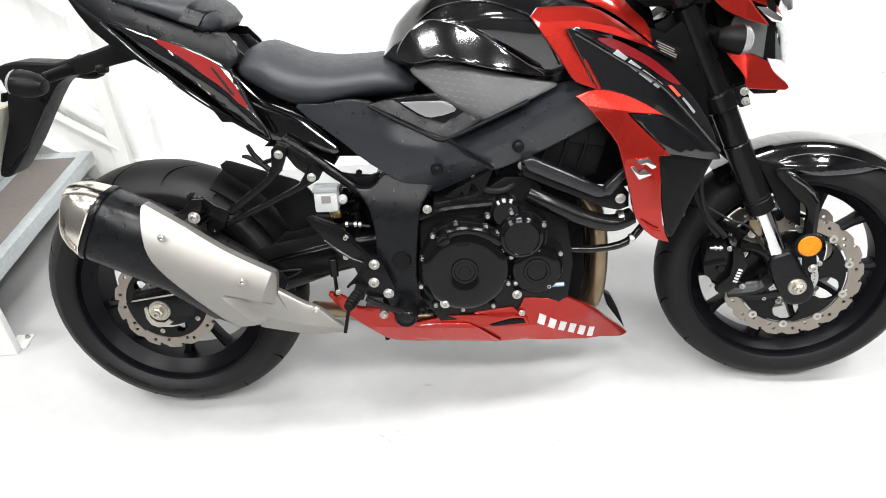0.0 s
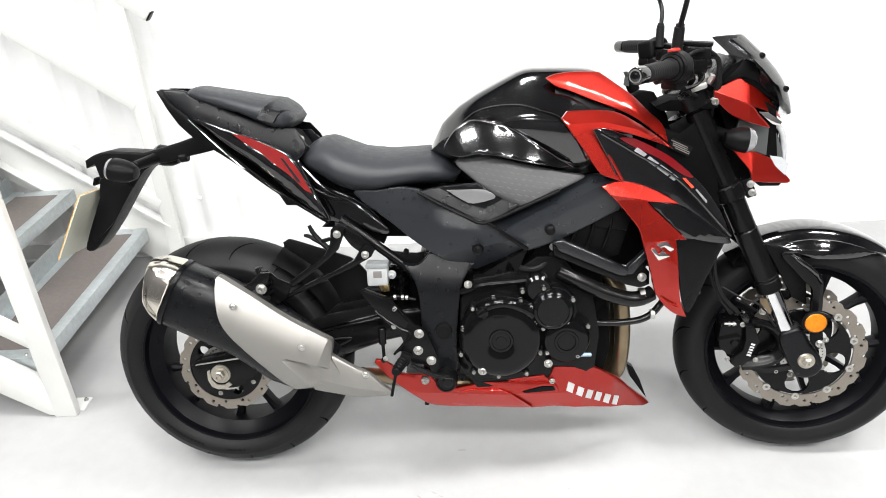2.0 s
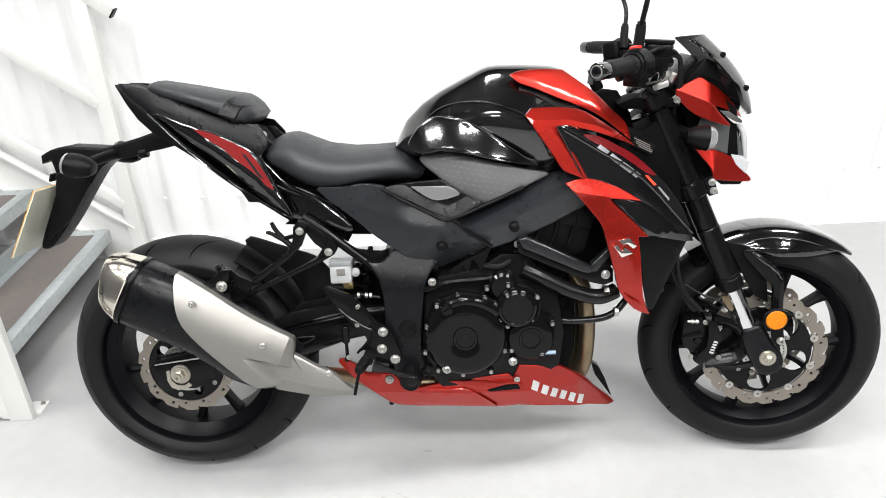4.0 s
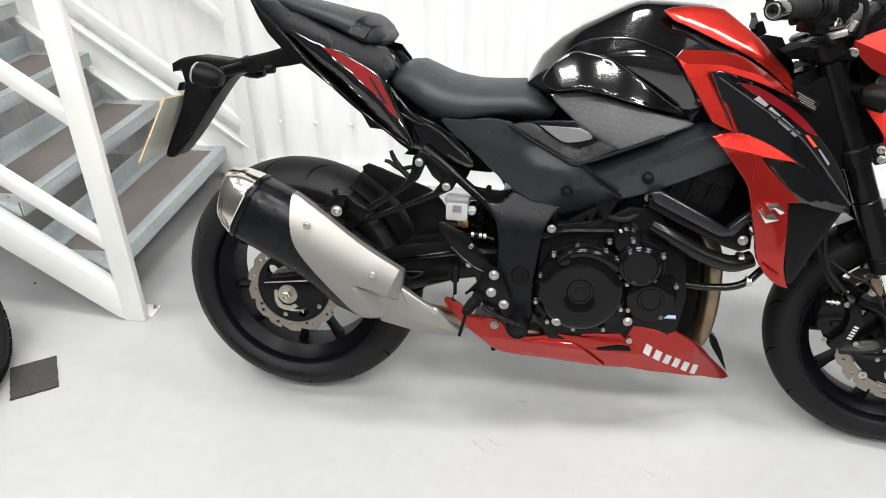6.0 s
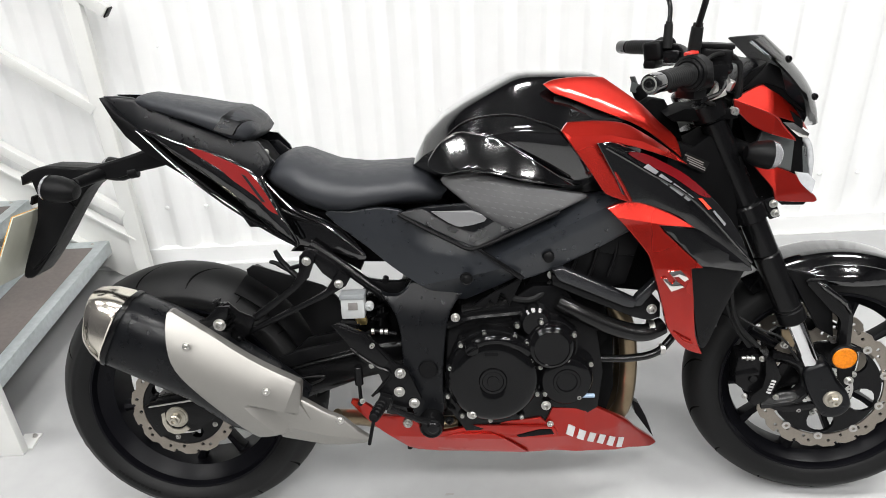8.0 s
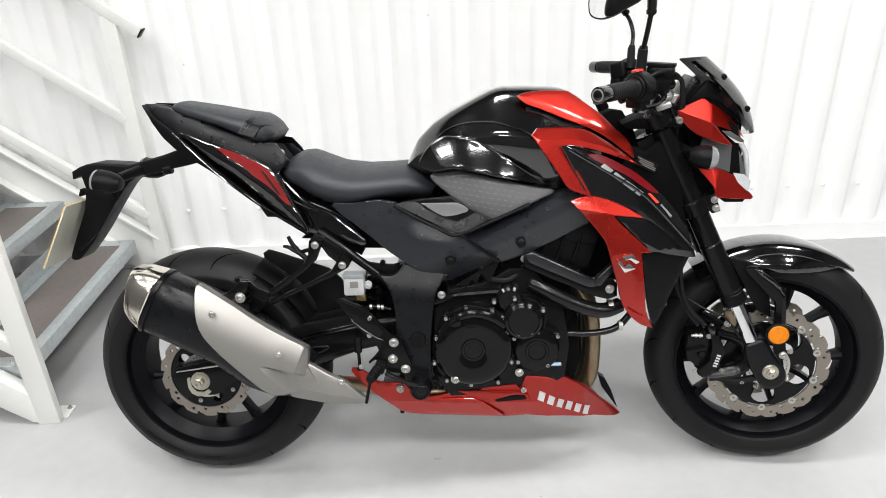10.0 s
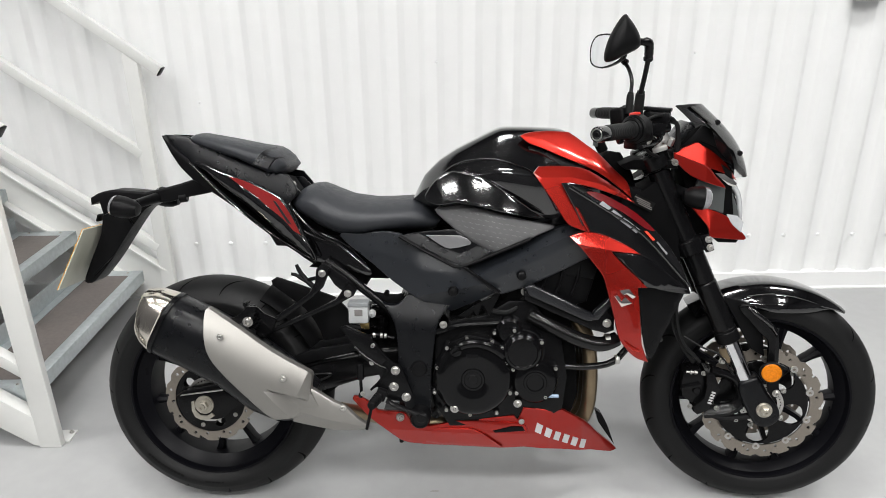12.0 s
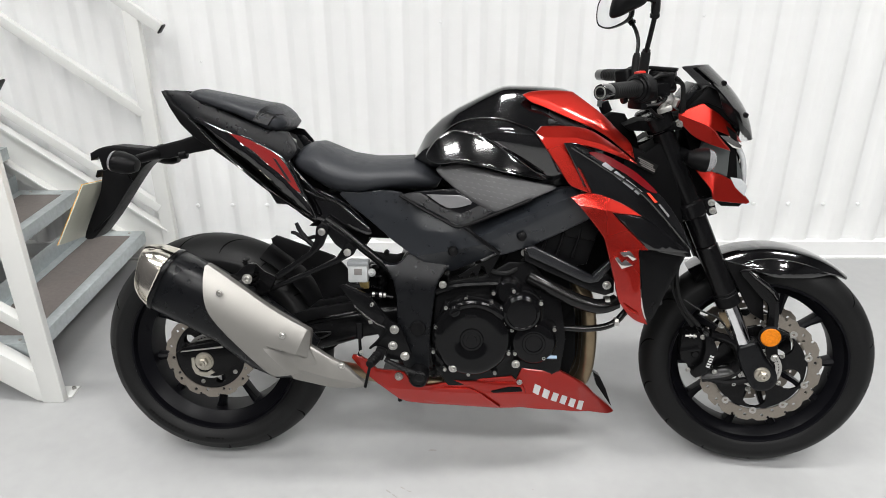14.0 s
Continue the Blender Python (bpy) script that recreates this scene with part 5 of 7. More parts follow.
def black_y(x, z):
    r = lerp(x, [(0.90, 0.900), (1.0, 0.838), (1.10, 0.772), (1.23, 0.640)])
    y = -0.208 + 0.40 * max(0.0, z - r - 0.005) + 0.06 * max(0.0, r - z - 0.03)
    return y + 0.16 * max(0.0, x - 1.08)


panel("radiator_shroud", BLACK, black_y, GLOSS, "gloss black radiator shroud", 0.012, 0.010, 0.005, 0.0025, k=3, sharp=(0, 8, 10), smooth=18, creases=[[(0.90, 0.905), (1.0, 0.843), (1.10, 0.777), (1.23, 0.645)]])
pair("shroud_crease", hose([(0.925, -0.209, 0.884), (1.0, -0.211, 0.838), (1.10, -0.207, 0.772), (1.225, -0.186, 0.640)], 0.003, 6), GLOSS, bike)
STRIPE = [(0.966, 0.872), (0.999, 0.869), (1.040, 0.849), (1.085, 0.822), (1.135, 0.778), (1.108, 0.785), (1.054, 0.823), (1.000, 0.850)]
panel("shroud_stripe", STRIPE, lambda x, z: black_y(x, z) - 0.0015, DEEPRED, "deep red stripe decal", 0.001, 0.010, 0.002, 0.0)
for a, b in ((0.0, 0.20), (0.25, 0.45), (0.49, 0.72), (0.76, 0.86)):
    def tx(f, up):
        return (1.000 + 0.105 * f + 0.005 * up, 0.851 - 0.080 * f + 0.0036 * up - 0.004)
    panel("lettering_block", [tx(a, 1), tx(b, 1), tx(b, -1), tx(a, -1)], lambda x, z: black_y(x, z) - 0.0026, LETTERGREY, "plain silver block in place of a letter", 0.0008, 0.01, 0.001, 0.0, k=0)
panel("lettering_block", [(1.105, 0.779), (1.114, 0.778), (1.135, 0.756), (1.127, 0.755)], lambda x, z: black_y(x, z) - 0.0026, ORANGERED, "bright red block in place of a letter", 0.0008, 0.01, 0.001, 0.0, k=0)
panel("lettering_block", [(1.137, 0.750), (1.141, 0.752), (1.167, 0.723), (1.163, 0.719)], lambda x, z: black_y(x, z) - 0.0026, LETTERGREY, "", 0.0008, 0.01, 0.001, 0.0, k=0)
WING = [(0.928, 0.767), (0.972, 0.778), (1.018, 0.767), (1.065, 0.745), (1.093, 0.727), (1.059, 0.731), (1.025, 0.734), (1.040, 0.716), (1.111, 0.648), (1.088, 0.648), (1.095, 0.592), (1.104, 0.508), (1.124, 0.461), (1.098, 0.469), (1.075, 0.487), (1.050, 0.522), (1.039, 0.564), (1.016, 0.647), (1.006, 0.676), (0.986, 0.703), (0.958, 0.737)]


def wing_y(x, z):
    crease = lerp(z, [(0.46, 1.105), (0.65, 1.052), (0.735, 1.022), (0.78, 0.96)])
    y = -0.238 + 0.16 * max(0.0, crease - x) - 0.02 * max(0.0, x - crease)
    y += 0.20 * max(0.0, 0.53 - z) + 0.55 * max(0.0, z - lerp(x, [(0.92, 0.755), (1.02, 0.738), (1.10, 0.726)])) + 0.10 * max(0.0, z - 0.65)
    return y


panel("shroud_wing", WING, wing_y, RED, "candy red shroud wing", 0.012, 0.010, 0.005, 0.0025, k=2, sharp=(0, 4, 6, 8, 9, 12), smooth=14, creases=[[(1.105, 0.46), (1.052, 0.65), (1.022, 0.735)], [(0.92, 0.755), (1.02, 0.738), (1.10, 0.726)]])
panel("wing_insert", [(1.028, 0.731), (1.095, 0.722), (1.149, 0.690), (1.215, 0.636), (1.111, 0.645), (1.070, 0.686)], lambda x, z: -0.218 + 0.10 * max(0, x - 1.1), GLOSS, "gloss black shroud insert", 0.008, 0.012, 0.005, 0.003, k=2, sharp=(0, 3))
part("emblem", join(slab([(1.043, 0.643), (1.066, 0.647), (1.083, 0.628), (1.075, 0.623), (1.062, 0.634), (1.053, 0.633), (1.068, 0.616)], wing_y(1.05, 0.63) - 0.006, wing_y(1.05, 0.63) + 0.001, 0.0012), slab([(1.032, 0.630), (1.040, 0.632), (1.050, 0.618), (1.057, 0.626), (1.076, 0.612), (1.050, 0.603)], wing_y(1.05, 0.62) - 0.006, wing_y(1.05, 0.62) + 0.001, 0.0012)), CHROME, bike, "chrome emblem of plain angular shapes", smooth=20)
pair("wing_fold", hose([(1.062, -0.232, 0.515), (1.080, -0.237, 0.498), (1.098, -0.237, 0.490)], 0.0025, 6), RED, bike)

# ---- seats and tail ----
SEAT_TOP = [(0.238, 0.850), (0.255, 0.868), (0.278, 0.880), (0.305, 0.882), (0.340, 0.867), (0.380, 0.851), (0.442, 0.842), (0.500, 0.843), (0.545, 0.846), (0.578, 0.835), (0.618, 0.795)]
SEAT_BOT = [(0.236, 0.826), (0.246, 0.812), (0.274, 0.793), (0.320, 0.765), (0.363, 0.750), (0.407, 0.748), (0.451, 0.755), (0.494, 0.760), (0.552, 0.759), (0.604, 0.763), (0.618, 0.790)]
SEAT_W = [(0.236, 0.075), (0.26, 0.110), (0.32, 0.140), (0.42, 0.150), (0.50, 0.140), (0.58, 0.122), (0.618, 0.095)]
rings = []
for i in range(36):
    x = 0.237 + 0.380 * i / 35
    a, b, w = lerp(x, SEAT_BOT), lerp(x, SEAT_TOP), lerp(x, SEAT_W)
    ring = []
    for k in range(28):
        t = 2 * math.pi * k / 28
        co, si = math.cos(t), math.sin(t)
        e = 0.74
        yy = w * math.copysign(abs(co) ** e, co)
        zz = (a + b) / 2 + (b - a) / 2 * math.copysign(abs(si) ** e, si)
        ring.append((x, yy * (1.0 - 0.20 * max(0.0, si)), zz))
    rings.append(ring)
part("rider_seat", loft(rings), SEAT, bike, "black vinyl rider seat", smooth=60)
P_TOP = [(-0.036, 0.994), (-0.028, 1.008), (-0.009, 1.014), (0.071, 0.999), (0.143, 0.984), (0.180, 0.979), (0.200, 0.971), (0.216, 0.956), (0.226, 0.936)]
P_BOT = [(-0.036, 0.990), (0.008, 0.974), (0.036, 0.966), (0.099, 0.947), (0.155, 0.922), (0.180, 0.909), (0.206, 0.905), (0.220, 0.912), (0.226, 0.926)]
P_W = [(-0.040, 0.045), (0.0, 0.075), (0.08, 0.105), (0.17, 0.118), (0.205, 0.108), (0.226, 0.080)]
rings = []
for i in range(28):
    x = -0.0355 + 0.2612 * i / 27
    a, b, w = lerp(x, P_BOT), lerp(x, P_TOP), lerp(x, P_W)
    ring = []
    for k in range(26):
        t = 2 * math.pi * k / 26
        co, si = math.cos(t), math.sin(t)
        ring.append((x, w * math.copysign(abs(co) ** 0.6, co) * (1 - 0.22 * max(0.0, si)), (a + b) / 2 + (b - a) / 2 * math.copysign(abs(si) ** 0.6, si)))
    rings.append(ring)
part("pillion_seat", loft(rings), SEAT, bike, "black vinyl pillion seat", smooth=60)
rows = []
for k in range(21):
    t = math.pi * k / 20
    co, si = -math.cos(t), math.sin(t)
    row = []
    for e, g in ((0.0, 1.0), (0.002, 1.045), (0.038, 1.05), (0.040, 1.0)):
        x = 0.150 + 0.036 * si ** 0.6 + e
        a, b, w = lerp(x, P_BOT), lerp(x, P_TOP), lerp(x, P_W)
        row.append((x, w * g * math.copysign(abs(co) ** 0.6, co) * (1 - 0.22 * si), (a + b) / 2 + (b - a) / 2 * g * abs(si) ** 0.6 - 0.016 * (1 - si) ** 6))
    rows.append(row)
part("seat_strap", loft(rows, False), MATT, bike, "black strap across the pillion seat", smooth=40)
# tail cowl: matt upper, gloss black side with a red flash, dark underside
TAILTOP = [(-0.102, 1.010), (-0.043, 1.006), (-0.021, 0.998), (0.057, 0.965), (0.115, 0.940), (0.173, 0.919), (0.231, 0.908), (0.258, 0.866), (0.230, 0.832), (0.185, 0.858), (0.128, 0.887), (0.055, 0.911), (-0.019, 0.936)]


def cowl_y(x, z):
    d = z - lerp(x, [(-0.1, 0.98), (0.05, 0.93), (0.25, 0.86)])
    lean = 0.0 if d < -0.03 else (d + 0.03) ** 2 / 0.12 if d < 0.03 else d
    return lerp(x, [(-0.10, -0.050), (-0.06, -0.062), (-0.02, -0.074), (0.04, -0.087), (0.10, -0.098), (0.26, -0.112)]) + 0.42 * lean


panel("tail_cowl", TAILTOP, cowl_y, MATT, "satin black tail cowl", 0.010, 0.010, 0.006, 0.004, sharp=(0, 6, 8), smooth=60)
TAILSIDE = [(-0.004, 0.944), (0.037, 0.930), (0.094, 0.909), (0.165, 0.883), (0.207, 0.858), (0.238, 0.839), (0.269, 0.771), (0.299, 0.694), (0.274, 0.710), (0.231, 0.741), (0.189, 0.783), (0.133, 0.836), (0.077, 0.873), (0.030, 0.912)]


def tside_y(x, z):
    m = lerp(x, [(0.0, 0.938), (0.12, 0.868), (0.22, 0.79), (0.30, 0.70)])
    return lerp(x, [(0.0, -0.092), (0.12, -0.118), (0.30, -0.126)]) + 0.25 * abs(z - m)


panel("tail_side", TAILSIDE, tside_y, GLOSS, "gloss black tail side panel", 0.010, 0.010, 0.006, 0.004, sharp=(0, 5, 7))
panel("tail_flash", [(0.087, 0.904), (0.120, 0.897), (0.177, 0.870), (0.209, 0.850), (0.237, 0.813), (0.266, 0.758), (0.247, 0.770), (0.222, 0.799), (0.180, 0.833), (0.152, 0.859), (0.115, 0.884)], lambda x, z: tside_y(x, z) - 0.0015, FLASH, "deep red tail flash decal", 0.001, 0.010, 0.002, 0.0, sharp=(0, 5))
panel("tail_flash_gap", [(0.196, 0.846), (0.204, 0.842), (0.242, 0.786), (0.234, 0.788)], lambda x, z: tside_y(x, z) - 0.003, DARK, "", 0.001, 0.01, 0.001, 0.0, k=0)
pair("tail_ledge", hose([(x, tside_y(x, z) - 0.003, z) for x, z in ((-0.005, 0.940), (0.05, 0.926), (0.10, 0.905), (0.16, 0.882), (0.225, 0.848))], 0.0009, 6), GLOSS, bike)
pair("tail_edge", hose([(-0.020, -0.088, 0.941), (0.05, -0.100, 0.872), (0.12, -0.112, 0.812), (0.20, -0.118, 0.752), (0.300, -0.124, 0.693), (0.275, -0.123, 0.755), (0.240, -0.120, 0.835)], 0.0026, 8), GLOSS, bike)
TAILUNDER = [(-0.096, 1.008), (-0.060, 0.974), (-0.019, 0.940), (0.05, 0.868), (0.12, 0.806), (0.195, 0.745), (0.285, 0.685), (0.292, 0.668), (0.258, 0.690), (0.221, 0.720), (0.188, 0.722), (0.163, 0.764), (0.105, 0.806), (0.047, 0.848), (-0.022, 0.895), (-0.052, 0.926), (-0.074, 0.962)]
part("tail_under", slab(TAILUNDER, -0.072, 0.072, 0.008), DARK, bike, "black tail underside")
part("tail_core", slab([(-0.05, 0.99), (0.05, 0.955), (0.22, 0.895), (0.25, 0.85), (0.32, 0.75), (0.42, 0.74), (0.50, 0.66), (0.30, 0.68), (0.20, 0.74), (0.06, 0.865), (-0.02, 0.935)], -0.048, 0.048, 0.01), RECESS_SHADE, bike)
part("tail_lamp", slab([(-0.092, 1.004), (-0.060, 0.990), (-0.030, 0.950), (-0.060, 0.972)], -0.028, 0.028, 0.004), DARK, bike, "dark smoked tail lamp under the cowl")
panel("seat_frame_cover", [(0.230, 0.843), (0.247, 0.813), (0.289, 0.771), (0.347, 0.748), (0.404, 0.707), (0.440, 0.662), (0.425, 0.651), (0.359, 0.673), (0.308, 0.685), (0.297, 0.692), (0.271, 0.755)], flat(-0.098, -0.05, 0.0, 0.3), GLOSS, "gloss black frame cover below the seat", 0.012, 0.013, 0.006, 0.004)
pair("cover_edge", hose([(0.245, -0.108, 0.822), (0.30, -0.116, 0.765), (0.36, -0.124, 0.735), (0.40, -0.128, 0.703), (0.44, -0.132, 0.670)], 0.004, 8), GLOSS, bike)
pair("seat_bracket", slab([(0.212, 0.892), (0.232, 0.892), (0.262, 0.862), (0.250, 0.845), (0.226, 0.858)], -0.085, -0.075, 0.003), MATT, bike)
part("seat_lock", turned([(-0.090, 0.0), (-0.090, 0.006), (-0.084, 0.008)], 14, "y", (0.243, 0, 0.884)), ZINC, bike)

# number plate bracket, rear indicators, plate
ARMP = [(-0.153, 0.862), (-0.068, 0.883), (-0.029, 0.895), (0.017, 0.900), (0.025, 0.862), (-0.016, 0.853), (-0.055, 0.846), (-0.101, 0.834), (-0.135, 0.832), (-0.160, 0.820), (-0.180, 0.803), (-0.222, 0.747), (-0.265, 0.686), (-0.308, 0.634), (-0.331, 0.614), (-0.350, 0.618), (-0.340, 0.648), (-0.322, 0.688), (-0.305, 0.724), (-0.282, 0.781), (-0.286, 0.815), (-0.291, 0.836), (-0.313, 0.826), (-0.313, 0.846), (-0.291, 0.858), (-0.252, 0.867), (-0.176, 0.861)]
part("plate_bracket", slab(curve_outline(ARMP, 2, (3, 4, 21, 22, 23, 24)), -0.038, 0.038, 0.008, 3), DARK, bike, "black plastic number plate bracket")
part("bracket_rib", slab([(-0.278, 0.800), (-0.230, 0.825), (-0.200, 0.772), (-0.255, 0.695), (-0.318, 0.636), (-0.326, 0.650), (-0.292, 0.730)], -0.048, -0.036, 0.005), DARK, bike)
part("bracket_light", rod((-0.075, -0.03, 0.843), (-0.055, -0.03, 0.846), 0.012, 12), DARK, bike)
for s in (-1, 1):
    part("indicator_stem", rod((-0.135, s * 0.035, 0.845), (-0.158, s * 0.105, 0.836), 0.014, 12, 0.012), DARK, bike)
    prof = [(-0.034, 0.0), (-0.030, 0.016), (-0.014, 0.026), (0.008, 0.030), (0.020, 0.030), (0.026, 0.029), (0.026, 0.0)]
    bm = turned(prof, 22, "x")
    bmesh.ops.scale(bm, vec=(-1, 1.15, 0.92), verts=bm.verts)
    bm.transform(pose(-0.172, s * 0.130, 0.829, 0, 12, 0))
    ind = part("rear_indicator", bm, DARK, bike, "black rear indicator with a clear lens")
    bm = turned([(0.026, 0.0302), (0.033, 0.027), (0.037, 0.016), (0.038, 0.0)], 22, "x")
    bmesh.ops.scale(bm, vec=(-1, 1.15, 0.92), verts=bm.verts)
    bm.transform(pose(-0.172, s * 0.130, 0.829, 0, 12, 0))
    part("lens", bm, CLEAR, ind, "clear indicator lens")
plate_pose = pose(-0.338, 0, 0.692, 0, 27, 0)
part("number_plate", box((0.003, 0.228, 0.178), plate_pose, 0.001), PLATEBACK, bike, "number plate with a pale back and orange-yellow edge")
part("plate_front", box((0.0012, 0.230, 0.180), plate_pose @ pose(-0.0022, 0, 0), 0.0004), PLATEYELLOW, bike)
for i, y in enumerate((-0.08, -0.045, -0.01, 0.035, 0.07)):
    part("plate_bar", box((0.0008, 0.022, 0.06), plate_pose @ pose(-0.0032, y, 0.0)), DARK, bike)
part("plate_reflector", box((0.006, 0.05, 0.02), pose(-0.305, 0, 0.79, 0, 20, 0), 0.002), DARK, bike)
# side stand on the far side
part("side_stand", join(rod((0.60, 0.10, 0.26), (0.52, 0.255, 0.065), 0.011, 10), box((0.07, 0.045, 0.012), pose(0.52, 0.265, 0.060, -13, 0, 0), 0.004)), SATIN, bike, "black side stand")


# ---- front end, all steered ----
XF[0] = STEER_M
AX = Vector((-math.sin(RAKE), 0, math.cos(RAKE)))


def fork_at(s, y):
    """A point on the fork's centre line, s metres up from the axle lug."""
    return Vector((1.433, y, 0.352)) + AX * s


for y in (-0.103, 0.103):
    part("fork_outer", join(rod(fork_at(0.17, y), fork_at(0.32, y), 0.0275, 24), rod(fork_at(0.32, y), fork_at(0.63, y), 0.0265, 24)), SATIN, bike, "black upside-down fork outer tube")
    part("fork_seal", join(rod(fork_at(0.149, y), fork_at(0.182, y), 0.0295, 24), rod(fork_at(0.182, y), fork_at(0.190, y), 0.0285, 24)), DARK, bike)
    part("fork_stanchion", rod(fork_at(0.0, y), fork_at(0.16, y), 0.0205, 24), FORKCHROME, bike, "polished fork inner tube")
    lug = slab(curve_outline([(1.398, 0.377), (1.420, 0.392), (1.446, 0.398), (1.470, 0.358), (1.497, 0.322), (1.503, 0.290), (1.482, 0.266), (1.450, 0.266), (1.430, 0.292), (1.408, 0.335)], 3), y - 0.026, y + 0.024, 0.010, 3)
    part("fork_lug", lug, MATT, bike, "matt black fork lug")
for z, r in ((0.735, 0.0), (0.945, 0.0)):
    c = fork_at((z - 0.352) / AX.z, 0)
    part("triple_clamp", join(box((0.055, 0.205, 0.030), pose(c.x, 0, c.z, 0, -24.7, 0), 0.008), rod(c + Vector((0, -0.103, 0)) - AX * 0.02, c + Vector((0, -0.103, 0)) + AX * 0.02, 0.036, 24), rod(c + Vector((0, 0.103, 0)) - AX * 0.02, c + Vector((0, 0.103, 0)) + AX * 0.02, 0.036, 24)), SATIN, bike, "black triple clamp")
part("clamp_lug", box((0.022, 0.02, 0.046), pose(1.297, -0.110, 0.745, 0, -20, 0), 0.004), SATIN, bike)
for x, z in ((1.298, 0.755), (1.303, 0.735)):
    part("clamp_bolt", bolt((x, -0.121, z), 0.0066, h=0.007), ZINC, bike, "silver pinch bolt")
part("top_clamp_bolt", bolt((1.205, -0.125, 0.945), 0.008, h=0.008), ZINC, bike)
part("fork_cap", join(rod(fork_at(0.63, -0.103), fork_at(0.650, -0.103), 0.020, 18), rod(fork_at(0.65, -0.103), fork_at(0.668, -0.103), 0.009, 6)), ZINC, bike, "silver fork cap")
part("fork_cap", join(rod(fork_at(0.63, 0.103), fork_at(0.650, 0.103), 0.020, 18), rod(fork_at(0.65, 0.103), fork_at(0.668, 0.103), 0.009, 6)), ZINC, bike)
part("front_axle_nut", join(turned([(-0.146, 0.0), (-0.146, 0.008), (-0.143, 0.0125), (-0.130, 0.0132), (-0.130, 0.0)], 6, "y", (1.463, 0, 0.313)), turned([(-0.135, 0.0), (-0.135, 0.0180), (-0.132, 0.0200), (-0.127, 0.0200), (-0.127, 0.0)], 28, "y", (1.463, 0, 0.313)), turned([(-0.150, 0.003), (-0.150, 0.0072), (-0.143, 0.0072), (-0.143, 0.003)], 16, "y", (1.463, 0, 0.313), True)), AXLENUT, bike, "steel front axle nut", smooth=25)
part("front_axle", rod((FC[0], -0.12, FC[1]), (FC[0], 0.13, FC[1]), 0.011), ZINC, bike)
part("side_reflector", turned([(-0.152, 0.0), (-0.152, 0.022), (-0.150, 0.0245)], 28, "y", (1.466, 0, 0.423)), AMBER, bike, "round amber side reflector")
part("reflector_base", turned([(-0.1505, 0.0245), (-0.148, 0.0275), (-0.140, 0.0275), (-0.140, 0.0)], 28, "y", (1.466, 0, 0.423)), DARK, bike)
part("reflector_stay", slab([(1.454, 0.435), (1.482, 0.435), (1.494, 0.360), (1.480, 0.345), (1.464, 0.37)], -0.140, -0.130, 0.002), DARK, bike)
part("stay_bolt", bolt((1.484, -0.142, 0.366), 0.0075, h=0.007), ZINC, bike)

# caliper
for s in (-1, 1):
    body = join(slab([(1.314, 0.408), (1.336, 0.402), (1.353, 0.364), (1.340, 0.332), (1.326, 0.303), (1.301, 0.289), (1.290, 0.297), (1.293, 0.315), (1.314, 0.338), (1.318, 0.369)], -0.132, -0.052, 0.006), slab([(1.258, 0.362), (1.262, 0.400), (1.300, 0.412), (1.318, 0.395), (1.314, 0.330), (1.290, 0.312), (1.262, 0.334)], -0.116, -0.055, 0.005))
    if s > 0:
        bmesh.ops.scale(body, vec=(1, -1, 1), verts=body.verts)
    cal = part("brake_caliper", body, SATIN, bike, "black radial brake caliper")
    if s < 0:
        for i in range(5):
            f = (i + 0.5) / 5
            part("lettering_bar", box((0.010, 0.001, 0.0046), pose(1.327 + 0.010 * f, -0.1326, 0.322 + 0.036 * f, 0, 15, 0)), LETTER, cal)
        part("caliper_bracket", hose([(1.332, -0.104, 0.402), (1.373, -0.106, 0.394), (1.403, -0.106, 0.370), (1.412, -0.106, 0.335), (1.394, -0.106, 0.306), (1.358, -0.105, 0.294), (1.320, -0.105, 0.288)], [0.013, 0.011, 0.010, 0.010, 0.011, 0.012, 0.012], 8, flat=1.5), SATIN, cal, "black caliper bracket")
        part("bracket_arm", hose([(1.335, -0.108, 0.284), (1.378, -0.112, 0.276), (1.442, -0.114, 0.292), (1.460, -0.114, 0.312)], 0.009, 8), DARK, cal)
        part("piston_cap", turned([(-0.122, 0.0), (-0.122, 0.008), (-0.119, 0.0105), (-0.110, 0.011)], 18, "y", (1.297, 0, 0.352)), SATIN, cal)
        part("pad_pin", join(rod((1.268, -0.118, 0.402), (1.296, -0.118, 0.402), 0.0032, 10), rod((1.278, -0.118, 0.402), (1.282, -0.118, 0.402), 0.006, 10), rod((1.288, -0.118, 0.402), (1.292, -0.118, 0.402), 0.006, 10)), ZINC, cal, "steel pad pin")
        part("caliper_rib", box((0.050, 0.012, 0.010), pose(1.282, -0.120, 0.364, 0, -14, 0), 0.003), SATIN, cal)
        for x, z in ((1.312, 0.400), (1.283, 0.306), (1.350, 0.305), (1.400, 0.276)):
            part("caliper_bolt", bolt((x, -0.116, z), 0.005, h=0.006), ZINC, cal)
part("mount_bolt", bolt((1.354, -0.118, 0.437), 0.0068, (0, -1, 0), 0.008), ZINC, bike)
part("sensor_bracket", slab([(1.345, 0.470), (1.375, 0.470), (1.375, 0.430), (1.350, 0.430)], -0.115, -0.108, 0.002), HEADER, bike)

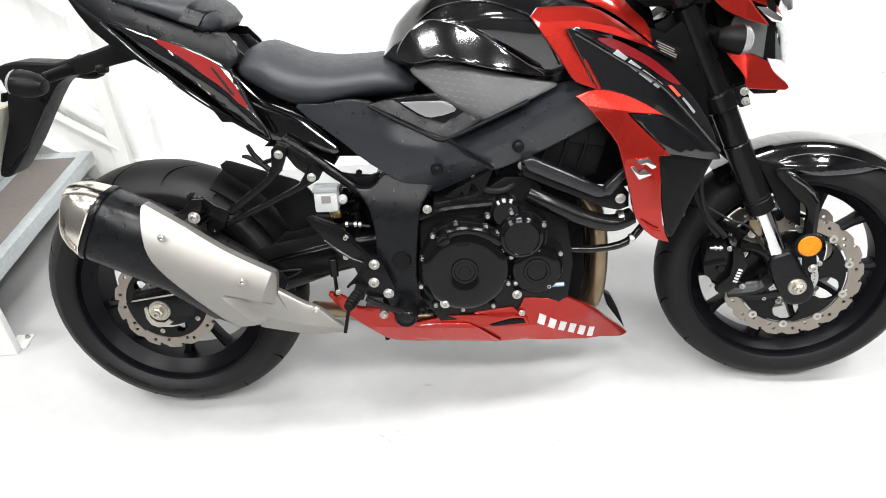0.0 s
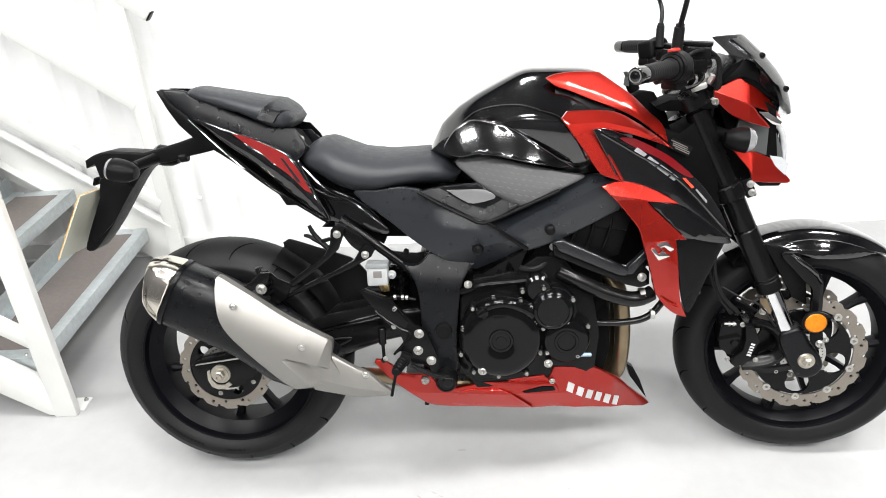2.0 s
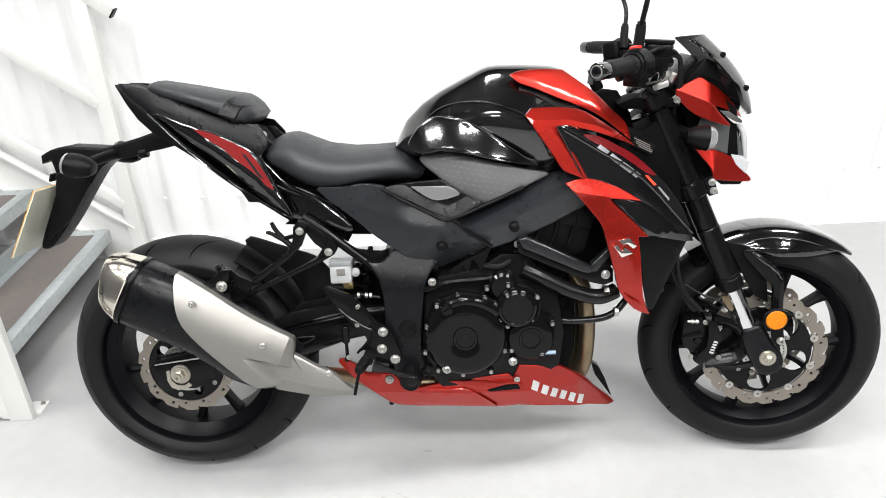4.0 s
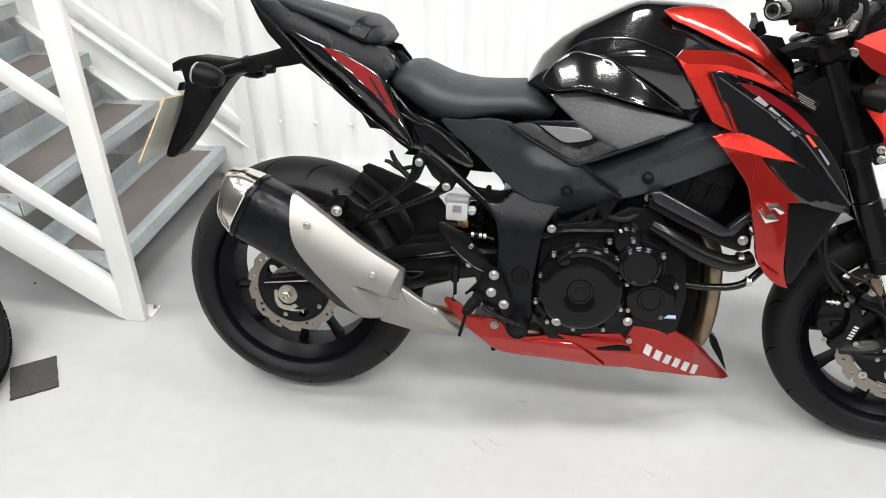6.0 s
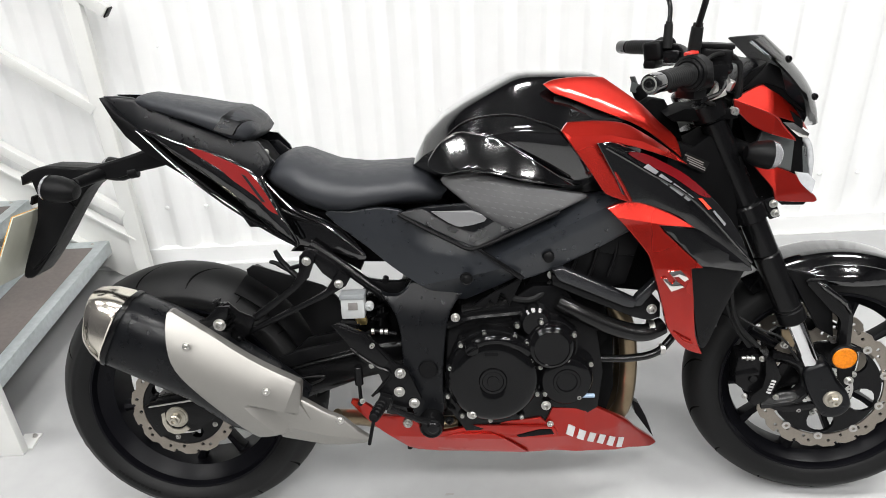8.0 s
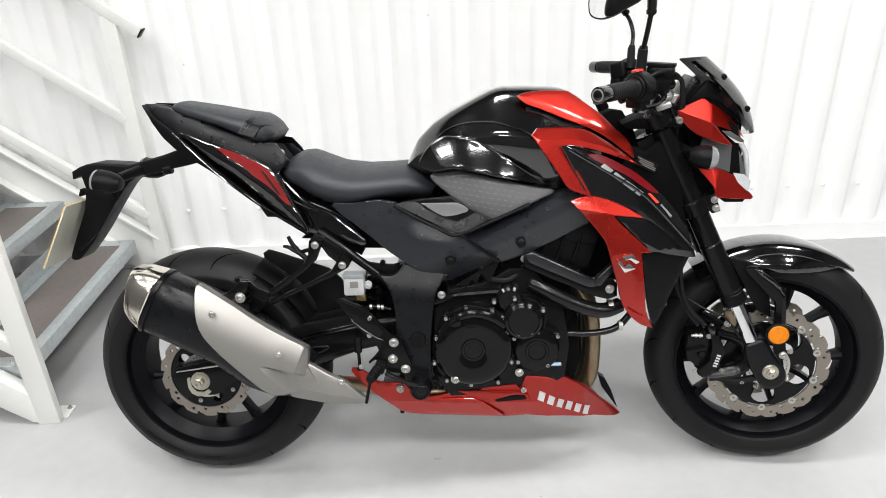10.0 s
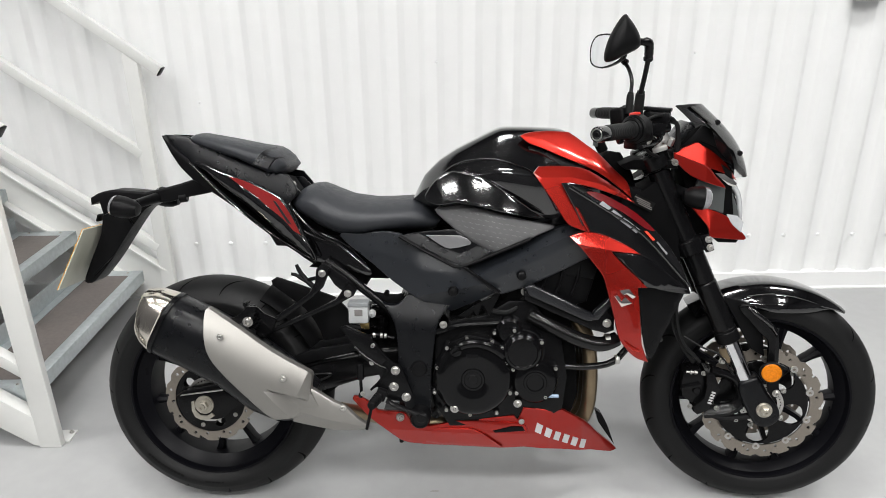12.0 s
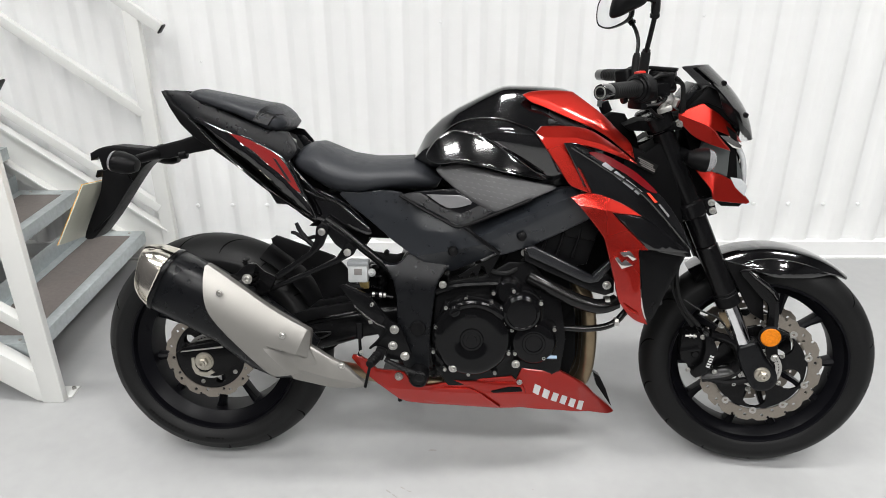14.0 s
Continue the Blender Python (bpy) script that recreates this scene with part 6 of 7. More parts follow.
# front mudguard: an arched shell over the tyre with moulded sides
rows = []
A0, A1 = radians(51), radians(128)
for k in range(25):
    t = A0 + (A1 - A0) * k / 24
    f = k / 24
    row = []
    half = 0.070 - 0.045 * max(0.0, (0.35 - f) / 0.35) ** 1.5
    for q in range(17):
        a = (q / 16 - 0.5) * 2
        r = 0.3205 - 0.006 * abs(a) ** 2 - (0.034 * min(1.0, f / 0.3) + 0.016 * math.sin(math.pi * f)) * max(0.0, abs(a) - 0.55) ** 1.5 * 2.2 + 0.004 * math.sin(math.pi * f)
        row.append((FC[0] + r * math.cos(t), a * half, FC[1] + r * math.sin(t)))
    rows.append(row)
n, R_ = 17, 25
verts = [p for r in rows for p in r] + [(FC[0] + (p[0] - FC[0]) * 0.987, p[1] * 0.97, FC[1] + (p[2] - FC[1]) * 0.987) for r in rows for p in r]
m = n * R_
faces = []
for i in range(R_ - 1):
    for j in range(n - 1):
        q = i * n + j
        faces += [(q, q + 1, q + n + 1, q + n), (m + q, m + q + n, m + q + n + 1, m + q + 1)]
faces += [(j, m + j, m + j + 1, j + 1) for j in range(n - 1)] + [((R_ - 1) * n + j, (R_ - 1) * n + j + 1, m + (R_ - 1) * n + j + 1, m + (R_ - 1) * n + j) for j in range(n - 1)]
faces += [(i * n, (i + 1) * n, m + (i + 1) * n, m + i * n) for i in range(R_ - 1)] + [(i * n + n - 1, m + i * n + n - 1, m + (i + 1) * n + n - 1, (i + 1) * n + n - 1) for i in range(R_ - 1)]
part("front_mudguard", mesh(verts, faces), GLOSS, bike, "gloss black front mudguard", smooth=60)
panel("mudguard_cheek", [(1.379, 0.574), (1.400, 0.589), (1.427, 0.599), (1.480, 0.605), (1.535, 0.597), (1.585, 0.581), (1.626, 0.562), (1.575, 0.556), (1.485, 0.559), (1.425, 0.564)], lambda x, z: -0.084 + 0.16 * max(0.0, x - 1.50) + 0.6 * max(0.0, z - 0.578) + 1.2 * (x - 1.49) ** 2, GLOSS, "gloss black mudguard side scoop", 0.010, 0.010, 0.007, 0.005, sharp=(6,), smooth=60)


def stay_y(x, z):
    # the ridge runs down from the guard and then along the leg
    r = lerp(z, [(0.38, 1.486), (0.505, 1.480), (0.535, 1.462), (0.580, 1.412)])
    return -0.108 + 0.10 * max(0.0, r - x) + 0.6 * max(0.0, x - r)


panel("mudguard_stay", [(1.388, 0.577), (1.425, 0.583), (1.443, 0.556), (1.477, 0.533), (1.491, 0.505), (1.496, 0.429), (1.496, 0.383), (1.474, 0.382), (1.468, 0.440), (1.465, 0.489), (1.445, 0.510), (1.415, 0.543)], stay_y, SATIN, "black mudguard stay", 0.014, 0.007, 0.004, 0.004, k=3, sharp=(6, 7), smooth=30, creases=[[(1.486, 0.38), (1.480, 0.505), (1.462, 0.535), (1.412, 0.580)]])
part("stay_ridge", hose([(1.408, -0.108, 0.580), (1.432, -0.113, 0.562), (1.458, -0.114, 0.542), (1.482, -0.110, 0.512)], [0.004, 0.006, 0.006, 0.003], 12), GLOSS, bike, "gloss ridge of the mudguard stay")
# dark slab added for the shade between fork and wheel
part("mudguard_shade", slab([(1.35, 0.60), (1.41, 0.585), (1.455, 0.51), (1.465, 0.44), (1.430, 0.46), (1.39, 0.53)], -0.085, -0.070, 0.004), DARK, bike)

# bars, grips, switchgear, levers
for s in (-1, 1):
    sx, sz = (0.030, 0.014) if s > 0 else (0.0, 0.0)
    bend = [(1.150, s * 0.035, 1.000), (1.150, s * 0.11, 1.006), (1.128 + sx, s * 0.20, 1.028 + sz), (1.075 + sx, s * 0.285, 1.033 + sz), (1.015 + sx, s * 0.375, 1.030 + sz)]
    part("handlebar", hose(bend, 0.0112, 14), SATIN, bike, "black handlebar tube")
    g0, g1 = Vector((1.085 + sx, s * 0.270, 1.032 + sz)), Vector((1.022 + sx, s * 0.365, 1.030 + sz))
    bm = bmesh.new()
    d = g1 - g0
    prof = [(0, 0.0), (0.0, 0.019), (0.006, 0.0205), (0.012, 0.0175)]
    for k in range(12):
        a = 0.016 + k * 0.0075
        prof += [(a, 0.0168), (a + 0.002, 0.0176), (a + 0.0045, 0.0176)]
    prof += [(0.112, 0.0165), (0.114, 0.0)]
    bm2 = turned(prof, 20, "z")
    mm = d.to_track_quat("Z", "Y").to_matrix().to_4x4()
    mm.translation = g0
    bm2.transform(mm)
    bm.free()
    part("grip", bm2, RUBBER, bike, "ribbed black rubber grip")
    u = d.normalized()
    big = 0.033 if s < 0 else 0.026
    part("throttle_drum" if s < 0 else "grip_collar", join(rod(g0 - u * 0.036, g0 - u * 0.004, big, 28, big * 0.97, 0.004), rod(g0 - u * 0.006, g0 + u * 0.004, big * 0.80, 24)), DARK, bike)
    e0 = g1 + d.normalized() * 0.002
    bm = turned([(0.0, 0.0), (0.0, 0.0165), (0.022, 0.0175), (0.030, 0.0165), (0.032, 0.013), (0.032, 0.0)], 24, "z")
    mm.translation = e0
    bm.transform(mm)
    be = part("bar_end", bm, GLOSS, bike, "black bar end weight")
    bm = turned([(0.0320, 0.0130), (0.0335, 0.0125), (0.0335, 0.0105), (0.0325, 0.0100)], 24, "z", (0, 0, 0), True)
    bm.transform(mm)
    part("bar_end_ring", bm, ZINC, be)
    bm = rod((0, 0, 0.032), (0, 0, 0.0345), 0.006, 12)
    bm.transform(mm)
    part("bar_end_screw", bm, SATIN, be)
    sw = Vector((1.103, s * 0.238, 1.026 + sz))
    part("switch_housing", join(box((0.046, 0.055, 0.048), pose(*sw, 0, -10, -s * 32), 0.010, 3), box((0.030, 0.05, 0.020), pose(sw.x - 0.005, sw.y, sw.z - 0.030, 0, 0, -s * 32), 0.005)), DARK, bike, "black switch housing")
    part("lever_perch", box((0.040, 0.045, 0.030), pose(1.140, s * 0.205, 1.028, 0, 0, -s * 28), 0.007), SATIN, bike)
    part("lever", hose([(1.150, s * 0.205, 1.020), (1.150, s * 0.25, 1.010), (1.130, s * 0.31, 1.002), (1.095, s * 0.37, 1.000)], [0.009, 0.008, 0.006, 0.0065], 8, flat=0.6), SATIN, bike, "black hand lever")
part("kill_switch", box((0.020, 0.020, 0.014), pose(1.094, -0.243, 1.062, 0, -10, 30), 0.004), REDPLASTIC, bike, "red stop switch")
part("switch_knob", rod((1.068, -0.245, 1.008), (1.058, -0.25, 1.006), 0.009, 10), DARK, bike)
part("switch_knob", join(rod((1.106, 0.240, 1.040), (1.102, 0.240, 1.060), 0.011, 12), box((0.020, 0.016, 0.010), pose(1.098, 0.246, 1.048, 0, -15, -30), 0.003)), ZINC, bike)
part("master_cylinder", join(box((0.060, 0.046, 0.034), pose(1.152, -0.165, 1.052, 0, 4, -12), 0.006), rod((1.120, -0.20, 1.026), (1.180, -0.15, 1.030), 0.013, 12)), SATIN, bike, "black front brake master cylinder")
part("master_lid", box((0.066, 0.052, 0.008), pose(1.152, -0.165, 1.073, 0, 4, -12), 0.002), DARK, bike)
part("banjo_bolt", join(rod((1.170, -0.150, 1.018), (1.180, -0.148, 1.000), 0.009, 10), rod((1.160, -0.155, 1.004), (1.172, -0.150, 1.002), 0.007, 8)), ZINC, bike, "silver banjo bolt")
for y in (-0.055, 0.055):
    part("bar_clamp", box((0.045, 0.032, 0.045), pose(1.150, y, 0.990), 0.008), SATIN, bike)
for x, y, z in ((1.135, -0.128, 0.985), (1.160, -0.13, 0.978), (1.178, -0.12, 0.99)):
    part("clamp_fitting", rod((x, y, z), (x + 0.008, y - 0.004, z + 0.016), 0.007, 8), ZINC, bike)
part("brake_hose", hose([(1.182, -0.15, 1.045), (1.202, -0.145, 1.035), (1.207, -0.13, 0.985), (1.205, -0.10, 0.92), (1.20, -0.09, 0.83), (1.21, -0.09, 0.74), (1.245, -0.10, 0.66), (1.232, -0.12, 0.57), (1.25, -0.125, 0.49), (1.30, -0.115, 0.43)], 0.0055, 8, 8), RUBBER, bike, "black brake hose")
part("brake_hose", hose([(1.22, -0.06, 0.72), (1.240, -0.10, 0.640), (1.222, -0.115, 0.56), (1.250, -0.115, 0.48), (1.285, -0.11, 0.428)], 0.0065, 8, 8), RUBBER, bike, "black brake hose")
part("speed_wire", hose([(1.255, -0.12, 0.50), (1.30, -0.125, 0.475), (1.345, -0.125, 0.455), (1.385, -0.12, 0.40)], 0.0028, 6), RUBBER, bike)
XF[0] = STEER_M
part("top_yoke_plate", slab([(1.075, 0.938), (1.110, 0.952), (1.200, 0.950), (1.215, 0.930), (1.150, 0.925), (1.090, 0.926)], -0.128, -0.020, 0.006), RECESS_SHADE, bike, "black top yoke")
part("clamp_fitting", join(rod((1.190, -0.118, 0.985), (1.196, -0.124, 1.003), 0.0085, 6), box((0.034, 0.018, 0.014), pose(1.168, -0.130, 0.978, 0, -20, 0), 0.004)), ZINC, bike, "silver clamp fitting")
part("throttle_cable", hose([(1.105, -0.235, 1.010), (1.135, -0.20, 0.975), (1.17, -0.12, 0.955), (1.20, -0.06, 0.92), (1.17, -0.05, 0.84)], 0.004, 8), RUBBER, bike)
part("throttle_cable", hose([(1.112, -0.225, 1.045), (1.150, -0.20, 1.060), (1.195, -0.15, 1.045), (1.212, -0.13, 0.99), (1.208, -0.10, 0.93)], 0.004, 8), RUBBER, bike)

# mirrors
def mirror(rim, centre_y, slant, dome, toward):
    """A moulded head on a rim outline in x and z, its dome drawn out along toward; the glass lies inside the rim on the other side."""
    ol = curve_outline(rim, 4)
    mx, mz = sum(p[0] for p in ol) / len(ol), sum(p[1] for p in ol) / len(ol)
    u = Vector(toward).normalized()
    def at(f, d):
        return [Vector((mx + (x - mx) * f, centre_y + slant * (x - mx) * f, mz + (z - mz) * f)) + u * d for x, z in ol]
    head = part("mirror", loft([at(0.95, -0.002), at(0.99, -0.004), at(1.0, 0.0)] + [at(f, d * dome) for f, d in ((0.985, 0.16), (0.93, 0.36), (0.82, 0.60), (0.64, 0.82), (0.40, 0.95), (0.15, 1.0))]), DARK, bike, "black mirror housing", smooth=50)
    front, back, n = at(0.90, -0.0045), at(0.90, -0.0015), len(ol)
    part("mirror_glass", mesh(front + back, [tuple(range(n)), tuple(reversed(range(n, 2 * n)))] + [(i, (i + 1) % n, n + (i + 1) % n, n + i) for i in range(n)]), MIRRORGLASS, head, "mirror glass", smooth=0)
    return head


for boot, stem, knuckle, width in (
        (((1.102, -0.214, 1.054), (1.106, -0.220, 1.110)), [(1.105, -0.222, 1.106), (1.110, -0.245, 1.145), (1.114, -0.270, 1.187)], [(1.113, -0.272, 1.180), (1.112, -0.285, 1.204), (1.108, -0.296, 1.216), (1.086, -0.312, 1.217)], 0.0122),
        (((1.125, 0.218, 1.046), (1.127, 0.222, 1.102)), [(1.128, 0.224, 1.100), (1.131, 0.240, 1.138), (1.124, 0.262, 1.170), (1.112, 0.285, 1.194)], [(1.114, 0.282, 1.190), (1.104, 0.300, 1.206), (1.090, 0.315, 1.214)], 0.0115)):
    part("mirror_boot", join(rod(*boot, width, 14, width * 0.88), rod(Vector(boot[1]) + Vector((0, 0, -0.004)), Vector(boot[1]) + Vector((0.001, 0, 0.006)), width * 0.72, 12)), RUBBER, bike, "rubber mirror stem boot")
    part("mirror_stem", hose(stem, 0.0056, 10), SATIN, bike, "black mirror stem")
    part("mirror_joint", join(hose(knuckle, [0.0088, 0.0098, 0.0098, 0.0075], 12), rod(Vector(knuckle[0]), Vector(knuckle[0]) + Vector((-0.0005, -0.003 if knuckle[0][1] < 0 else 0.003, 0.008)), 0.0105, 14)), SATIN, bike, "black mirror joint")
mirror([(1.055, 1.272), (1.063, 1.266), (1.077, 1.248), (1.088, 1.228), (1.090, 1.212), (1.083, 1.202), (1.055, 1.188), (1.036, 1.179), (1.021, 1.176), (1.015, 1.183), (1.017, 1.203), (1.026, 1.230), (1.043, 1.260)], -0.330, 0.30, 0.026, (0.12, -0.99, 0.0))
mirror([(1.021, 1.215), (1.023, 1.248), (1.033, 1.271), (1.049, 1.279), (1.081, 1.272), (1.106, 1.240), (1.108, 1.205), (1.086, 1.186), (1.054, 1.177), (1.028, 1.189)], 0.350, -2.2, 0.030, (0.91, 0.41, 0.0))

# headlamp cowl, lens, screen, front indicators
XF[0] = STEER_M @ Matrix.Translation((0.010, 0, 0.002))
COWL = [(1.191, 0.966), (1.244, 0.988), (1.260, 0.983), (1.305, 0.954), (1.336, 0.923), (1.356, 0.892), (1.321, 0.912), (1.274, 0.930), (1.290, 0.914), (1.322, 0.878), (1.268, 0.896), (1.234, 0.911), (1.209, 0.933), (1.193, 0.952)]


def cowl_y(x, z):
    # one fold from the rear corner to the nose, planes either side
    r = lerp(x, [(1.19, 0.966), (1.266, 0.935), (1.318, 0.881), (1.36, 0.840)])
    return -0.130 + 0.62 * max(0.0, z - r) - 0.02 * max(0.0, r - z) + 0.40 * max(0.0, x - 1.27)


panel("headlamp_cowl", COWL, cowl_y, RED, "candy red headlamp cowl", 0.010, 0.008, 0.004, 0.002, k=2, sharp=(0, 5, 7, 9), smooth=14, creases=[[(1.19, 0.966), (1.266, 0.935), (1.318, 0.881)], [(1.27, 0.85), (1.27, 1.0)]])
pair("cowl_edge", hose([(1.193, -0.129, 0.965), (1.266, -0.129, 0.935), (1.290, -0.121, 0.911), (1.318, -0.110, 0.882)], 0.0018, 6), RED, bike)
panel("lamp_side", [(1.256, 0.902), (1.290, 0.890), (1.333, 0.878), (1.354, 0.840), (1.368, 0.795), (1.337, 0.805), (1.300, 0.822), (1.250, 0.830)], lambda x, z: -0.105 + 0.38 * max(0.0, x - 1.28), GREYPLASTIC, "dark grey headlamp side", 0.010, 0.011, 0.005, 0.003, k=2)
LOWC = [(1.243, 0.833), (1.281, 0.828), (1.334, 0.806), (1.360, 0.780), (1.384, 0.754), (1.380, 0.744), (1.290, 0.758), (1.284, 0.784), (1.262, 0.810)]
panel("chin_cowl", LOWC, lambda x, z: -0.120 + 0.45 * max(0.0, x - 1.29) + 0.25 * max(0.0, z - 0.775), RED, "candy red chin cowl", 0.010, 0.008, 0.004, 0.002, k=2, sharp=(0, 4, 6), smooth=14, creases=[[(1.23, 0.80), (1.40, 0.80)], [(1.29, 0.74), (1.29, 0.80)]])
part("lamp_bracket", slab([(1.215, 0.860), (1.275, 0.840), (1.280, 0.800), (1.305, 0.775), (1.295, 0.752), (1.255, 0.752), (1.235, 0.80)], -0.085, 0.085, 0.005), RECESS_SHADE, bike, "black headlamp bracket")
part("chin_guard", slab([(1.300, 0.752), (1.380, 0.748), (1.368, 0.732), (1.325, 0.732)], -0.06, 0.06, 0.005), DARK, bike)
part("lamp_core", slab([(1.20, 0.955), (1.27, 0.972), (1.34, 0.915), (1.345, 0.860), (1.355, 0.790), (1.30, 0.765), (1.25, 0.82)], -0.088, 0.088, 0.012), RECESS_SHADE, bike)
rings = []
for z, x, w in ((0.912, 1.348, 0.050), (0.895, 1.358, 0.070), (0.870, 1.373, 0.080), (0.840, 1.380, 0.078), (0.810, 1.381, 0.066), (0.785, 1.376, 0.048), (0.765, 1.370, 0.030)):
    rings.append([(x - 0.055 * (abs(a)) ** 2.2, a * w, z) for a in [(-1 + 2 * k / 14) for k in range(15)]] + [(x - 0.068, a * w * 0.9, z) for a in (1, 0, -1)])
part("headlamp_lens", loft(rings), LENS, bike, "clear headlamp lens", smooth=50)
part("lamp_reflector", join(turned([(0.0, 0.034), (-0.02, 0.028), (-0.034, 0.012), (-0.036, 0.0)], 24, "x", (1.357, 0, 0.870)), turned([(0.0, 0.022), (-0.015, 0.018), (-0.024, 0.0)], 24, "x", (1.363, 0, 0.800))), CHROME, bike, "bright headlamp reflector")
pair("lamp_trim", slab([(1.296, 0.914), (1.318, 0.912), (1.350, 0.890), (1.348, 0.880), (1.330, 0.884)], -0.094, -0.082, 0.002), CHROME, bike, "bright lamp corner")
pair("lamp_trim", slab([(1.332, 0.812), (1.358, 0.808), (1.374, 0.792), (1.370, 0.765), (1.340, 0.792)], -0.092, -0.078, 0.002), LENSEDGE, bike, "pale lower lamp corner")
pair("lamp_edge", hose([(1.340, -0.080, 0.886), (1.358, -0.074, 0.862), (1.367, -0.068, 0.826), (1.371, -0.056, 0.790), (1.371, -0.045, 0.762)], 0.0065, 10), LENSEDGE, bike, "pale edge of the lamp lens")
# screen: a curved smoked sheet
rows = []
for k in range(13):
    f = k / 12
    cxx = 1.272 + 0.124 * f + 0.024 * math.sin(math.pi * f)
    czz = 1.078 - 0.182 * f
    half = lerp(f, [(0.0, 0.085), (0.25, 0.112), (0.6, 0.112), (0.85, 0.080), (1.0, 0.030)])
    rows.append([(cxx - 0.048 * abs(a) ** 1.8 * (1 - 0.2 * f), a * half, czz - 0.006 * abs(a) ** 2 * (1 - f)) for a in [(-1 + 2 * q / 14) for q in range(15)]])
n, R_ = 15, 13
verts = [p for r in rows for p in r] + [(p[0] - 0.003, p[1], p[2] - 0.0025) for r in rows for p in r]
m = n * R_
faces = []
for i in range(R_ - 1):
    for j in range(n - 1):
        q = i * n + j
        faces += [(q, q + 1, q + n + 1, q + n), (m + q, m + q + n, m + q + n + 1, m + q + 1)]
faces += [(j, m + j, m + j + 1, j + 1) for j in range(n - 1)] + [((R_ - 1) * n + j, (R_ - 1) * n + j + 1, m + (R_ - 1) * n + j + 1, m + (R_ - 1) * n + j) for j in range(n - 1)]
faces += [(i * n, (i + 1) * n, m + (i + 1) * n, m + i * n) for i in range(R_ - 1)] + [(i * n + n - 1, m + i * n + n - 1, m + (i + 1) * n + n - 1, (i + 1) * n + n - 1) for i in range(R_ - 1)]
part("fly_screen", mesh(verts, faces), SMOKE, bike, "dark smoked fly screen", smooth=60)
for p in ((1.292, -0.100, 1.036), (1.350, -0.094, 0.962)):
    part("screen_screw", bolt(p, 0.0055, (0.45, -0.8, 0.35), 0.006), DARK, bike, "black screen screw")
part("screen_bracket", join(slab([(1.214, 0.975), (1.245, 1.010), (1.262, 1.030), (1.285, 1.020), (1.300, 0.975), (1.262, 0.990)], -0.085, -0.070, 0.004), slab([(1.235, 1.015), (1.262, 1.030), (1.272, 1.015), (1.245, 1.000)], -0.075, 0.075, 0.004)), DARK, bike, "black screen bracket")
part("screen_mount", slab([(1.204, 0.978), (1.236, 1.014), (1.262, 1.030), (1.290, 0.984), (1.340, 0.932), (1.282, 0.964), (1.254, 0.986)], -0.082, 0.082, 0.006), RECESS_SHADE, bike, "black moulding under the screen")
part("instrument_panel", join(box((0.03, 0.135, 0.075), pose(1.222, 0, 1.000, 0, 35, 0), 0.012), box((0.02, 0.10, 0.05), pose(1.235, 0, 0.985, 0, 35, 0), 0.006)), MATT, bike, "black instrument panel")
for s in (-1, 1):
    part("indicator_stem", rod((1.205, s * 0.09, 0.872), (1.232, s * 0.135, 0.865), 0.014, 12, 0.012), DARK, bike)
    bm = turned([(-0.036, 0.0), (-0.032, 0.016), (-0.016, 0.026), (0.004, 0.030), (0.014, 0.0305), (0.014, 0.0)], 22, "x")
    bmesh.ops.scale(bm, vec=(1, 1.05, 0.92), verts=bm.verts)
    bm.transform(pose(1.246, s * 0.160, 0.863, 0, 6, 0))
    ind = part("front_indicator", bm, DARK, bike, "black front indicator with a clear lens")
    bm = turned([(0.014, 0.0307), (0.024, 0.0285), (0.031, 0.021), (0.034, 0.010), (0.035, 0.0)], 22, "x")
    bmesh.ops.scale(bm, vec=(1, 1.05, 0.92), verts=bm.verts)
    bm.transform(pose(1.246, s * 0.160, 0.863, 0, 6, 0))
    part("lens", bm, CLEAR, ind, "clear ribbed indicator lens")
XF[0] = PLAIN
# headstock, ignition and inner covers stay with the frame
part("headstock", rod(fork_at(0.40, 0) + Vector((-0.03, 0, 0)), fork_at(0.60, 0) + Vector((-0.03, 0, 0)), 0.034, 20), SATIN, bike, "black steering head")
part("ignition_cover", join(slab([(1.030, 0.950), (1.050, 0.962), (1.078, 0.958), (1.110, 0.905), (1.120, 0.870), (1.090, 0.880), (1.060, 0.915)], -0.050, 0.050, 0.008), rod((1.038, -0.02, 0.960), (1.026, -0.02, 0.985), 0.014, 14)), RECESS_SHADE, bike, "black ignition lock cover")
part("inner_cowl", slab([(1.075, 0.885), (1.115, 0.870), (1.165, 0.905), (1.205, 0.80), (1.225, 0.665), (1.16, 0.62), (1.10, 0.70), (1.05, 0.80)], -0.130, 0.130, 0.012), RECESS_SHADE, bike, "black inner shroud")
part("ignition_key", join(box((0.004, 0.016, 0.022), pose(1.020, -0.020, 0.996, 0, -25, 20), 0.001), rod((1.026, -0.02, 0.985), (1.022, -0.02, 0.990), 0.006, 10), box((0.016, 0.003, 0.020), pose(1.016, -0.034, 0.984, 0, 10, 30), 0.001)), GREYPLASTIC, bike, "black ignition key with a fob")
part("maker_label", box((0.052, 0.001, 0.024), pose(1.118, -0.1385, 0.838, 0, 26, 0)), LABELBLACK, bike, "small black data label")
for i in range(4):
    part("label_bar", box((0.042 - 0.006 * (i % 2), 0.001, 0.0022), pose(1.118 + 0.0022 * (1.5 - i) * -1, -0.1395, 0.838 + (1.5 - i) * 0.0055, 0, 26, 0)), LABELGREY, bike)


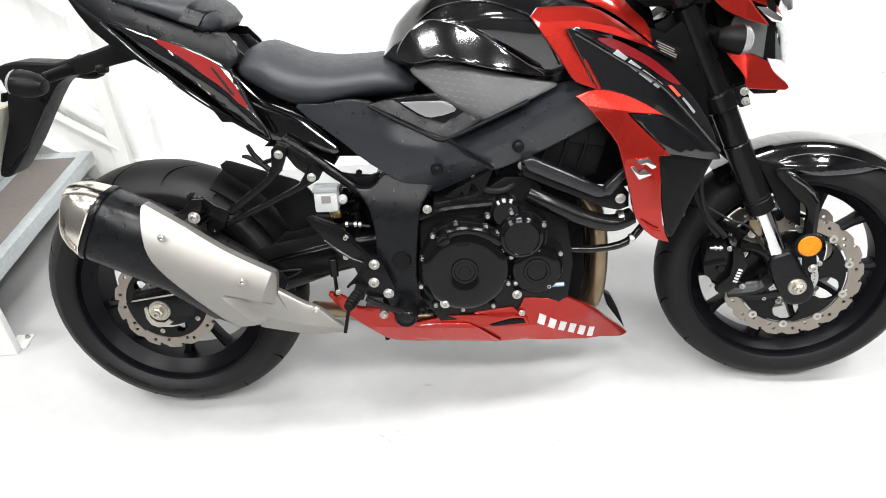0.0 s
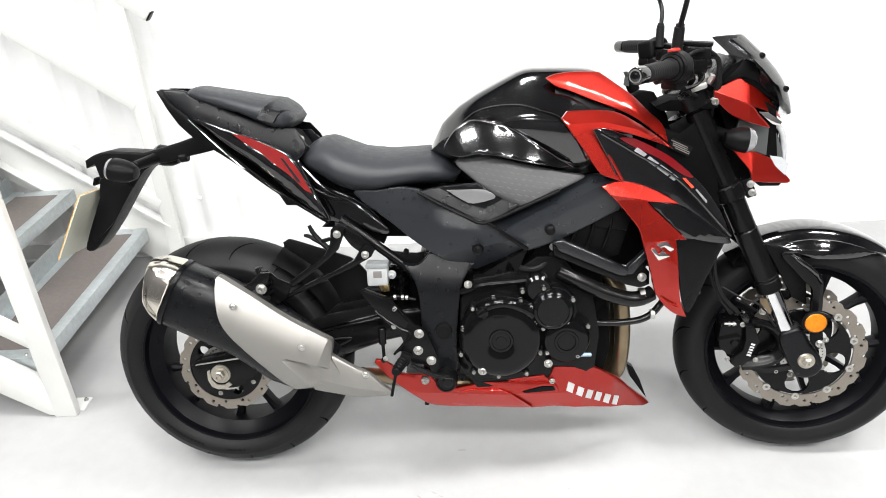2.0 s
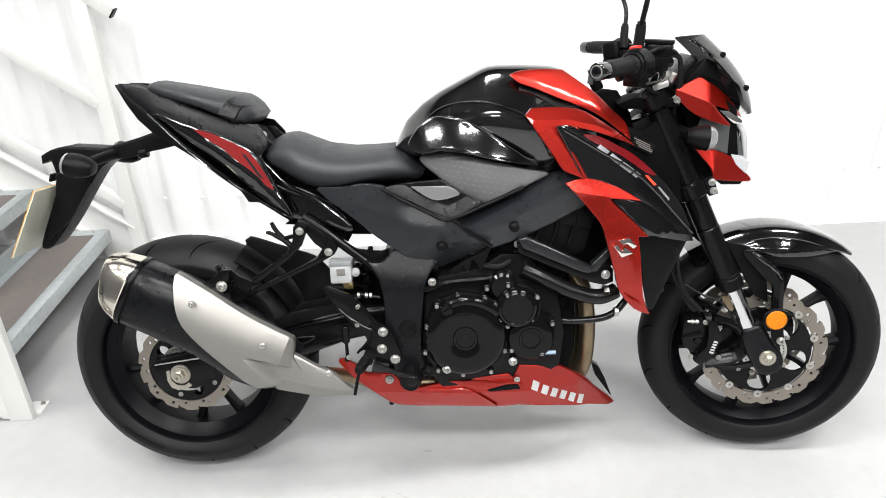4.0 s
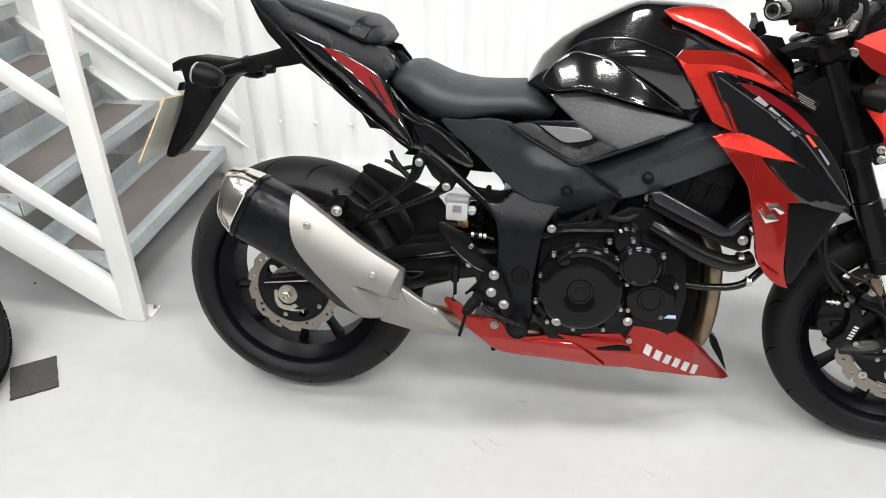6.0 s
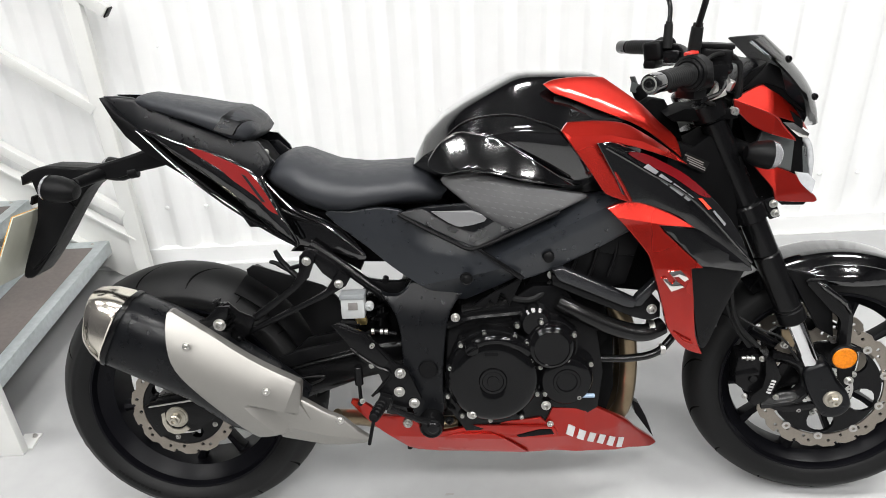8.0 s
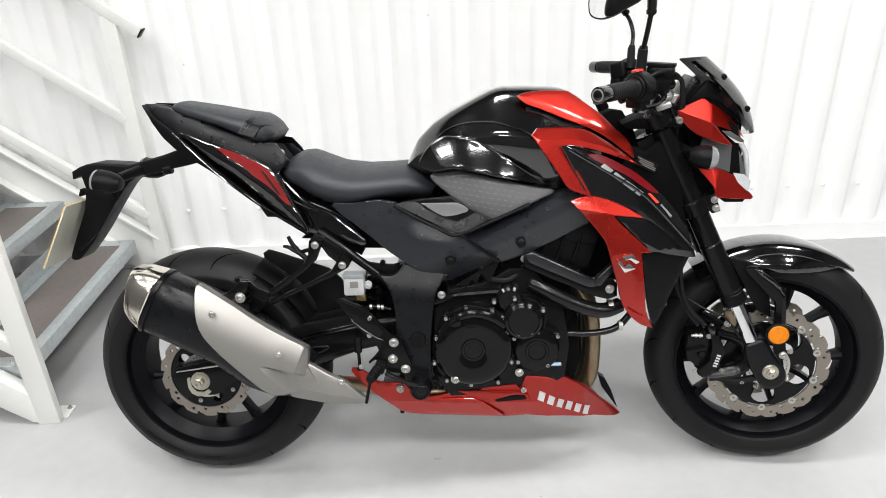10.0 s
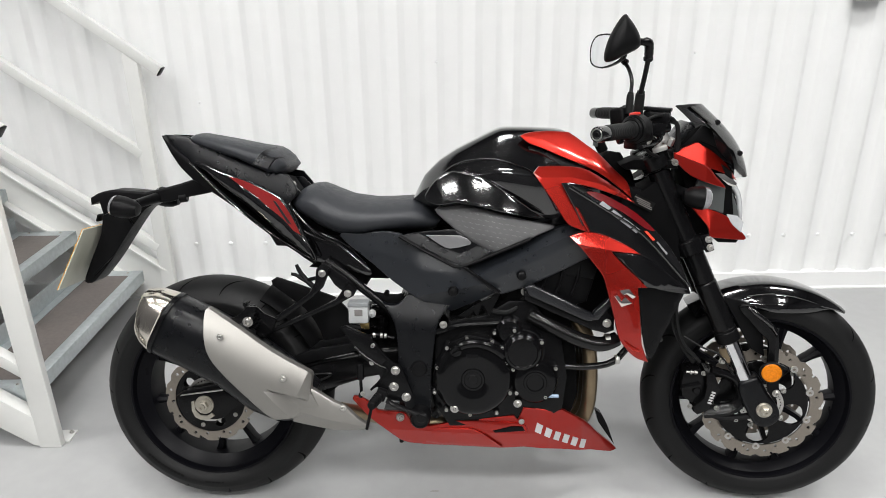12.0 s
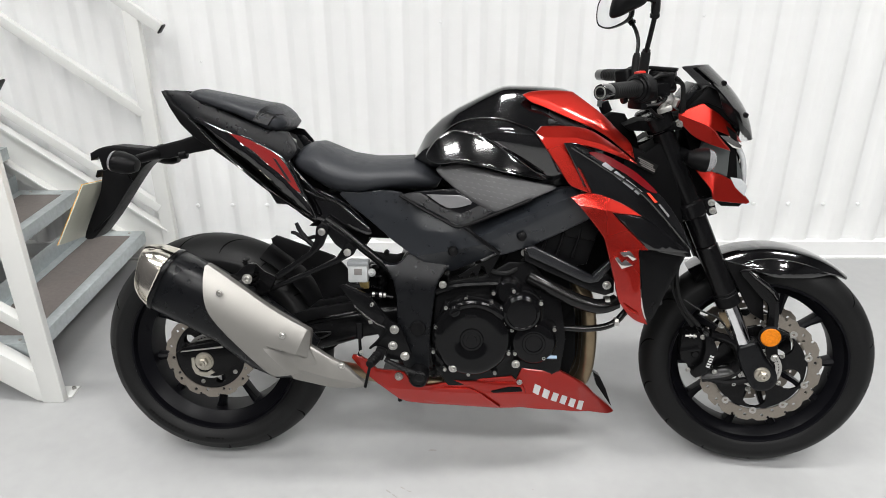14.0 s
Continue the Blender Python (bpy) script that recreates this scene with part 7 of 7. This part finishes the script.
# ---- staircase ----
stairs = empty("staircase", pose(-0.6, 0.62, 0), "white painted steel staircase with galvanised treads", "staircase")
SX, SY = 0.6, -0.62
RISE, GOING, SLOPE = 0.187, 0.2475, 0.757
STEPS = 12


def sbar(name, a, b, w, h, mat, label="", bevel=0.005):
    XF[0] = Matrix.Translation((SX, SY, 0))
    ob = part(name, bar(a, b, w, h, bevel), mat, stairs, label)
    XF[0] = PLAIN
    return ob


def along(x0, z0, x):
    return z0 + SLOPE * (x0 - x)


FAR_X = -3.62
# near and far flight sides: centre line, side, post's place and width, stringer, handrail and middle rails
for y, out, px, pw, zs, deep_s, zh, zm, zl in ((0.170, -1, -0.611, 0.070, 0.104, 0.119, 0.944, 0.634, 0.248), (1.120, 1, -0.558, 0.058, 0.240, 0.172, 1.030, 0.720, 0.312)):
    # stringer: a channel whose web faces outwards
    XF[0] = Matrix.Translation((SX, SY, 0))
    zt = lambda x: along(-0.629, zs, x)
    web = [(px + 0.02, 0.0), (-0.66, 0.010), (FAR_X, zt(FAR_X) - deep_s), (FAR_X, zt(FAR_X)), (px + 0.02, zt(px + 0.02))]
    part("stringer", slab(web, y + out * 0.0165, y + out * 0.0235, 0.0015), RAILPAINT, stairs, "white steel stringer")
    for dz, t in ((0.0, 0.008), (0.008 - deep_s, 0.008)):
        x0 = px if dz == 0 else -0.68
        part("stringer_flange", bar((x0, y, zt(x0) + dz - 0.004), (FAR_X, y, zt(FAR_X) + dz - 0.004), 0.044, t, 0.0015), RAILPAINT, stairs)
    XF[0] = PLAIN
    yp, deep = (y - 0.011, 0.026) if out < 0 else (y, 0.034)
    sbar("newel_post", (px, yp, 0.0), (px, yp, along(-0.462, zh, px) - 0.012), pw, deep, RAILPAINT, "white steel post", 0.005)
    yf = y + (0.030 if out < 0 else 0.008)
    sbar("foot_plate", (px + 0.022, yf, 0.0), (px + 0.022, yf, 0.006), 0.05, 0.060, RAILPAINT, "", 0.001)
    part("foot_bolt", bolt((px + 0.034 + SX, yf + 0.016 + SY, 0.006), 0.006, (0, 0, 1), 0.008), ZINC, stairs)
    x1 = -0.452 if out > 0 else -0.536
    sbar("handrail", (x1, y, along(-0.462, zh, x1)), (FAR_X, y, along(-0.462, zh, FAR_X)), 0.038, 0.040, RAILPAINT, "white square handrail")
    d = Vector((1, 0, -SLOPE)).normalized()
    e = Vector((x1, y, along(-0.462, zh, x1)))
    sbar("rail_cap", e, e + d * 0.005, 0.035, 0.036, DARK, "black plastic rail end cap", 0.001)
    for z0, x0 in ((zm, px - 0.02), (zl, px - 0.02)):
        sbar("mid_rail", (x0, y, along(-0.610, z0, x0)), (FAR_X, y, along(-0.610, z0, FAR_X)), 0.038, 0.038, RAILPAINT, "white square middle rail")
    for x in (-1.85, -3.1):
        sbar("rail_post", (x, y, along(-0.629, zs - 0.02, x)), (x, y, along(-0.462, zh, x)), 0.050, 0.050, RAILPAINT)
for i in range(STEPS):
    x, z = -0.655 - GOING * i, 0.190 + RISE * i
    if x < FAR_X + 0.3:
        break
    XF[0] = Matrix.Translation((SX, SY, 0))
    y0, y1 = 0.197, 1.093
    ym, yl = (y0 + y1) / 2, y1 - y0
    frame_bm = join(
        box((0.040, yl, 0.005), pose(x - 0.020, ym, z - 0.0025), 0.001), box((0.005, yl, 0.044), pose(x - 0.0025, ym, z - 0.0272), 0.001),
        box((0.034, yl, 0.005), pose(x - 0.227, ym, z - 0.0025), 0.001), box((0.005, yl, 0.070), pose(x - 0.2468, ym, z + 0.0315), 0.001),
        box((0.200, 0.050, 0.005), pose(x - 0.120, y1 - 0.025, z - 0.0032), 0.001), box((0.200, 0.050, 0.005), pose(x - 0.120, y0 + 0.025, z - 0.0032), 0.001),
        box((0.220, 0.005, 0.045), pose(x - 0.120, y1 - 0.0025, z - 0.028), 0.001), box((0.220, 0.005, 0.045), pose(x - 0.120, y0 + 0.0025, z - 0.028), 0.001))
    tread = part("tread", frame_bm, GALV, stairs, "galvanised steel tread frame with a dark board")
    part("tread_board", box((0.196, yl - 0.07, 0.012), pose(x - 0.127, ym, z - 0.0075), 0.001), PLY, tread, "dark worn plywood tread board")
    for q, (dx, yy) in enumerate(((-0.055, y1 - 0.022), (-0.185, y1 - 0.022), (-0.055, y0 + 0.022), (-0.185, y0 + 0.022))):
        part("tread_bolt", bolt((x + dx, yy, z - 0.001), 0.0045, (0, 0, 1), 0.004), ZINC, tread)
    XF[0] = PLAIN


# ---- second motorcycle, of which the wheel shows ----
W2 = Matrix.Translation((-0.849, -0.195, 0.006)) @ pose(0, 0, 0, 0, 0, 101) @ pose(0, 0, 0, -32.3, 0, 0)
SMALL = Matrix.Scale(0.838, 4)
other = empty("parked_motorcycle", W2, "parked motorcycle with a chrome wire-spoked wheel", "motorcycle")
WR, WZ = 0.327, 0.327
XF[0] = SMALL
hub2 = part("wire_wheel", turned([(-0.045, 0.010), (-0.045, 0.050), (-0.036, 0.052), (-0.030, 0.030), (0.030, 0.030), (0.036, 0.052), (0.045, 0.050), (0.045, 0.010)], 36, "y", (0, 0, WZ), True), CHROME, other, "chrome wire-spoked wheel")
prof = [(-0.046, 0.246), (-0.058, 0.258), (-0.064, 0.274), (-0.064, 0.290), (-0.056, 0.306), (-0.040, 0.318), (-0.020, 0.325), (0, WR)]
prof = prof + [(-a, r) for a, r in reversed(prof[:-1])]
part("tyre", turned(prof + [(0.036, 0.250), (-0.036, 0.250)], 96, "y", (0, 0, WZ), True), RUBBER, hub2, "black block-pattern tyre", smooth=50)
rimp = [(-0.047, 0.252), (-0.054, 0.250), (-0.055, 0.240), (-0.049, 0.236), (-0.040, 0.233), (-0.022, 0.226), (-0.012, 0.214), (0, 0.212)]
rimp = rimp + [(-a, r) for a, r in reversed(rimp[:-1])]
part("rim", turned(rimp + [(0.036, 0.247), (-0.036, 0.247)], 120, "y", (0, 0, WZ), True), WHEELCHROME, hub2, "polished chrome rim", smooth=50)
part("rim_lip", turned([(-0.0545, 0.2375), (-0.0565, 0.2385), (-0.0570, 0.2500), (-0.0550, 0.2510)], 96, "y", (0, 0, WZ), True), CREAM, hub2, "cream painted rim flange", smooth=50)
for i in range(36):
    a = 2 * math.pi * i / 36
    s = -1 if i % 2 else 1
    b = a + (0.52 if i % 4 < 2 else -0.52)
    part("spoke", rod((0.048 * math.cos(b), s * 0.038, WZ + 0.048 * math.sin(b)), (0.216 * math.cos(a), s * 0.008, WZ + 0.216 * math.sin(a)), 0.0018, 6), CHROME, hub2)
    part("nipple", rod((0.200 * math.cos(a), s * 0.010, WZ + 0.200 * math.sin(a)), (0.215 * math.cos(a), s * 0.008, WZ + 0.215 * math.sin(a)), 0.0036, 6), CHROME, hub2)
part("brake_disc", petal_disc(0, WZ, 0.120, 0.088, 16, 0.058), DISC, hub2, "drilled brake disc")
part("disc_carrier", slab(circle(0, WZ, 0.090, 36), 0.050, 0.057, 0.001), SATIN, hub2)
# block tread: staggered lugs round the crown
for row, (y, r) in enumerate(((-0.036, 0.3195), (-0.012, 0.3255), (0.012, 0.3255), (0.036, 0.3195))):
    n = 54
    for i in range(n):
        a = 2 * math.pi * (i + 0.5 * (row % 2)) / n
        tilt = -27 if y < -0.03 else 27 if y > 0.03 else (-9 if y < 0 else 9)
        m = Matrix.Translation((0, 0, WZ)) @ Matrix.Rotation(-a, 4, "Y") @ pose(r, y, 0, 0, 0, 0) @ Matrix.Rotation(radians(-tilt), 4, "Z")
        part("tread_block", box((0.003, 0.021, 0.034), m), RUBBER, hub2, smooth=0)
part("fork_leg", join(rod((0.01, -0.140, WZ), (-0.16, -0.140, WZ + 0.36), 0.026, 18), box((0.058, 0.045, 0.05), pose(-0.004, -0.140, WZ, 0, 25, 0), 0.012), rod((0, -0.125, WZ), (0, -0.045, WZ), 0.018, 16)), SATIN, other, "black fork leg")
part("fork_leg", rod((0.01, 0.140, WZ), (-0.16, 0.140, WZ + 0.36), 0.026, 18), SATIN, other)
part("axle_nut", rod((0.0, -0.174, WZ), (0.0, -0.14, WZ), 0.013, 6), ZINC, other)
part("clamp_nut", rod((-0.03, -0.174, WZ + 0.055), (-0.03, -0.15, WZ + 0.055), 0.008, 6), BRASS, other)
part("fork_yoke", box((0.10, 0.33, 0.06), pose(-0.175, 0, WZ + 0.39, 0, 25, 0), 0.01), SATIN, other)

XF[0] = PLAIN
# ---- small things ----
mat_m = pose(-0.765, -0.137, 0.0, 0, 0, 34)
fray = random.Random(3)
sides = [((-0.059, -0.0725), (0.059, -0.0725)), ((0.059, -0.0725), (0.059, 0.0725)), ((0.059, 0.0725), (-0.059, 0.0725)), ((-0.059, 0.0725), (-0.059, -0.0725))]
ragged = [(a[0] + (b[0] - a[0]) * k / 26 + fray.uniform(-0.0016, 0.0016), a[1] + (b[1] - a[1]) * k / 26 + fray.uniform(-0.0016, 0.0016)) for a, b in sides for k in range(26)]
bm = mesh([(x, y, z) for z in (0.0, 0.006) for x, y in ragged], [tuple(range(104, 208)), tuple(reversed(range(104)))] + [(k, (k + 1) % 104, 104 + (k + 1) % 104, 104 + k) for k in range(104)])
bm.transform(mat_m)
tagged(part("rubber_mat", bm, MATRUB, None), "small dark square of worn rubber matting on the floor", "mat")
box_ob = empty("switch_box", pose(2.307, WALL_Y, 1.288), "grey metal switch box with a white rocker on the wall", "switch box")
part("housing", box((0.115, 0.045, 0.095), pose(0, -0.0225, 0), 0.006), GREYBOX, box_ob)
part("rocker", box((0.040, 0.006, 0.055), pose(0.012, -0.047, 0.004), 0.002), WHITEPLASTIC, box_ob, "white rocker")

# wall fixings: a low row of rivets in the troughs and a few stray screws
wall_ob = bpy.data.objects["wall_north"]
rivet_mesh = None
for k in range(-26, 20):
    x = 2.150 + 0.1533 * k
    bm = turned([(0.0, 0.0095), (-0.003, 0.0090), (-0.005, 0.0060), (-0.0058, 0.0)], 12, "y")
    if rivet_mesh is None:
        ob = part("rivet", bm, WALL, wall_ob, smooth=60)
        rivet_mesh = ob.data
    else:
        bm.free()
        ob = new("rivet", rivet_mesh)
        ob.parent = wall_ob
    ob.location = (x, WALL_Y + 0.0005, 0.258)
for x, z in ((0.62, 1.03), (0.64, 0.60), (1.66, 1.05), (1.79, 0.78), (-0.35, 0.88)):
    ob = new("rivet", rivet_mesh)
    ob.parent, ob.scale = wall_ob, (0.5, 0.8, 0.5)
    ob.location = (x, WALL_Y + 0.0005, z)


# scuffs and dark specks on the floor
floor_ob = bpy.data.objects["floor"]
rng = random.Random(7)
SCUFF = material("floor_scuff", (0.285, 0.278, 0.262), 0.5, vary=0.15, scale=300)
for x, y, r in ((-1.052, 0.311, 0.0075), (-1.030, 0.270, 0.0038), (-1.231, 0.348, 0.006), (-1.41, 0.536, 0.006), (0.72, -0.36, 0.003), (0.95, -0.30, 0.003), (0.30, -0.30, 0.0025)):
    o = [(x + r * (0.6 + 0.6 * rng.random()) * math.cos(2 * math.pi * k / 7), y + r * (0.6 + 0.6 * rng.random()) * math.sin(2 * math.pi * k / 7)) for k in range(7)]
    part("floor_chip", mesh([(a, b, 0.0006) for a, b in o] + [(a, b, -0.002) for a, b in o], [tuple(range(7))] + [(i, (i + 1) % 7, 7 + (i + 1) % 7, 7 + i) for i in range(7)]), MATRUB if r > 0.004 else SCUFF, floor_ob, smooth=0)
for x, y, length, width, turn in ((0.482, -0.240, 0.020, 0.006, -40), (0.500, -0.256, 0.018, 0.004, -45), (0.520, -0.228, 0.022, 0.006, -35), (0.538, -0.240, 0.018, 0.003, -25), (0.600, -0.078, 0.032, 0.009, 0), (0.534, -0.268, 0.006, 0.004, 0), (0.700, -0.300, 0.005, 0.003, 20), (0.870, -0.235, 0.005, 0.003, 0), (0.905, -0.290, 0.030, 0.0015, -30)):
    o = []
    for k in range(12):
        t = 2 * math.pi * k / 12
        r = 0.65 + 0.45 * rng.random()
        p = pose(x, y, 0.0005, 0, 0, turn) @ Vector((length / 2 * r * math.cos(t), width / 2 * r * math.sin(t), 0))
        o.append((p.x, p.y))
    part("floor_scuff", mesh([(a, b, 0.0005) for a, b in o] + [(a, b, -0.002) for a, b in o], [tuple(range(12))] + [(i, (i + 1) % 12, 12 + (i + 1) % 12, 12 + i) for i in range(12)]), SCUFF, floor_ob, smooth=0)
for x, y, r in ((-0.905, -0.425, 0.010), (-0.893, -0.450, 0.014), (-0.872, -0.482, 0.011), (-0.858, -0.515, 0.015), (-0.838, -0.545, 0.012), (-0.822, -0.585, 0.014)):
    o = [(x + r * (0.4 + 0.8 * rng.random()) * math.cos(2 * math.pi * k / 11), y + r * (0.4 + 0.8 * rng.random()) * math.sin(2 * math.pi * k / 11)) for k in range(11)]
    part("floor_stain", mesh([(a, b, 0.0005) for a, b in o] + [(a, b, -0.002) for a, b in o], [tuple(range(11))] + [(i, (i + 1) % 11, 11 + (i + 1) % 11, 11 + i) for i in range(11)]), SCUFF, floor_ob, smooth=0)
